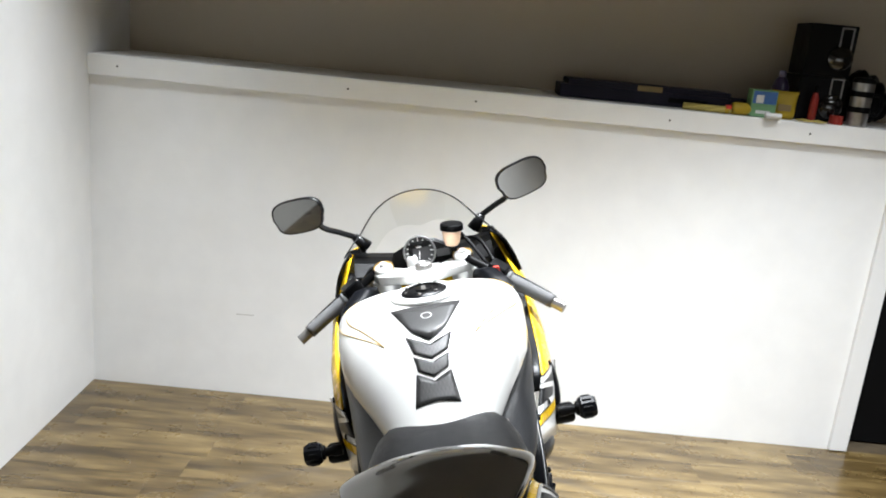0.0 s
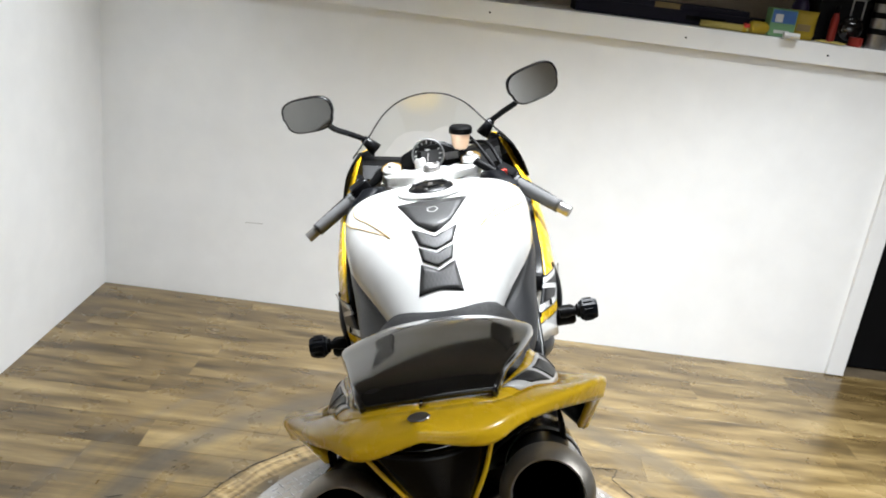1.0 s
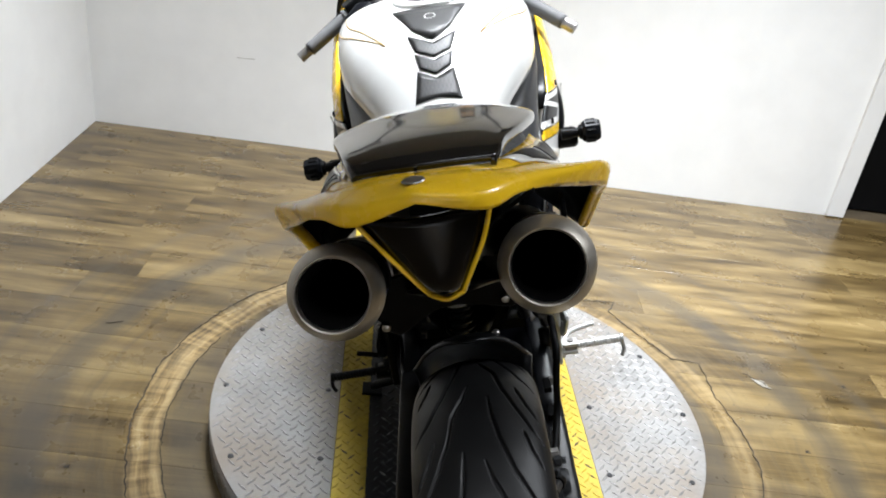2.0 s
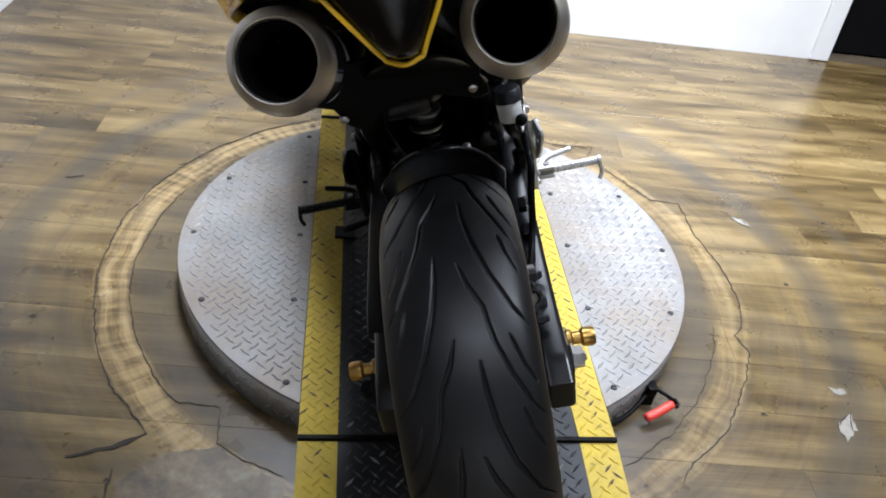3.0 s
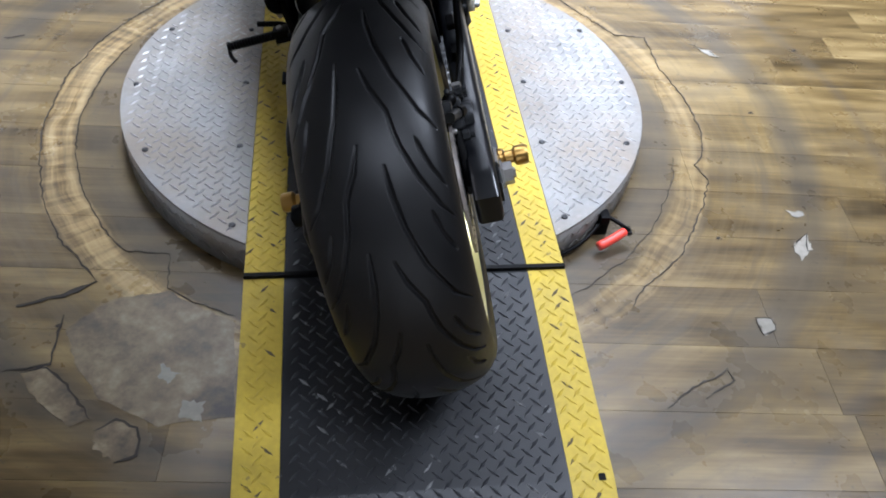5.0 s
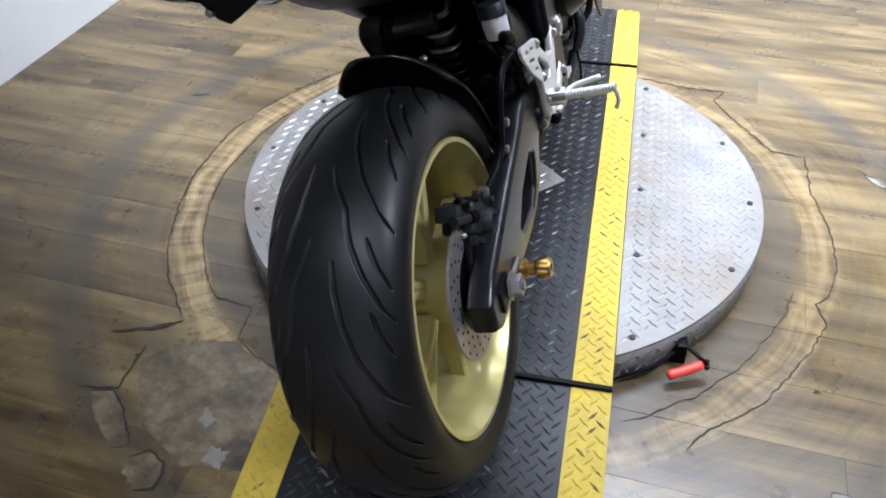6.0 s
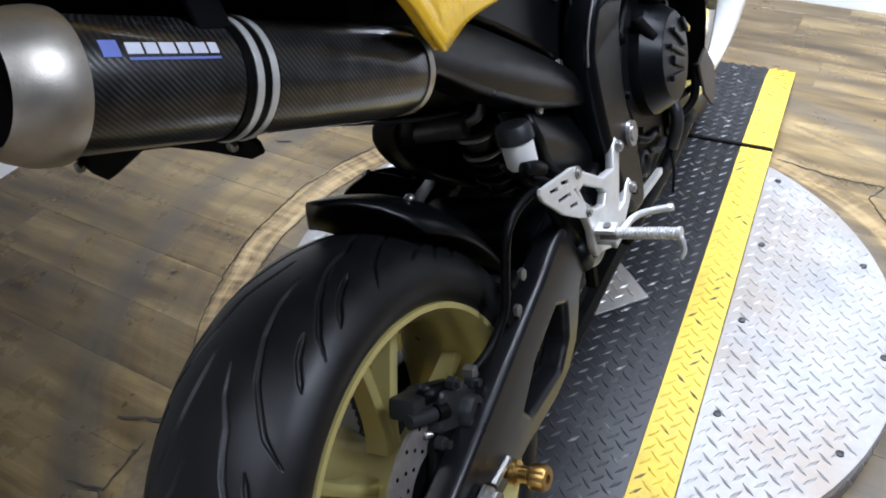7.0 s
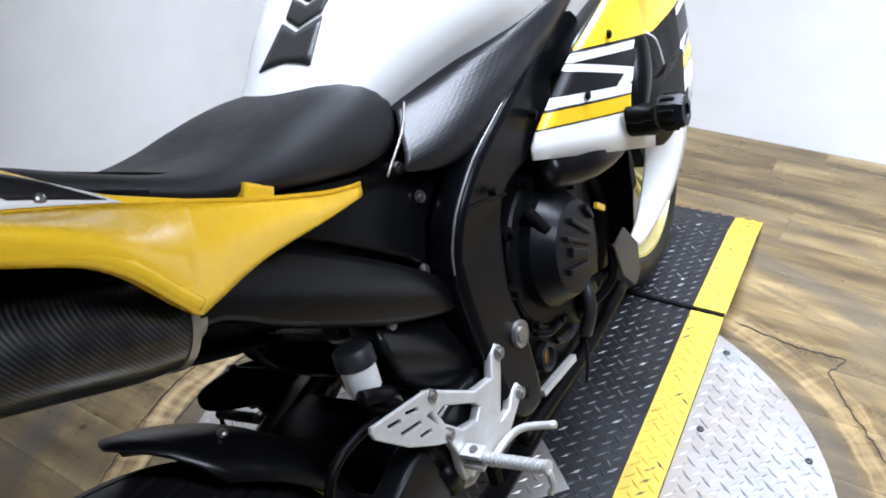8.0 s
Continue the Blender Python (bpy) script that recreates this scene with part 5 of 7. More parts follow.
# tail: stations from the rear middle forward along one side: inner edge, crease, outer edge, lip
TAIL = [
    ((0.0, -0.128, 1.040), (0.0, -0.172, 1.058), (0.0, -0.214, 1.062), (0.0, -0.221, 1.051)),
    ((0.040, -0.124, 1.039), (0.045, -0.165, 1.054), (0.058, -0.203, 1.047), (0.063, -0.206, 1.028)),
    ((0.074, -0.116, 1.036), (0.085, -0.140, 1.038), (0.097, -0.163, 1.036), (0.100, -0.168, 1.022)),
    ((0.092, -0.060, 1.022), (0.114, -0.075, 1.010), (0.146, -0.093, 1.006), (0.140, -0.102, 0.992)),
    ((0.107, 0.000, 1.005), (0.142, -0.005, 0.968), (0.192, -0.013, 0.972), (0.178, -0.026, 0.950)),
    ((0.121, 0.070, 0.982), (0.153, 0.070, 0.938), (0.210, 0.048, 0.939), (0.206, 0.034, 0.917)),
    ((0.140, 0.145, 0.915), (0.153, 0.150, 0.900), (0.209, 0.108, 0.895), (0.210, 0.092, 0.877)),
    ((0.144, 0.196, 0.880), (0.151, 0.198, 0.875), (0.194, 0.160, 0.848), (0.200, 0.137, 0.815)),
    ((0.146, 0.212, 0.870), (0.150, 0.214, 0.866), (0.186, 0.178, 0.838), (0.197, 0.150, 0.797)),
    ((0.146, 0.226, 0.862), (0.149, 0.228, 0.858), (0.181, 0.196, 0.830), (0.192, 0.166, 0.793)),
    ((0.143, 0.298, 0.8235), (0.145, 0.298, 0.822), (0.162, 0.278, 0.804), (0.166, 0.258, 0.781)),
    ((0.137, 0.393, 0.779), (0.138, 0.392, 0.778), (0.144, 0.380, 0.767), (0.144, 0.372, 0.757)),
    ((0.134, 0.450, 0.762), (0.135, 0.449, 0.756), (0.136, 0.447, 0.750), (0.136, 0.444, 0.746)),
]


def flip(rows_):
    return [[(-p[0], p[1], p[2]) for p in r][::-1] for r in rows_]


def skew(p):
    """The rear end of the tail sits a little askew."""
    k = min(max((-0.02 - p[1]) / 0.13, 0.0), 1.0)
    return Vector((p[0] - 0.014 * k * k * (3 - 2 * k), p[1], p[2]))


half = dense([[r[1], r[2], r[3]] for r in TAIL], 6, 5)
whole = [[(-p[0], p[1], p[2]) for p in r] for r in half[:0:-1]] + half
whole = [[skew(p) for p in r] for r in whole]
tail_bm = sheet(whole)
bmesh.ops.recalc_face_normals(tail_bm, faces=tail_bm.faces)
tail_bm.faces.ensure_lookup_table()
if sum(f.normal.z for f in tail_bm.faces) < 0:
    bmesh.ops.reverse_faces(tail_bm, faces=tail_bm.faces)
tail = part("tail_fairing", tail_bm, ["yellow_paint", "matte_black"], bike, "glossy yellow tail fairing, black inside", smooth=True)
thick(tail, 0.006).modifiers[0].material_offset = 1
band = dense([[r[0], ((r[0][0] + r[1][0]) / 2 + 0.002, (r[0][1] + r[1][1]) / 2, (r[0][2] + r[1][2]) / 2 + 0.003), r[1]] for r in TAIL], 6, 4)


def on_band(s_, w, sx, lift=0.0):
    """A point of the band under the cover: s_ stations forward, w from its upper edge to its lower."""
    a = min(max(s_ * 6, 0), len(band) - 1.001)
    b = min(max(w * 8, 0), 7.999)
    i0, j0 = int(a), int(b)
    p = band[i0][j0].lerp(band[i0][j0 + 1], b - j0).lerp(band[i0 + 1][j0].lerp(band[i0 + 1][j0 + 1], b - j0), a - i0)
    return skew((sx * (p.x + lift), p.y, p.z + lift * 0.6))


def band_piece(name, s0, s1, w0, w1, lean, mat_, sx, lift, label):
    n_ = 14
    rows2 = [[on_band(s0 + (s1 - s0) * i / n_ + lean * (w0 + (w1 - w0) * j / 6 - 0.5), w0 + (w1 - w0) * j / 6, sx, lift) for j in range(7)] for i in range(n_ + 1)]
    if sx < 0:
        rows2 = [r[::-1] for r in rows2]
    return thick(part(name, sheet(rows2), mat_, bike, label, smooth=True), 0.003 if lift == 0 else 0.0008, -1.0 if lift == 0 else 0.0)


for sx in (1, -1):
    rows_u = [[skew(p) for p in r] for r in (band if sx > 0 else flip(band))]
    thick(part("tail_band", sheet(rows_u), "yellow_paint", bike, "yellow band under the pillion cover", smooth=True), 0.003)
    band_piece("white_field", 2.35, 5.95, 0.20, 0.97, 0.5, "white_paint", sx, 0.0012, "white painted field")
    for s0, s1 in ((2.75, 3.5), (3.8, 4.6), (4.9, 5.75)):
        band_piece("strobe_block", s0, s1, 0.28, 0.84, 0.75, "strobe_black", sx, 0.0024, "black painted block")
part("tail_badge", lathe([(0.0, 0.0012), (0.0105, 0.0012), (0.0115, 0.0), (0.0, 0.0)], "z", (-0.0145, -0.192, 1.0615), 28, turn=pose(0, 0, 0, -3, 0, 0) @ Matrix.Diagonal((1, 0.8, 1, 1))), "steel", bike, "small round metal badge", auto=35)

for sx in (1, -1):
    lip_path = [skew((sx * (r[3][0] - 0.006), r[3][1] + 0.004, r[3][2] + 0.006)) for r in TAIL[3:9]]
    part("wing_lip", tube(lip_path, 0.0095, 12, 5, flat=0.75), "yellow_paint", bike, "rounded yellow lip of the tail wing", smooth=True)
# smoked pillion cover
COVER = [(-0.146, 0.072, 1.052, 0.006), (-0.125, 0.080, 1.056, 0.008), (-0.09, 0.088, 1.055, 0.014), (-0.03, 0.103, 1.046, 0.026), (0.03, 0.117, 1.035, 0.036), (0.075, 0.127, 1.027, 0.044), (0.105, 0.128, 1.020, 0.047), (0.126, 0.112, 1.013, 0.044), (0.140, 0.08, 1.002, 0.03)]
rows_ = []
for y, hw, zt, drop in COVER:
    zt += 0.006
    rows_.append([(hw * v_ - 0.006 * min(max(-y / 0.1, 0), 1), y - (0.004 * (1 - abs(v_)) if y < -0.11 else 0.0), zt - drop * 0.55 * abs(v_) ** 2.6 - (0.010 if abs(v_) > 0.985 else 0)) for v_ in (-1.0, -0.98, -0.8, -0.5, 0, 0.5, 0.8, 0.98, 1.0)])
thick(part("pillion_cover", sheet(dense(rows_, 4, 4)), "smoked_cover", bike, "glossy dark smoked pillion cover", smooth=True), 0.006)

# undertail panel between the mufflers, edged in yellow
VE = [((-0.082, -0.180, 1.026), (0.056, -0.180, 1.026)), ((-0.055, -0.184, 0.985), (0.043, -0.184, 0.985)), ((-0.028, -0.185, 0.945), (0.024, -0.185, 0.945)), ((-0.017, -0.182, 0.928), (0.017, -0.182, 0.928))]
rows_ = [[Vector(a).lerp(Vector(b), k / 8) + Vector((0, -0.022 * math.sin(math.pi * k / 8) * (1.0 if i < 3 else 0.3), 0)) for k in range(9)] for i, (a, b) in enumerate(VE)]
thick(part("tail_lamp", sheet(dense(rows_, 4, 1)), "lamp_dark", bike, "dark smoked tail lamp panel", smooth=True), 0.006, 1.0)
for e in (0, 1):
    edge = [Vector(v_[e]) + Vector((0, -0.003, 0)) for v_ in VE]
    part("yellow_edge", tube(edge, 0.0026, 8, 4), "yellow_paint", bike, "thin yellow edge strip", smooth=True)
part("yellow_edge", tube([Vector(VE[3][0]) + Vector((0, -0.003, 0)), (0, -0.190, 0.924), Vector(VE[3][1]) + Vector((0, -0.003, 0))], 0.0026, 8, 4), "yellow_paint", bike, smooth=True)
rows_ = [[(sx * w * 0.9, y, z) for sx in (-1, -0.5, 0, 0.5, 1)] for y, w, z in ((-0.175, 0.025, 0.925), (-0.06, 0.06, 0.86), (0.08, 0.085, 0.77), (0.2, 0.10, 0.70), (0.30, 0.10, 0.655))]
thick(part("undertray", sheet(dense(rows_, 3, 2)), "matte_black", bike, "black plastic undertray", smooth=True), 0.004)
for sx in (-1, 1):
    rows_ = [[(sx * x, y, z) for x, y, z in r] for r in (((0.100, -0.155, 1.015), (0.060, -0.15, 0.985), (0.028, -0.15, 0.945)), ((0.12, -0.05, 0.985), (0.065, -0.04, 0.93), (0.05, -0.03, 0.875)), ((0.13, 0.08, 0.945), (0.075, 0.08, 0.88), (0.075, 0.08, 0.80)), ((0.135, 0.20, 0.885), (0.085, 0.2, 0.81), (0.09, 0.2, 0.73)))]
    thick(part("heat_shield", sheet(dense(rows_, 3, 3)), "matte_black", bike, "black inner heat shield", smooth=True), 0.003)

# rider's seat
SEAT = [(0.105, 0.05, 0.955, 0.940), (0.125, 0.096, 0.952, 0.922), (0.20, 0.112, 0.906, 0.885), (0.27, 0.130, 0.871, 0.842), (0.35, 0.143, 0.858, 0.808), (0.43, 0.148, 0.862, 0.778), (0.50, 0.143, 0.860, 0.757), (0.555, 0.128, 0.850, 0.752), (0.59, 0.108, 0.832, 0.757), (0.606, 0.085, 0.812, 0.770), (0.612, 0.04, 0.797, 0.782)]
rows_ = []
for y, hw, zt, zb in SEAT:
    h = zt - zb
    rows_.append([(-hw * 0.93, y - 0.018, zb), (-hw, y - 0.012, zb + h * 0.25), (-hw * 0.97, y, zb + h * 0.62), (-hw * 0.80, y, zb + h * 0.92), (-hw * 0.45, y, zt + 0.001), (0, y, zt - 0.004), (hw * 0.45, y, zt + 0.001), (hw * 0.80, y, zb + h * 0.92), (hw * 0.97, y, zb + h * 0.62), (hw, y - 0.012, zb + h * 0.25), (hw * 0.93, y - 0.018, zb), (0, y - 0.01, zb - 0.004)])
rows_ = [[c[i] for c in [spline([r[k] for r in rows_], 4) for k in range(12)]] for i in range(4 * (len(SEAT) - 1) + 1)]
seat = part("seat", capped(rows_), "seat_vinyl", bike, "black vinyl rider seat", smooth=True)
md = seat.modifiers.new("soft", "SUBSURF")
md.levels = md.render_levels = 1
part("seat_base", tube([(0.124, 0.588, 0.800), (0.133, 0.555, 0.776), (0.140, 0.492, 0.746)], 0.0019, 6), "disc_steel", bike, "pale seat edge strip", smooth=True)
part("seat_base", tube([(-0.124, 0.588, 0.800), (-0.133, 0.555, 0.776), (-0.140, 0.492, 0.746)], 0.0019, 6), "disc_steel", bike, smooth=True)
part("seat_pan", box(0.25, 0.40, 0.02, (0, 0.40, 0.775), 0.008, turn=pose(0, 0, 0, -19, 0, 0)), "matte_black", bike)
part("tail_tab", box(0.02, 0.04, 0.020, (0.128, 0.307, 0.824), 0.004, turn=pose(0, 0, 0, -35, 0, 0)), "yellow_paint", bike)
part("tail_bolt", lathe([(0.0, 0.004), (0.005, 0.003), (0.006, 0.0), (0.0, 0.0)], "x", (0.150, 0.103, 0.930), 12), "steel", bike, smooth=True)

# fuel tank
TANK_Y = (0.48, 0.52, 0.56, 0.62, 0.70, 0.78, 0.86, 0.94, 1.00, 1.04, 1.065)
TANK_T = (0.845, 0.866, 0.890, 0.928, 0.968, 0.988, 0.993, 0.985, 0.963, 0.936, 0.90)
TANK_W = (0.080, 0.094, 0.110, 0.138, 0.174, 0.199, 0.212, 0.219, 0.222, 0.221, 0.208)


def tank_round(y):
    """How round the cross-section is: softer at the rear, boxy at the shoulders."""
    u = min(1, max(0, (y - 0.70) / 0.32))
    return 0.82 - 0.20 * u, 0.72 - 0.30 * u


def tank_top(y):
    return float(np.interp(y, TANK_Y, TANK_T)), float(np.interp(y, TANK_Y, TANK_W))


def tank_point(y, a, lift=0.0):
    """a: degrees round from the top middle."""
    zt, hw = tank_top(y)
    hw += lift
    fall = 0.135 * hw / 0.2
    r = radians(abs(a))
    if abs(a) <= 90:
        ex, ez = tank_round(y)
        x, z = hw * math.sin(r) ** ex, zt - fall + (fall + lift) * max(0, math.cos(r)) ** ez
    else:
        u = (abs(a) - 90) / 40
        x, z = hw * (1 - u * float(np.interp(y, (0.56, 0.69, 0.75, 0.82, 0.90), (0.7, 0.55, 0.40, 0.22, 0.12)))), zt - fall - (0.13 - 0.05 * max(0, min(1, (y - 0.82) / 0.12))) * u
    return Vector((math.copysign(x, a) if a else 0.0, y, z))


def on_tank(x, y, lift=0.0015):
    zt, hw = tank_top(y)
    ex, ez = tank_round(y)
    s_ = min(1, (abs(x) / hw)) ** (1 / ex)
    fall = 0.135 * hw / 0.2
    return Vector((x, y, zt - fall + (fall + lift) * math.cos(math.asin(min(1, s_))) ** ez))


ys = spline([(y, 0, 0) for y in TANK_Y], 4)
rows_ = [[tank_point(p.x, a) for a in range(-130, 131, 5)] for p in ys]
part("fuel_tank", capped(rows_), "white_paint", bike, "glossy white fuel tank with gold pin stripes", smooth=True)


def pad_piece(w0, w1, y_top, y_bot, name="tank_pad"):
    rows2 = []
    for k in range(9):
        v_ = -1 + k / 4
        yt, yb = y_top(abs(v_)), y_bot(abs(v_))
        rows2.append([on_tank((w1 + (w0 - w1) * j / 5) * v_, yb + (yt - yb) * j / 5, 0.002) for j in range(6)])
    return thick(part(name, sheet(rows2), "pad_rubber", bike, "dark carbon-look tank pad piece", smooth=True), 0.0018, 0.0)


pad_piece(0.075, 0.036, lambda v_: 0.782 + 0.004 * v_, lambda v_: 0.672 + 0.028 * v_ ** 1.2)
pad_piece(0.047, 0.034, lambda v_: 0.662 + 0.026 * v_, lambda v_: 0.628 + 0.018 * v_)
pad_piece(0.036, 0.030, lambda v_: 0.620 + 0.020 * v_, lambda v_: 0.592 + 0.016 * v_)
pad_piece(0.034, 0.043, lambda v_: 0.584 + 0.018 * v_, lambda v_: 0.546 - 0.006 * v_)
bm = bmesh.new()
for k in range(24):
    a, b = 2 * math.pi * k / 24, 2 * math.pi * (k + 1) / 24
    vs = [bm.verts.new(on_tank(r * math.cos(g), 0.742 + r * 0.9 * math.sin(g), 0.0048)) for r, g in ((0.0095, a), (0.0115, a), (0.0115, b), (0.0095, b))]
    bm.faces.new(vs)
part("pad_emblem", bm, "bare_alloy", bike, "plain silver ring on the pad")

part("filler_ring", lathe([(0.050, 0.001), (0.052, 0.004), (0.072, 0.003), (0.078, -0.004), (0.05, -0.008)], "z", (0, 0.864, 0.9925), 48, closed=True, turn=pose(0, 0, 0, -2, 0, 0)), "white_paint", bike, smooth=True)
fc = part("filler_cap", lathe([(0.0, 0.010), (0.018, 0.010), (0.019, 0.007), (0.034, 0.007), (0.035, 0.010), (0.044, 0.009), (0.050, 0.005), (0.051, 0.0), (0.0, 0.0)], "z", (0, 0.864, 0.993), 48, turn=pose(0, 0, 0, -2, 0, 0)), "satin_black", bike, "round black filler cap", auto=30)
for k in range(7):
    a = 2 * math.pi * k / 7
    part("cap_bolt", lathe([(0.0, 0.003), (0.0035, 0.003), (0.004, 0.0), (0.0, 0.0)], "z", (0.0425 * math.cos(a), 0.864 + 0.0425 * math.sin(a), 1.0015 - 0.0015 * math.sin(a)), 8), "steel", fc)
part("cap_lock", box(0.010, 0.030, 0.004, (0, 0.864, 1.003), 0.0015, turn=pose(0, 0, 0, -2, 0, 0)), "steel", fc)


def stripe_on_tank(points, w, mat_, name, label):
    """A thin painted line on the tank through (y, degrees round) points."""
    path = spline([(y, a, 0) for y, a in points], 6)
    rows2 = [[tank_point(p.x, p.y - w / 2, 0.001), tank_point(p.x, p.y + w / 2, 0.001)] for p in path]
    return thick(part(name, sheet(rows2), mat_, bike, label, smooth=True), 0.0006, 0.0)


for sx in (-1, 1):
    stripe_on_tank([(0.685, sx * 29), (0.76, sx * 48), (0.83, sx * 62), (0.90, sx * 68)], 1.2, "gold_line", "pin_stripe", "thin gold pin stripe")
    stripe_on_tank([(0.685, sx * 29), (0.76, sx * 40), (0.84, sx * 51), (0.93, sx * 52)], 1.2, "gold_line", "pin_stripe", "thin gold pin stripe")
    stripe_on_tank([(1.0, sx * 7), (1.006, sx * 24), (0.998, sx * 42), (0.97, sx * 58)], 8.0, "yellow_paint", "tank_stripe", "yellow stripe on the tank")

# textured side covers wrapped over the lower tank
PANEL = [((0.085, 0.560, 0.795), (0.106, 0.572, 0.789), (0.122, 0.545, 0.776), (0.144, 0.515, 0.757), (0.142, 0.505, 0.742)),
         ((0.105, 0.632, 0.805), (0.127, 0.632, 0.795), (0.149, 0.606, 0.778), (0.168, 0.578, 0.748), (0.156, 0.566, 0.712)),
         ((0.135, 0.692, 0.812), (0.155, 0.690, 0.801), (0.170, 0.678, 0.785), (0.181, 0.655, 0.753), (0.170, 0.640, 0.705)),
         ((0.150, 0.752, 0.816), (0.171, 0.750, 0.806), (0.182, 0.745, 0.793), (0.190, 0.732, 0.770), (0.182, 0.715, 0.730)),
         ((0.172, 0.822, 0.824), (0.191, 0.820, 0.814), (0.197, 0.818, 0.803), (0.200, 0.812, 0.785), (0.190, 0.808, 0.755)),
         ((0.188, 0.900, 0.832), (0.208, 0.900, 0.824), (0.211, 0.900, 0.815), (0.210, 0.900, 0.804), (0.198, 0.898, 0.785)),
         ((0.185, 0.985, 0.840), (0.204, 0.985, 0.834), (0.205, 0.986, 0.826), (0.203, 0.986, 0.818), (0.188, 0.985, 0.80))]
for sx in (-1, 1):
    rows2 = dense([[(sx * (x + (0.006 if k else 0.0)), y, z + (0.006 if k == 1 else 0.0)) for k, (x, y, z) in enumerate(r)] for r in PANEL], 5, 4)
    if sx < 0:
        rows2 = [r[::-1] for r in rows2]
    tc_ = part("tank_side_cover", sheet(rows2), "textured_plastic", bike, "grey-black textured tank side cover", smooth=True)
    sm_ = tc_.modifiers.new("even", "SMOOTH")
    sm_.factor, sm_.iterations = 0.5, 8
    thick(tc_, 0.004)

# forks, yoke, bars; steered a little to the right
yoke = part("top_yoke", outline([(-0.135, 1.215), (-0.125, 1.245), (-0.09, 1.25), (-0.05, 1.215), (0.0, 1.225), (0.05, 1.215), (0.09, 1.25), (0.125, 1.245), (0.135, 1.215), (0.12, 1.175), (0.07, 1.155), (0.03, 1.135), (-0.03, 1.135), (-0.07, 1.155), (-0.12, 1.175)], 0.026, 0.005, plane="xy", at=0.925), "bare_alloy", bike, "bare aluminium top yoke", auto=35)
part("stem_nut", lathe([(0.010, 0.012), (0.016, 0.016), (0.021, 0.013), (0.024, 0.005), (0.024, 0.0), (0.010, 0.0)], "z", (0, 1.185, 0.951), 24, closed=True), "steel", yoke, "steel steering stem nut", auto=30)
# dark disc painted as the shade inside the bore
part("stem_bore", lathe([(0.0, 0.004), (0.010, 0.004), (0.010, 0.0), (0.0, 0.0)], "z", (0, 1.185, 0.9515), 16), "soot", yoke)
part("key_switch", lathe([(0.0, 0.026), (0.011, 0.026), (0.014, 0.022), (0.016, 0.0), (0.0, 0.0)], "z", (-0.028, 1.228, 0.950), 20), "bare_alloy", yoke, auto=35)
part("key_head", box(0.012, 0.006, 0.02, (-0.028, 1.228, 0.985), 0.003), "matte_black", yoke)
# flat black disc, the shade of a hole in the yoke
part("yoke_hole", lathe([(0.0, 0.0012), (0.006, 0.0012), (0.006, 0.0), (0.0, 0.0)], "z", (0.045, 1.205, 0.951), 14), "matte_black", yoke)
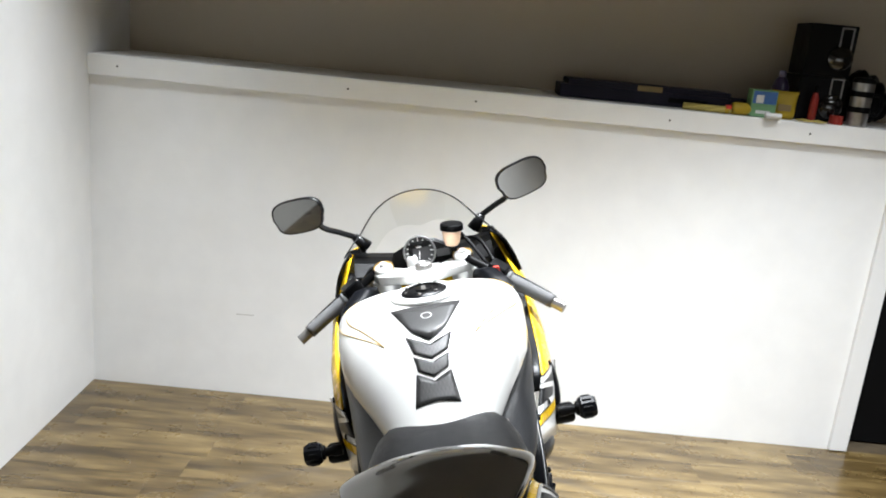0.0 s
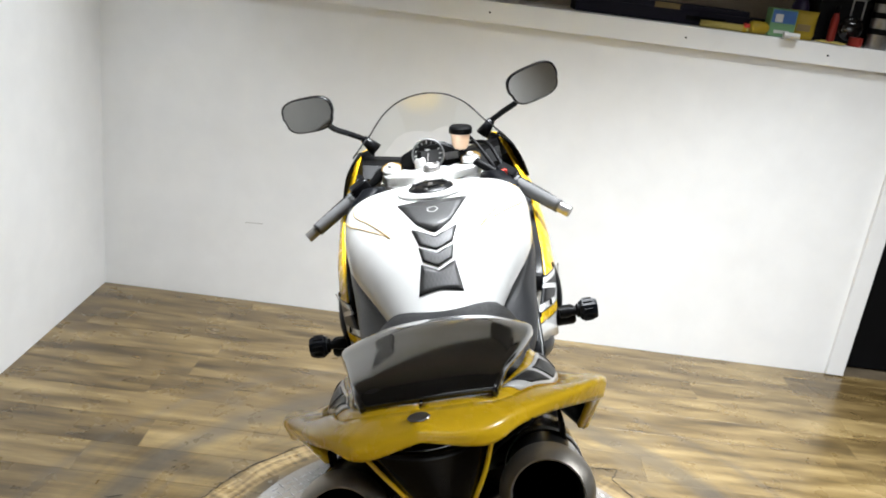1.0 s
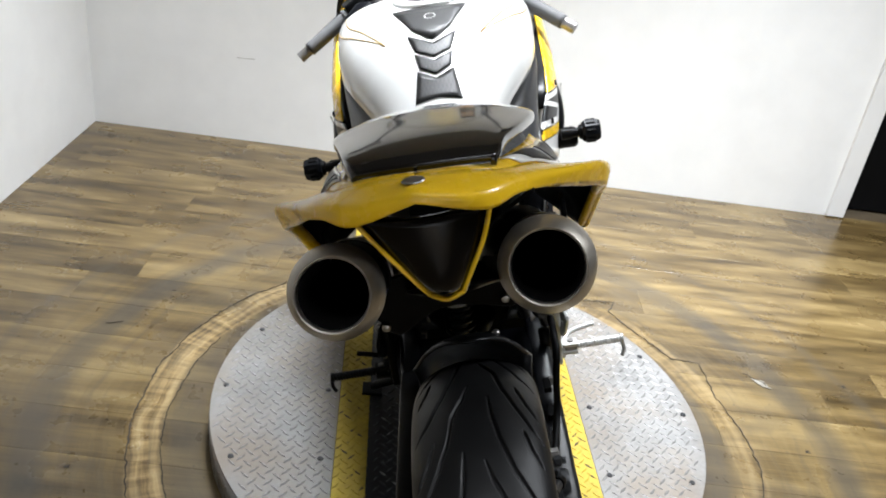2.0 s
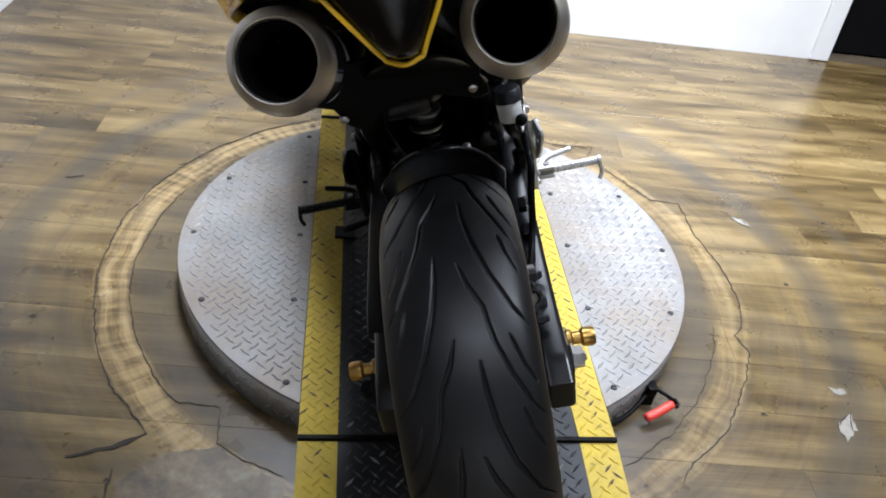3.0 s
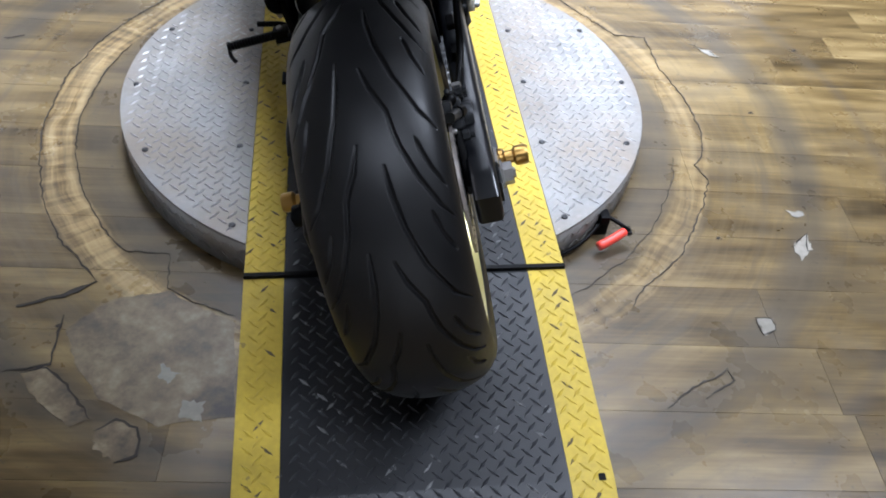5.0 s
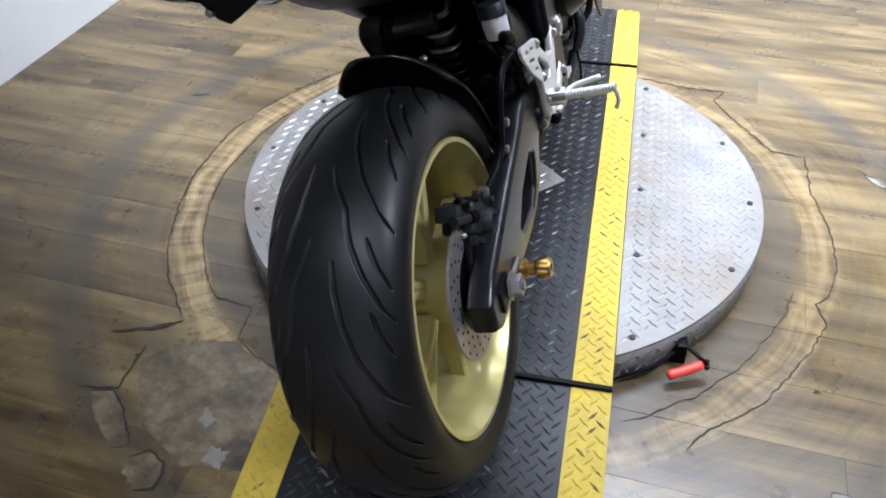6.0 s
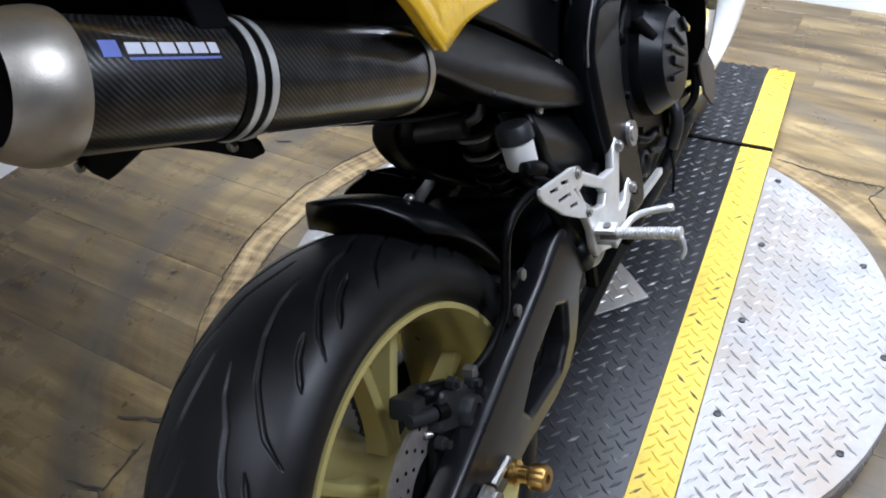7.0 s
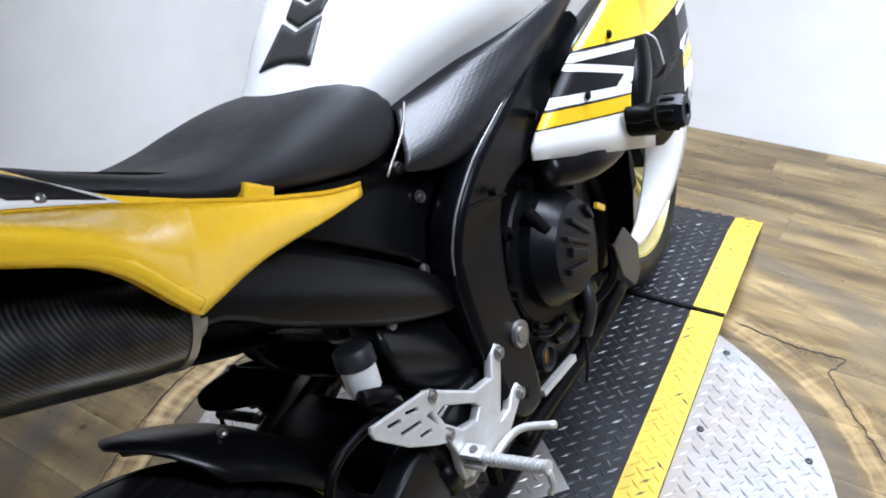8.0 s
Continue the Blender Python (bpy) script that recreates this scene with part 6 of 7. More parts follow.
for sx in (-1, 1):
    fk = part("fork", tube([(sx * 0.105, 1.215, 0.965), (sx * 0.105, 1.30, 0.70)], 0.0265, 24, 1), "brass", bike, "gold fork leg", auto=40)
    part("fork_tube", tube([(sx * 0.105, 1.30, 0.70), (sx * 0.105, 1.435, 0.29)], 0.024, 20, 1), "steel", fk, smooth=True)
    part("fork_cap", lathe([(0.0, 0.024), (0.008, 0.024), (0.009, 0.016), (0.020, 0.014), (0.0245, 0.010), (0.0245, 0.0), (0.0, 0.0)], "z", (sx * 0.105, 1.213, 0.953), 18, turn=pose(0, 0, 0, 12, 0, 0)), "bare_alloy", fk, "pale fork cap", auto=30)
    ym = 1.205 - sx * 0.02
    end = Vector((sx * 0.318 - 0.008, 1.112 - sx * 0.045, 0.838))
    root = Vector((sx * 0.115, ym, 0.958))
    clip = part("handlebar", tube([root, root.lerp(end, 0.3), end], 0.011, 14, 4), "matte_black", bike, "clip-on handlebar", smooth=True)
    d = (end - root).normalized()
    g0, g1 = root.lerp(end, 0.48), root.lerp(end, 0.965)
    part("grip", tube([g0, g0.lerp(g1, 0.06), g0.lerp(g1, 0.94), g1], 0.0172, 18, 2), "grip_rubber", clip, "grey rubber grip", smooth=True)
    part("grip_flange", tube([g0 - d * 0.004, g0 + d * 0.004], 0.021, 18, 1), "grip_rubber", clip, auto=40)
    part("bar_end", tube([g1 + d * 0.001, g1 + d * 0.034], 0.0135, 18, 1), "steel", clip, "bare metal bar end weight", auto=40)
    part("clamp", lathe([(0.0265, -0.022), (0.036, -0.022), (0.036, 0.018), (0.0265, 0.018)], "z", (sx * 0.105, 1.222, 0.905), 24, closed=True), "bare_alloy", clip, auto=40)
    sw = root.lerp(end, 0.36)
    part("switch_box", box(0.05, 0.042, 0.048, sw + Vector((0, 0.004, 0.004)), 0.009, 3, turn=d.to_track_quat("X", "Z").to_matrix().to_4x4()), "satin_black", clip, "black switch box", auto=40)
    lv = root.lerp(end, 0.33) + Vector((0, 0.048, 0.004))
    part("lever", tube([lv, lv + d * 0.05 + Vector((0, 0.004, 0.004)), lv + d * 0.165 + Vector((0, -0.016, 0.004))], 0.006, 10), "matte_black", clip, "black hand lever", smooth=True)
    if sx > 0:
        part("stop_switch", box(0.016, 0.010, 0.018, sw + Vector((-0.004, -0.020, 0.018)), 0.003), "red_grip", clip, "red stop switch")
        part("cable", tube([sw + Vector((-0.02, 0.02, 0.02)), (0.12, 1.23, 1.0), (0.10, 1.28, 1.0), (0.06, 1.30, 0.94)], 0.005, 8), "matte_black", clip, smooth=True)
        part("cable", tube([sw + Vector((0.0, 0.02, 0.02)), (0.155, 1.25, 0.985), (0.11, 1.31, 0.98)], 0.005, 8), "matte_black", clip, smooth=True)
    else:
        part("cable", tube([sw + Vector((0.02, 0.02, 0.01)), (-0.13, 1.25, 0.96), (-0.08, 1.30, 0.93)], 0.005, 8), "matte_black", clip, smooth=True)
fp = part("fluid_pot", lathe([(0.0, 0.0), (0.016, 0.0), (0.022, 0.010), (0.0255, 0.04), (0.0, 0.04)], "z", (0.082, 1.238, 0.985), 28, turn=pose(0, 0, 0, 0, 8, 0)), "amber_fluid", bike, "cloudy front brake fluid pot", auto=40)
part("cap", lathe([(0.0, 0.060), (0.027, 0.060), (0.0305, 0.056), (0.031, 0.042), (0.0, 0.040)], "z", (0.082, 1.238, 0.985), 18, turn=pose(0, 0, 0, 0, 8, 0)), "matte_black", fp, "black ribbed cap", auto=35)
part("pot_stem", tube([(0.082, 1.238, 0.987), (0.090, 1.235, 0.962), (0.12, 1.228, 0.93)], 0.008, 10), "matte_black", fp, smooth=True)

# dials
dash = part("dash", capped([[(hw * cx, y, zc + hh * cz) for cx, cz in ((-1, -0.6), (-0.9, -1), (0.9, -1), (1, -0.6), (0.85, 0.35), (0.45, 0.92), (0.15, 1.0), (-0.3, 0.95), (-0.85, 0.3))] for y, hw, zc, hh in ((1.262, 0.084, 0.966, 0.033), (1.272, 0.090, 0.968, 0.037), (1.33, 0.07, 0.960, 0.030))]), "matte_black", bike, "black dial housing", auto=40)
face = pose(-0.006, 1.2590, 0.975, 72, 0, 0) @ Matrix.Scale(1.06, 4)
dl = part("dial", lathe([(0.0, 0.0005), (0.036, 0.0005), (0.038, 0.004), (0.040, 0.004), (0.040, 0.0), (0.0, 0.0)], "z", (0, 0, 0), 40), "dial_face", dash, "round rev counter", auto=30)
part("bezel", lathe([(0.037, 0.003), (0.039, 0.006), (0.0415, 0.005), (0.042, 0.0), (0.037, 0.0)], "z", (0, 0, 0), 40, closed=True), "worn_edge", dl, "grey metal bezel", auto=30)
dl.matrix_local = face
for k in range(13):
    a = radians(225 - 22.5 * k)
    part("tick", box(0.008 if k % 2 == 0 else 0.005, 0.0022, 0.0008, (0.0315 * math.cos(a), 0.0315 * math.sin(a), 0.0012), turn=pose(0, 0, 0, 0, 0, math.degrees(a))), "dial_white", dl)
part("needle", box(0.0018, 0.022, 0.001, (-0.001, -0.008, 0.002), turn=pose(0, 0, 0, 0, 0, -8)), "dial_white", dl)
part("dial_numerals", box(0.012, 0.003, 0.0008, (0, 0.012, 0.0012)), "dial_white", dl)
part("display", box(0.036, 0.020, 0.002, (0.056, 1.2605, 0.964), 0.001, turn=pose(0, 0, 0, 80, 0, 0)), "grip_rubber", dash, "grey digital display")

# front fairing: bands of paint on one curved side panel
def fairing_x(y, z):
    front = np.interp(y, (1.04, 1.12, 1.2, 1.28, 1.35, 1.42, 1.5), (0.278, 0.278, 0.274, 0.264, 0.240, 0.19, 0.06))
    rear = np.interp(y - 2.4 * max(0, z - 0.75), (0.70, 0.75, 0.80, 0.86, 0.92, 0.98, 1.04), (0.184, 0.194, 0.211, 0.235, 0.255, 0.269, 0.276))
    taper = min(front, rear)
    belly = np.interp(z, (0.45, 0.55, 0.66, 0.78, 0.9, 1.0), (0.92, 0.98, 1.0, 0.99, 0.97, 0.92))
    return float(taper * belly)


# height of each paint line at y = 0.85, its fall forward, colour below it
BANDS = [(1.02, 0.2, 0), (0.90, 0.2, 0), (0.82, 0.25, 0), (0.753, 0.25, 2), (0.748, 0.25, 1), (0.7352, 0.25, 2), (0.7345, 0.47, 1), (0.7225, 0.47, 3), (0.689, 0.31, 1), (0.674, 0.30, 2), (0.670, 0.29, 0), (0.648, 0.30, 2), (0.645, 0.30, 1), (0.620, 0.35, 1), (0.592, 0.42, 1)]
BACK = [(1.00, 1.36), (0.935, 1.32), (0.88, 1.235), (0.82, 1.09), (0.785, 0.972), (0.768, 0.918), (0.758, 0.872), (0.74, 0.842), (0.70, 0.795), (0.66, 0.745), (0.60, 0.735)]


def back_edge(z):
    return float(np.interp(z, [b[0] for b in BACK[::-1]], [b[1] for b in BACK[::-1]]))


def fairing(sx):
    cols = 20
    rows2 = []
    for zr, fall, _ in BANDS:
        lo_, hi_ = 0.68, 1.41
        for _k in range(30):
            y0 = (lo_ + hi_) / 2
            if y0 < back_edge(zr - fall * (min(y0, 1.06) - 0.85)):
                lo_ = y0
            else:
                hi_ = y0
        row = []
        for k in range(cols + 1):
            y = y0 + (1.42 - y0) * k / cols
            z = zr - fall * (min(y, 1.06) - 0.85)
            row.append((sx * fairing_x(y, z), y, z))
        rows2.append(row)
    bm = sheet(rows2 if sx < 0 else [r[::-1] for r in rows2])
    me = bpy.data.meshes.new("side_fairing")
    bm.to_mesh(me)
    bm.free()
    for k in ("yellow_paint", "white_paint", "strobe_black", "matte_black", "matte_black", "matte_black"):
        me.materials.append(M[k])
    for i, p in enumerate(me.polygons):
        row, col = divmod(i, cols)
        if sx > 0:
            col = cols - 1 - col
        code = BANDS[row][2]
        if code == 3:
            code = 1 if col in (4, 9) else 2
        if row >= 3 and 1.0 < p.center.y < 1.2:
            code = 3
        p.material_index = code
    thick(part("side_fairing", me, None, bike, "yellow side fairing with black and white blocks", smooth=True), 0.005).modifiers[0].material_offset = 3
    for y, z in ((0.93, 0.745), (0.86, 0.681), (0.985, 0.64)):
        part("fairing_bolt", lathe([(0.0, 0.005), (0.006, 0.004), (0.007, 0.0), (0.0, 0.0)], "x", (sx * (fairing_x(y, z) + 0.001), y, z), 10, turn=pose(0, 0, 0, 0, 0, 0 if sx > 0 else 180)), "matte_black", bike)
    # inner black liner between fairing and tank
    li = [[(sx * (fairing_x(y, ez) - dx), y, ez - dz) for dx, dz in ((0.003, 0.003), (0.030, 0.006), (0.060, 0.030), (0.085, 0.10))]
          for y, ez in ((0.845, 0.722), (0.878, 0.758), (0.978, 0.785), (1.095, 0.82), (1.24, 0.88), (1.325, 0.935))]
    ob = part("inner_liner", sheet(dense(li, 4, 4)), "satin_black", bike, "dark inner fairing liner", smooth=True)
    thick(ob, 0.004, 0.0)
    # frame slider knob on its stay
    kn = part("frame_slider", lathe([(0.0, 0.0), (0.013, 0.0), (0.014, 0.02), (0.011, 0.028), (0.011, 0.040), (0.017, 0.043), (0.018, 0.050), (0.0, 0.050)], "x", (0, 0, 0), 16), "matte_black", bike, "black plastic frame slider knob", auto=30)
    part("knob", lathe([(0.0, 0.048), (0.022, 0.049), (0.027, 0.055), (0.0275, 0.082), (0.023, 0.091), (0.012, 0.092), (0.011, 0.088), (0.0, 0.088)], "x", (0, 0, 0), 8), "frame_black", kn, auto=30)
    for k in range(8):
        g = 2 * math.pi * (k + 0.5) / 8
        part("knob_ridge", box(0.022, 0.005, 0.004, (0.069, 0.0262 * math.cos(g), 0.0262 * math.sin(g)), 0.0012, 1, turn=pose(0, 0, 0, math.degrees(g) - 90, 0, 0)), "matte_black", kn)
    kn.matrix_local = Matrix.Translation((sx * 0.262, 0.925, 0.618)) @ (pose(0, 0, 0) if sx > 0 else pose(0, 0, 0, 0, 0, 180))
    # rounded black duct in the side vent
    rows3 = []
    for k in range(13):
        u = k / 12
        wide = 0.042 * math.sin(math.pi * min(1, 0.16 + 0.70 * u)) ** 0.8
        cy, cz = 1.028 - 0.055 * u, 0.722 - 0.135 * u
        rows3.append([(sx * (0.258 + 0.024 * math.sin(math.pi * (0.15 + 0.7 * u)) * math.cos(g)), cy + wide * math.sin(g), cz + 0.006 * math.sin(g)) for g in [2 * math.pi * q / 18 for q in range(18)]])
    part("vent_duct", capped(rows3), "satin_black", bike, "rounded black duct in the fairing vent", auto=50)
    part("vent_edge", tube([(sx * 0.282, 1.012, 0.715), (sx * 0.284, 1.045, 0.690), (sx * 0.284, 1.060, 0.645)], 0.0016, 6), "white_paint", bike, smooth=True)
    part("slider_clamp", lathe([(0.0, 0.0), (0.022, 0.0), (0.025, 0.006), (0.025, 0.05), (0.020, 0.058), (0.0, 0.058)], "x", (sx * 0.245, 0.955, 0.596), 20, turn=pose(0, 0, 0, 0, 0, 0 if sx > 0 else 180)), "matte_black", bike, auto=35)
    # mirror
    c = Vector((sx * 0.308, 1.292, 1.120)) if sx < 0 else Vector((0.297, 1.290, 1.118))
    tilt = pose(0, 0, 0, 0, -4 if sx < 0 else -14, 0)
    shape = [(0.068 * math.copysign(abs(math.cos(a)) ** 0.62, math.cos(a)), 0.0455 * math.copysign(abs(math.sin(a)) ** 0.62, math.sin(a))) for a in [2 * math.pi * k / 48 for k in range(48)]]
    shape = [(x * (1.0 - 0.06 * (1 if z < 0 else -0.3)), z) for x, z in shape]
    base = Matrix.Translation(c) @ tilt @ pose(0, 0, 0, 0, 0, 9 * sx)
    rowsm = [[base @ Vector((x * f, d_, z * f)) for x, z in shape] for f, d_ in ((0.97, 0.001), (1.0, -0.003), (1.03, 0.0), (1.03, 0.012), (0.9, 0.028), (0.6, 0.040), (0.25, 0.046))]
    mr = part("mirror", capped(rowsm), "satin_black", bike, "black rear-view mirror", auto=50)
    gm = bmesh.new()
    gm.faces.new([gm.verts.new(base @ Vector((x * 0.955, -0.0015, z * 0.945))) for x, z in (shape if sx > 0 else shape)])
    part("mirror_glass", gm, "mirror_glass", mr, "mirror glass")
    s0, s1 = Vector((sx * 0.180, 1.362, 1.022)), Vector((sx * 0.252, 1.318, 1.072))
    part("mirror_stalk", tube([s0, s0.lerp(s1, 0.5), s1, c + Vector((-sx * 0.03, 0.03, -0.01))], 0.0085, 10, 4, flat=0.8), "satin_black", mr, smooth=True)
    part("mirror_foot", tube([(sx * 0.150, 1.365, 0.985), s0], 0.020, 12, 1, r_end=0.011), "satin_black", mr, smooth=True)


fairing(1)
fairing(-1)
# nose that joins the sides ahead
rows_ = []
for y, hw, z0, z1 in ((1.40, 0.165, 0.70, 0.90), (1.48, 0.14, 0.68, 0.875), (1.56, 0.10, 0.66, 0.84), (1.62, 0.05, 0.66, 0.79)):
    rows_.append([(hw * math.sin(a), y, (z0 + z1) / 2 + (z1 - z0) / 2 * math.cos(a)) for a in [2 * math.pi * k / 24 for k in range(24)]])
part("nose_fairing", capped(rows_), "yellow_paint", bike, "yellow nose fairing", smooth=True)
for sx in (-1, 1):
    li = [[(sx * x, y, z) for x, y, z in r] for r in (((0.185, 1.255, 1.000), (0.20, 1.36, 0.985), (0.165, 1.44, 0.965)), ((0.220, 1.262, 0.968), (0.226, 1.33, 0.945), (0.17, 1.45, 0.92)), ((0.240, 1.258, 0.93), (0.232, 1.33, 0.90), (0.16, 1.46, 0.86)), ((0.252, 1.235, 0.885), (0.236, 1.33, 0.86), (0.16, 1.46, 0.82)))]
    thick(part("fairing_shoulder", sheet(dense(li, 3, 3)), "matte_black", bike, "black inner fairing shoulder", smooth=True), 0.004)
# windscreen
rows_ = []
SIDE = [(-0.204, 1.245, 0.998), (-0.176, 1.295, 1.022), (-0.158, 1.330, 1.034), (-0.138, 1.352, 1.056), (-0.112, 1.374, 1.080), (-0.075, 1.392, 1.101), (-0.036, 1.400, 1.112)]
ARCH = SIDE + [(0.0, 1.402, 1.115)] + [(-x, y, z) for x, y, z in SIDE[::-1]]
for u in (0, 0.33, 0.66, 1.0):
    rows_.append([(x * (1 - 0.12 * u), y + u * (0.16 if abs(x) < 0.12 else 0.15) + 0.03 * u * (1 - abs(x) / 0.205), z - u * (0.075 + 0.075 * (1 - abs(x) / 0.205)) - 0.0 * u) for x, y, z in ARCH])
ws = part("windscreen", sheet(dense(rows_, 3, 3)), "screen_clear", bike, "clear bubble windscreen", smooth=True)
ws.visible_shadow = False
part("screen_edge", tube(ARCH, 0.0022, 6, 3), "engine_grey", bike, "grey windscreen edge", smooth=True)
rows_ = [[(x, y, z + 0.22 * abs(x) ** 1.2) for x in (-0.19, -0.14, -0.07, 0, 0.07, 0.14, 0.19)] for y, z in ((1.275, 0.90), (1.31, 0.93), (1.36, 0.935), (1.42, 0.93))]
thick(part("cockpit_shelf", sheet(rows_), "matte_black", bike, "black inner cockpit panel"), 0.005)

# front wheel, fender and brakes
FA = Vector((0, 1.435, 0.300))
fw = part("front_wheel", lathe([(r, a) for r, a in rim_profile(0.058, 0.224)], "x", FA, 96, closed=True), "gold_wheel", bike, "gold painted front wheel", auto=50)
FT = [(-0.052, 0.222), (-0.060, 0.235), (-0.061, 0.252), (-0.052, 0.276), (-0.034, 0.292), (0, 0.300), (0.034, 0.292), (0.052, 0.276), (0.061, 0.252), (0.060, 0.235), (0.052, 0.222)]
part("tyre", wheel_tyre(FT, FA, [[(0.0, 0.006), (0.06, 0.022), (0.12, 0.045)], [(0.09, -0.006), (0.15, -0.022), (0.21, -0.045)]], 0.235, around=300), "rubber", fw, "black front tyre", smooth=True)
fs_mesh = spoke(0.035, 0.200, 0.020, 0.018, 0.026, 0.0)
for k in range(5):
    o = part("spoke", fs_mesh, "gold_wheel", fw, auto=45)
    o.matrix_local = Matrix.Translation(FA) @ pose(0, 0, 0, 72 * k, 0, 0)
for sx in (-1, 1):
    part("brake_disc", lathe([(0.10, sx * 0.066), (0.155, sx * 0.066), (0.155, sx * 0.071), (0.10, sx * 0.071)], "x", FA, 64, closed=True), "disc_steel", fw, auto=40)
    part("front_caliper", box(0.045, 0.06, 0.11, (sx * 0.090, 1.345, 0.385), 0.010, 2, turn=pose(0, 0, 0, 25, 0, 0)), "engine_grey", bike, auto=40)
rows_ = []
for k in range(13):
    a = radians(150 - 115 * k / 12)
    rows_.append([((0.075 + 0.015 * abs(v_)) * v_, FA.y + (0.325 - 0.028 * v_ * v_ - (0.05 if abs(v_) > 0.99 else 0)) * math.cos(a), FA.z + (0.325 - 0.028 * v_ * v_ - (0.05 if abs(v_) > 0.99 else 0)) * math.sin(a)) for v_ in (-1, -0.8, -0.4, 0, 0.4, 0.8, 1)])
thick(part("front_fender", sheet(dense(rows_, 2, 2)), "white_paint", bike, "white front mudguard", smooth=True), 0.004)
# narrow white lower cowl ahead of the engine
for sx in (1, -1):
    li = [[(sx * x, y, z) for x, y, z in r] for r in (((0.242, 1.04, 0.600), (0.256, 1.12, 0.612), (0.245, 1.22, 0.62)), ((0.215, 1.095, 0.51), (0.240, 1.16, 0.51), (0.242, 1.25, 0.52)), ((0.195, 1.105, 0.43), (0.224, 1.16, 0.42), (0.230, 1.24, 0.42)), ((0.180, 1.06, 0.355), (0.204, 1.11, 0.345), (0.210, 1.18, 0.35)), ((0.168, 1.00, 0.318), (0.182, 1.04, 0.31), (0.186, 1.08, 0.31)))]
    thick(part("lower_cowl", sheet(dense(li, 3, 3)), "white_paint", bike, "white lower cowl strip", smooth=True), 0.004)
    part("air_duct", tube([(sx * 0.17, 0.78, 0.60), (sx * 0.205, 0.88, 0.575), (sx * 0.20, 1.0, 0.56), (sx * 0.15, 1.10, 0.56)], 0.034, 14), "satin_black", bike, "black air duct", smooth=True)

# ---- things on the ledge ----
TOP = 1.2975


M["box_navy"] = surface("box_navy", (0.008, 0.006, 0.016), 0.5, vary=0.3, scale=12, spec=0.2)
M["box_gold"] = surface("box_gold", (0.22, 0.15, 0.05), 0.5, vary=0.2, scale=20)
M["pack_yellow"] = surface("pack_yellow", (0.45, 0.36, 0.10), 0.55, vary=0.1, scale=20, spec=0.2)
M["pack_blue"] = surface("pack_blue", (0.07, 0.15, 0.36), 0.5, vary=0.2, scale=25, spec=0.2)
M["pack_green"] = surface("pack_green", (0.17, 0.32, 0.16), 0.5, vary=0.2, scale=25, spec=0.2)
M["pack_orange"] = surface("pack_orange", (0.36, 0.25, 0.02), 0.45, vary=0.2, scale=25, spec=0.2)
M["bottle_purple"] = surface("bottle_purple", (0.03, 0.02, 0.07), 0.3, vary=0.1)


M["dark_red"] = surface("dark_red", (0.24, 0.022, 0.014), 0.45, vary=0.15, scale=30, spec=0.3)
M["cap_lilac"] = surface("cap_lilac", (0.22, 0.20, 0.30), 0.4, vary=0.1)


def ledge(name, u, v, turn, label, category):
    return thing(name, ROOM @ pose(u, v, TOP, 0, 0, turn), label, category)



flat = ledge("flat_box", 2.235, 0.20, 1, "long flat dark blue packing box lying on the ledge", "box")
part("body", box(0.80, 0.16, 0.052, (0.02, 0, 0.0265), 0.004), "box_navy", flat)
part("lid", box(0.66, 0.164, 0.022, (-0.02, 0, 0.0635), 0.004), "box_navy", flat)
part("label", box(0.10, 0.0015, 0.022, (-0.02, -0.0832, 0.062)), "box_gold", flat, "dull gold printed patch")
part("label", box(0.16, 0.0015, 0.018, (0.14, -0.0812, 0.026)), "matte_black", flat)

roll = ledge("paper_roll", 2.44, 0.04, -4, "rolled yellow paper tube lying on the ledge", "tube")
part("sheet", lathe([(0.011, -0.10), (0.0135, -0.10), (0.0135, 0.10), (0.011, 0.10)], "x", (0, 0, 0.0145), 20, closed=True), "pack_yellow", roll, smooth=True)
part("band", lathe([(0.0134, 0.06), (0.0145, 0.06), (0.0145, 0.075), (0.0134, 0.075)], "x", (0, 0, 0.0145), 20, closed=True), "pack_orange", roll)

spray = ledge("yellow_bottle", 2.545, 0.03, 0, "small yellow bottle lying on its side with a red cap", "bottle")
part("body", lathe([(0.0, 0.0), (0.022, 0.002), (0.024, 0.01), (0.024, 0.06), (0.010, 0.075), (0.0, 0.076)], "x", (-0.02, 0, 0.025), 20), "pack_orange", spray, smooth=True)
part("cap", lathe([(0.0, 0.0), (0.010, 0.0), (0.010, 0.02), (0.0, 0.02)], "x", (-0.042, 0, 0.025), 14), "red_grip", spray, smooth=True)

pk = ledge("wipes_pack", 2.645, 0.05, 5, "blue and green printed packet standing on the ledge", "packet")
part("body", box(0.105, 0.05, 0.105, (0, 0, 0.053), 0.008, 3), "pack_green", pk, auto=40)
part("print", box(0.095, 0.0015, 0.048, (0, -0.0255, 0.076)), "pack_blue", pk, "blue printed field")
part("print", box(0.03, 0.0015, 0.03, (-0.02, -0.0265, 0.07)), "white_plastic", pk, "white printed field")
part("print", box(0.06, 0.0015, 0.012, (0.0, -0.0255, 0.02)), "white_plastic", pk)

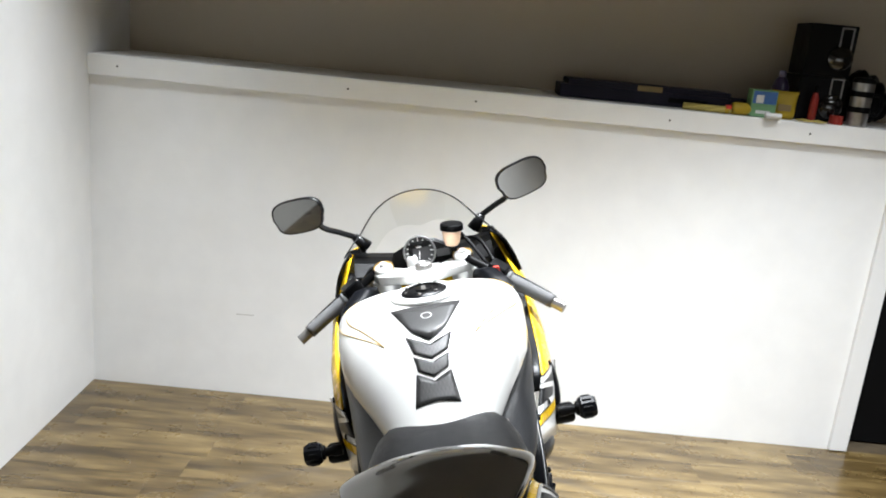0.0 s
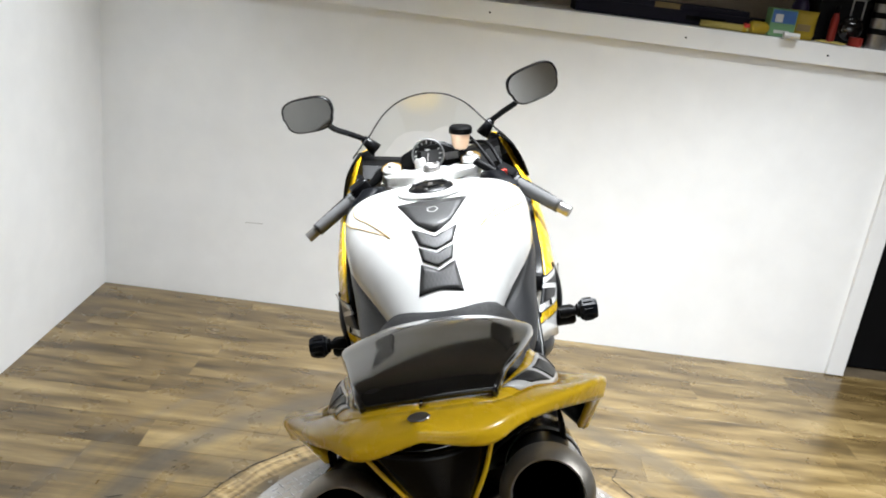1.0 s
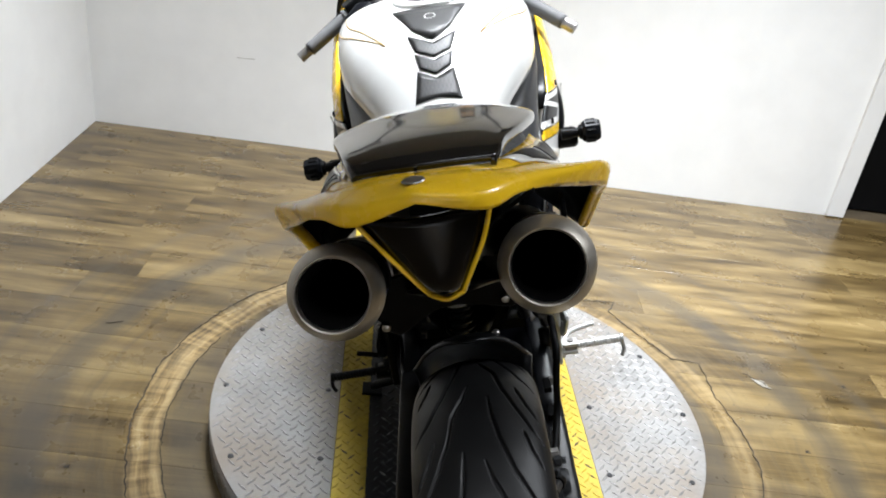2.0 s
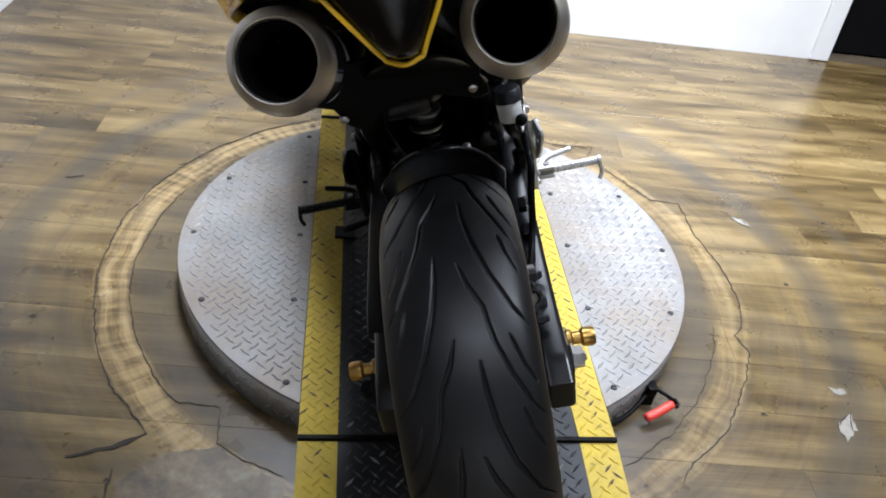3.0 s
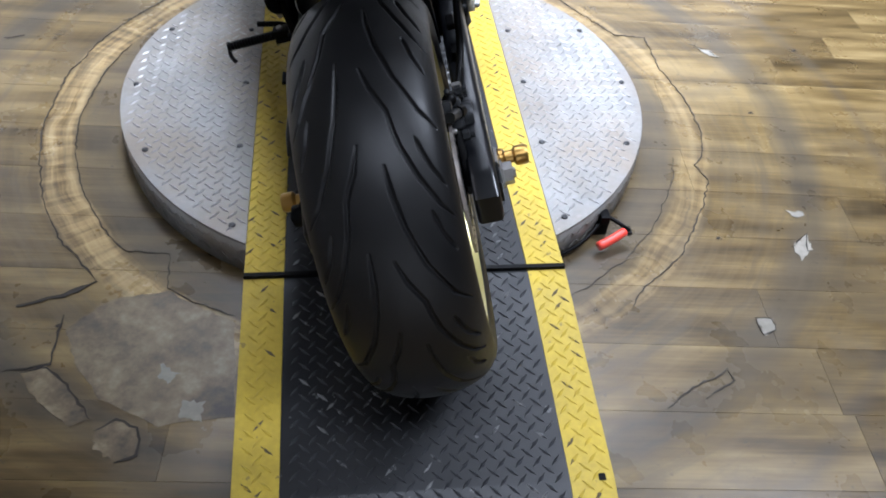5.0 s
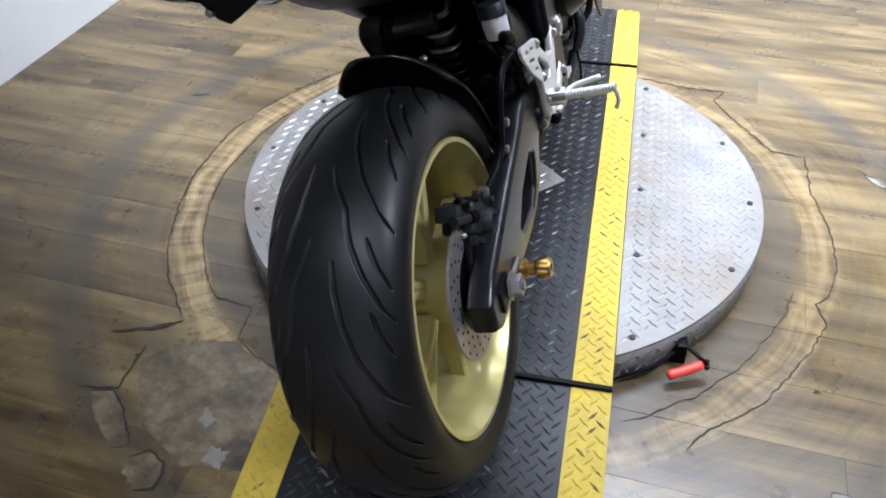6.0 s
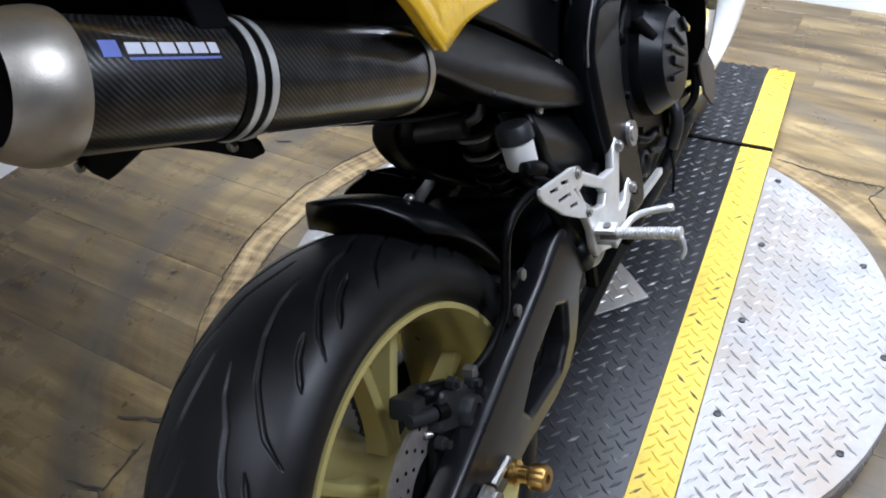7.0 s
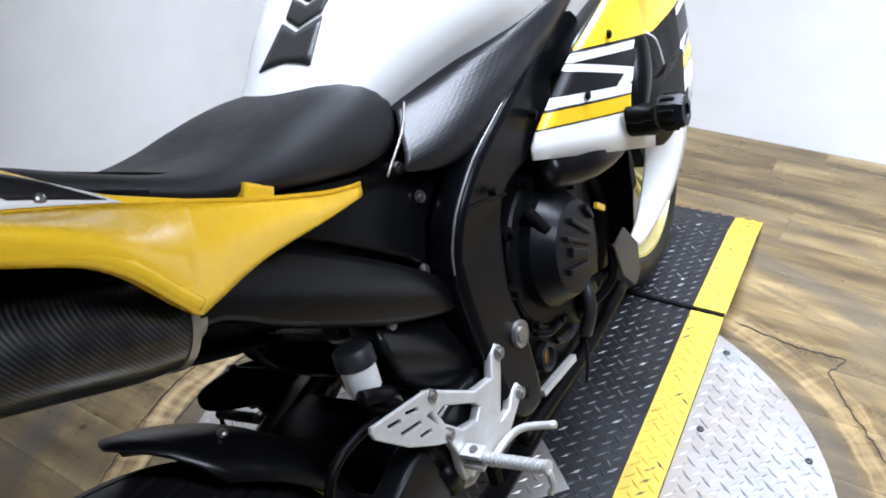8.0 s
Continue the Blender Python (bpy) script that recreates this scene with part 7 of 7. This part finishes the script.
bag = ledge("snack_bag", 2.735, 0.06, -8, "yellow foil bag standing on the ledge", "bag")
rows_ = [[(w * math.cos(a), d * math.sin(a), z) for a in [2 * math.pi * k / 20 for k in range(20)]] for z, w, d in ((0.001, 0.045, 0.024), (0.02, 0.050, 0.03), (0.06, 0.048, 0.026), (0.09, 0.050, 0.010), (0.108, 0.053, 0.002))]
part("pouch", capped(rows_), "pack_orange", bag, smooth=True)
part("print", box(0.05, 0.0015, 0.025, (0.0, -0.031, 0.045)), "box_gold", bag)

can = ledge("marker_tin", 2.67, -0.03, 0, "small white tin lying on the ledge", "tin")
part("body", lathe([(0.0, -0.03), (0.011, -0.03), (0.012, -0.027), (0.012, 0.027), (0.011, 0.03), (0.0, 0.03)], "x", (0, 0, 0.0122), 18), "white_plastic", can, auto=35)

pb = ledge("purple_bottle", 2.745, 0.15, 0, "dark purple plastic bottle with a pale cap", "bottle")
part("body", lathe([(0.0, 0.0), (0.032, 0.0), (0.034, 0.005), (0.034, 0.12), (0.022, 0.15), (0.013, 0.16), (0.0, 0.16)], "z", (0, 0, 0), 24), "bottle_purple", pb, smooth=True)
part("cap", lathe([(0.0, 0.185), (0.013, 0.183), (0.014, 0.158), (0.0, 0.158)], "z", (0, 0, 0), 18), "cap_lilac", pb, smooth=True)


wrap = ledge("yellow_wrapper", 2.83, -0.005, -6, "creased yellow paper wrapper lying flat on the ledge", "wrapper")
rows_ = [[(-0.055 + 0.11 * i / 8, -0.016 + 0.008 * j, 0.004 + 0.0022 * math.sin(i * 1.7 + j) + (0.004 if j == 4 else 0)) for j in range(5)] for i in range(9)]
thick(part("sheet", sheet(rows_), "pack_yellow", wrap, smooth=True), 0.0025)


def black_case(z, sx_, sz_, name, label):
    c_ = thing(name, ROOM @ pose(2.90, 0.19, TOP + z, 0, 0, -5), label, "case", "stacked cases")
    part("body", box(sx_, 0.20, sz_, (0, 0, sz_ / 2 + 0.0005), 0.006), "door_black", c_)
    fr_ = bmesh.new()
    for a, b, w, h in ((-0.022, 0.0, 0.006, 0.09), (0.022, 0.0, 0.006, 0.09), (0.0, 0.045, 0.05, 0.006), (0.0, -0.045, 0.05, 0.006)):
        box(w, 0.006, h, (a + 0.05, -0.103, sz_ * 0.72 + b), 0.001, 1, bm=fr_)
    part("handle", fr_, "steel", c_, "bright metal handle frame")
    part("dome", lathe([(0.05, 0.0), (0.048, -0.006), (0.035, -0.016), (0.015, -0.022), (0.0, -0.023)], "y", (0.04, -0.1, sz_ * 0.36), 28), "smoked_cover", c_, "dark round glossy dome", smooth=True)
    return c_


black_case(0.0, 0.19, 0.175, "black_case", "black hard case at the bottom of a stack")
black_case(0.177, 0.18, 0.20, "black_case", "black hard case stacked on another case")

rb = ledge("red_bottle", 2.85, 0.05, 0, "slim red bottle with a dark cap", "bottle")
part("body", lathe([(0.0, 0.0), (0.014, 0.0), (0.015, 0.005), (0.015, 0.09), (0.008, 0.115), (0.0, 0.116)], "z", (0, 0, 0), 20), "dark_red", rb, smooth=True)
part("cap", lathe([(0.0, 0.14), (0.008, 0.14), (0.009, 0.114), (0.0, 0.114)], "z", (0, 0, 0), 14), "matte_black", rb, smooth=True)
ot = ledge("orange_tape", 2.94, 0.03, 20, "roll of orange tape lying on the ledge", "tape")
part("roll", lathe([(0.014, 0.0005), (0.026, 0.0005), (0.026, 0.034), (0.014, 0.034)], "z", (0, 0, 0), 28, closed=True), "dark_red", ot, auto=40)

mug = ledge("steel_mug", 3.02, 0.03, 0, "brushed steel travel mug with black bands and handle", "mug")
part("body", lathe([(0.0, 0.0), (0.036, 0.0), (0.038, 0.004), (0.041, 0.17), (0.0, 0.17)], "z", (0, 0, 0), 32), "steel", mug, auto=40)
for z in (0.055, 0.115):
    part("band", lathe([(0.039, z), (0.0425, z), (0.0425, z + 0.022), (0.039, z + 0.022)], "z", (0, 0, 0), 32, closed=True), "matte_black", mug, auto=40)
part("lid", lathe([(0.0, 0.19), (0.036, 0.188), (0.043, 0.18), (0.043, 0.168), (0.0, 0.168)], "z", (0, 0, 0), 32), "matte_black", mug, auto=40)
part("handle", tube([(0.040, 0, 0.05), (0.075, 0, 0.055), (0.085, 0, 0.10), (0.072, 0, 0.125), (0.040, 0, 0.125)], 0.007, 10), "matte_black", mug, smooth=True)
lump = ledge("crumpled_bag", 3.11, 0.24, 0, "crumpled dark bag heaped on the ledge", "bag")
bm = bmesh.new()
bmesh.ops.create_icosphere(bm, subdivisions=4, radius=1)
for v_ in bm.verts:
    n_ = noise.noise(v_.co * 2.3) * 0.25 + noise.noise(v_.co * 6) * 0.1
    v_.co = Vector((v_.co.x * 0.11, v_.co.y * 0.09, max(-0.6, v_.co.z) * 0.12)) * (1 + n_)
zmin = min(v_.co.z for v_ in bm.verts)
for v_ in bm.verts:
    v_.co.z -= zmin
part("sack", bm, "matte_black", lump, smooth=True)

# ---- cracks and torn patches in the floor ----
Z0 = FLOOR + 0.0012


def crack(points, width, seed):
    """A jagged dark split in the floor covering."""
    rnd = random.Random(seed)
    path = []
    for (x0, y0), (x1, y1) in zip(points, points[1:]):
        n_ = max(2, int(math.hypot(x1 - x0, y1 - y0) / 0.012))
        for k in range(n_):
            u = k / n_
            path.append((x0 + (x1 - x0) * u + rnd.uniform(-1, 1) * 0.0028, y0 + (y1 - y0) * u + rnd.uniform(-1, 1) * 0.0028))
    path.append(points[-1])
    bm = bmesh.new()
    prev = None
    for i, (x, y) in enumerate(path):
        a, b = path[max(0, i - 1)], path[min(len(path) - 1, i + 1)]
        d = Vector((b[0] - a[0], b[1] - a[1])).normalized()
        w = width * (0.35 + 0.65 * rnd.random()) * min(1, 0.3 + 0.3 * min(i, len(path) - 1 - i))
        pair = [bm.verts.new((x - d.y * w, y + d.x * w, Z0 + 0.0008)), bm.verts.new((x + d.y * w, y - d.x * w, Z0 + 0.0008))]
        if prev:
            bm.faces.new((*prev, *pair[::-1]))
        prev = pair
    bmesh.ops.recalc_face_normals(bm, faces=bm.faces)
    ob = part("crack", bm, "crack", floor)
    ob.matrix_parent_inverse = ROOM.inverted()
    return thick(ob, 0.0008, 0.0)


def round_pts(r, a0, a1, n_, wob, seed):
    rnd = random.Random(seed)
    return [((r + rnd.uniform(-wob, wob)) * math.cos(radians(a0 + (a1 - a0) * k / n_)) + CX, (r + rnd.uniform(-wob, wob)) * math.sin(radians(a0 + (a1 - a0) * k / n_)) + CY) for k in range(n_ + 1)]


crack(round_pts(0.805, 113, 222, 22, 0.006, 1), 0.0022, 1)
crack([(-0.599, 0.073), (-0.652, 0.042), (-0.732, 0.018)], 0.0075, 2)
crack(round_pts(0.725, 155, 219, 12, 0.004, 3) + [(-0.558, 0.157), (-0.467, 0.144), (-0.461, 0.053), (-0.42, 0.02), (-0.331, -0.025)], 0.0017, 3)
crack([(0.319, 1.312), (0.453, 1.276), (0.57, 1.272), (0.54, 1.215), (0.579, 1.14), (0.681, 0.98), (0.766, 0.965), (0.764, 0.801), (0.789, 0.662), (0.789, 0.534), (0.758, 0.426), (0.728, 0.394), (0.742, 0.336), (0.692, 0.235), (0.592, 0.086), (0.491, 0.011), (0.452, -0.044)], 0.0018, 4)
crack(round_pts(0.708, -16, -62, 10, 0.004, 5), 0.0014, 5)
crack([(-0.983, 0.953), (-0.96, 0.955), (-0.935, 0.966)], 0.003, 6)
crack([(0.452, -0.28), (0.514, -0.241), (0.595, -0.204), (0.598, -0.228), (0.528, -0.266)], 0.0022, 7)
crack([(0.697, -0.085), (0.731, -0.084), (0.726, -0.115), (0.699, -0.128), (0.697, -0.085)], 0.0018, 8)
crack([(-0.72, -0.133), (-0.643, -0.121), (-0.641, -0.007)], 0.003, 9)
crack([(-0.69, -0.137), (-0.647, -0.127), (-0.606, -0.167), (-0.553, -0.242)], 0.003, 10)
crack([(-0.543, -0.265), (-0.509, -0.244), (-0.471, -0.264), (-0.466, -0.313), (-0.501, -0.327)], 0.0032, 11)
crack([(0.857, 0.11), (0.91, 0.151), (0.888, 0.092)], 0.0018, 12)
crack([(0.89, 0.93), (0.937, 0.896), (0.952, 0.86)], 0.0018, 13)


def patch(points, mat_, name, label, seed):
    rnd = random.Random(seed)
    c_ = Vector((sum(p[0] for p in points) / len(points), sum(p[1] for p in points) / len(points), 0))
    loop = []
    n_ = len(points)
    for i in range(n_):
        a, b = Vector((*points[i], 0)), Vector((*points[(i + 1) % n_], 0))
        for k in range(6):
            q = a.lerp(b, k / 6)
            loop.append(q + (q - c_).normalized() * rnd.uniform(-0.004, 0.004))
    bm = bmesh.new()
    bm.faces.new([bm.verts.new((q.x, q.y, Z0 + (0.0 if name == "bared_patch" else 0.0007))) for q in loop])
    ob = part(name, bm, mat_, floor, label)
    ob.matrix_parent_inverse = ROOM.inverted()
    return thick(ob, 0.0005, 0.0)


m, t, s = material("bare_floor")
v = coords(t)
blot = noise_out(t, v, 11, 6, 0.65)
fine_ = noise_out(t, v, 55, 5, 0.6)
tone_ = math_out(t, "ADD", math_out(t, "MULTIPLY", blot, 0.7), math_out(t, "MULTIPLY", fine_, 0.3))
col_ = ramp_out(t, tone_, [(0.34, (0.022, 0.014, 0.007)), (0.45, (0.072, 0.050, 0.023)), (0.54, (0.125, 0.092, 0.046)), (0.66, (0.20, 0.162, 0.10))])
t.links.new(col_, s.inputs["Base Color"])
s.inputs["Roughness"].default_value = 0.5
s.inputs["Coat Weight"].default_value, s.inputs["Coat Roughness"].default_value, s.inputs["Coat IOR"].default_value = 0.30, 0.26, 1.5
bump(t, s, blot, 0.15, 0.001)
M["bare_floor"] = m
patch([(0.859, 0.11), (0.909, 0.151), (0.90, 0.10), (0.862, 0.07)], "torn_patch", "torn_patch", "pale torn spot in the floor covering", 1)
patch([(0.893, 0.225), (0.93, 0.222), (0.928, 0.205), (0.895, 0.207)], "torn_patch", "torn_patch", "pale torn spot in the floor covering", 2)
patch([(0.697, -0.085), (0.731, -0.084), (0.726, -0.115), (0.699, -0.128)], "torn_patch", "torn_patch", "pale torn spot in the floor covering", 3)
patch([(-0.69, -0.137), (-0.647, -0.127), (-0.606, -0.167), (-0.553, -0.242), (-0.585, -0.251), (-0.647, -0.201)], "bare_floor", "glue_patch", "brown bare spot in the floor covering", 4)
patch([(-0.543, -0.265), (-0.509, -0.244), (-0.471, -0.264), (-0.466, -0.313), (-0.501, -0.327), (-0.535, -0.298)], "bare_floor", "glue_patch", "brown bare spot in the floor covering", 5)
patch([(0.91, 0.905), (0.94, 0.90), (0.955, 0.86), (0.93, 0.87)], "torn_patch", "torn_patch", "pale torn spot in the floor covering", 6)
patch([(-0.632, -0.04), (-0.56, 0.03), (-0.458, 0.045), (-0.40, 0.0), (-0.325, -0.04), (-0.315, -0.25), (-0.44, -0.262), (-0.545, -0.20), (-0.60, -0.12)], "bare_floor", "bared_patch", "brown bared spot where the floor covering is torn off", 7)
patch([(-0.45, -0.129), (-0.419, -0.154), (-0.431, -0.176), (-0.451, -0.164)], "torn_patch", "torn_patch", "pale torn spot in the floor covering", 8)
patch([(-0.404, -0.211), (-0.367, -0.218), (-0.369, -0.256), (-0.406, -0.248)], "torn_patch", "torn_patch", "pale torn spot in the floor covering", 9)
for x, y in ((-0.645, -0.032), (0.70, 0.145), (-0.9, 0.4), (0.95, 0.6), (1.2, 0.9), (-1.1, 1.3)):
    patch([(x - 0.005, y - 0.003), (x + 0.004, y - 0.004), (x + 0.005, y + 0.003), (x - 0.003, y + 0.004)], "crack", "dent", "small dark dent", 20)

# ---- floor planks ----
PW, PL = 0.152, 1.22
plank_meshes = {}
rnd = random.Random(11)
row = 0
v0 = 0.06
while v0 - row * PW > -DEEP:
    b, a = v0 - row * PW - 0.00015, v0 - (row + 1) * PW + 0.00015
    b = min(b, -0.004)
    u = -rnd.random() * PL
    while u < WIDE:
        ua, ub = max(0.0005, u + 0.00015), min(WIDE - 0.0005, u + PL - 0.00015)
        if ub - ua > 0.03 and b - a > 0.01:
            key = (round(ub - ua, 4), round(b - a, 4))
            if key not in plank_meshes:
                bm = box(ub - ua, b - a, 0.006, (0, 0, 0), 0.0004, 1)
                me = bpy.data.meshes.new("plank")
                bm.to_mesh(me)
                bm.free()
                plank_meshes[key] = me
            o = part("plank", plank_meshes[key], "vinyl_plank", floor)
            o.location = ((ua + ub) / 2, (a + b) / 2, FLOOR - 0.003)
        u += PL
    row += 1
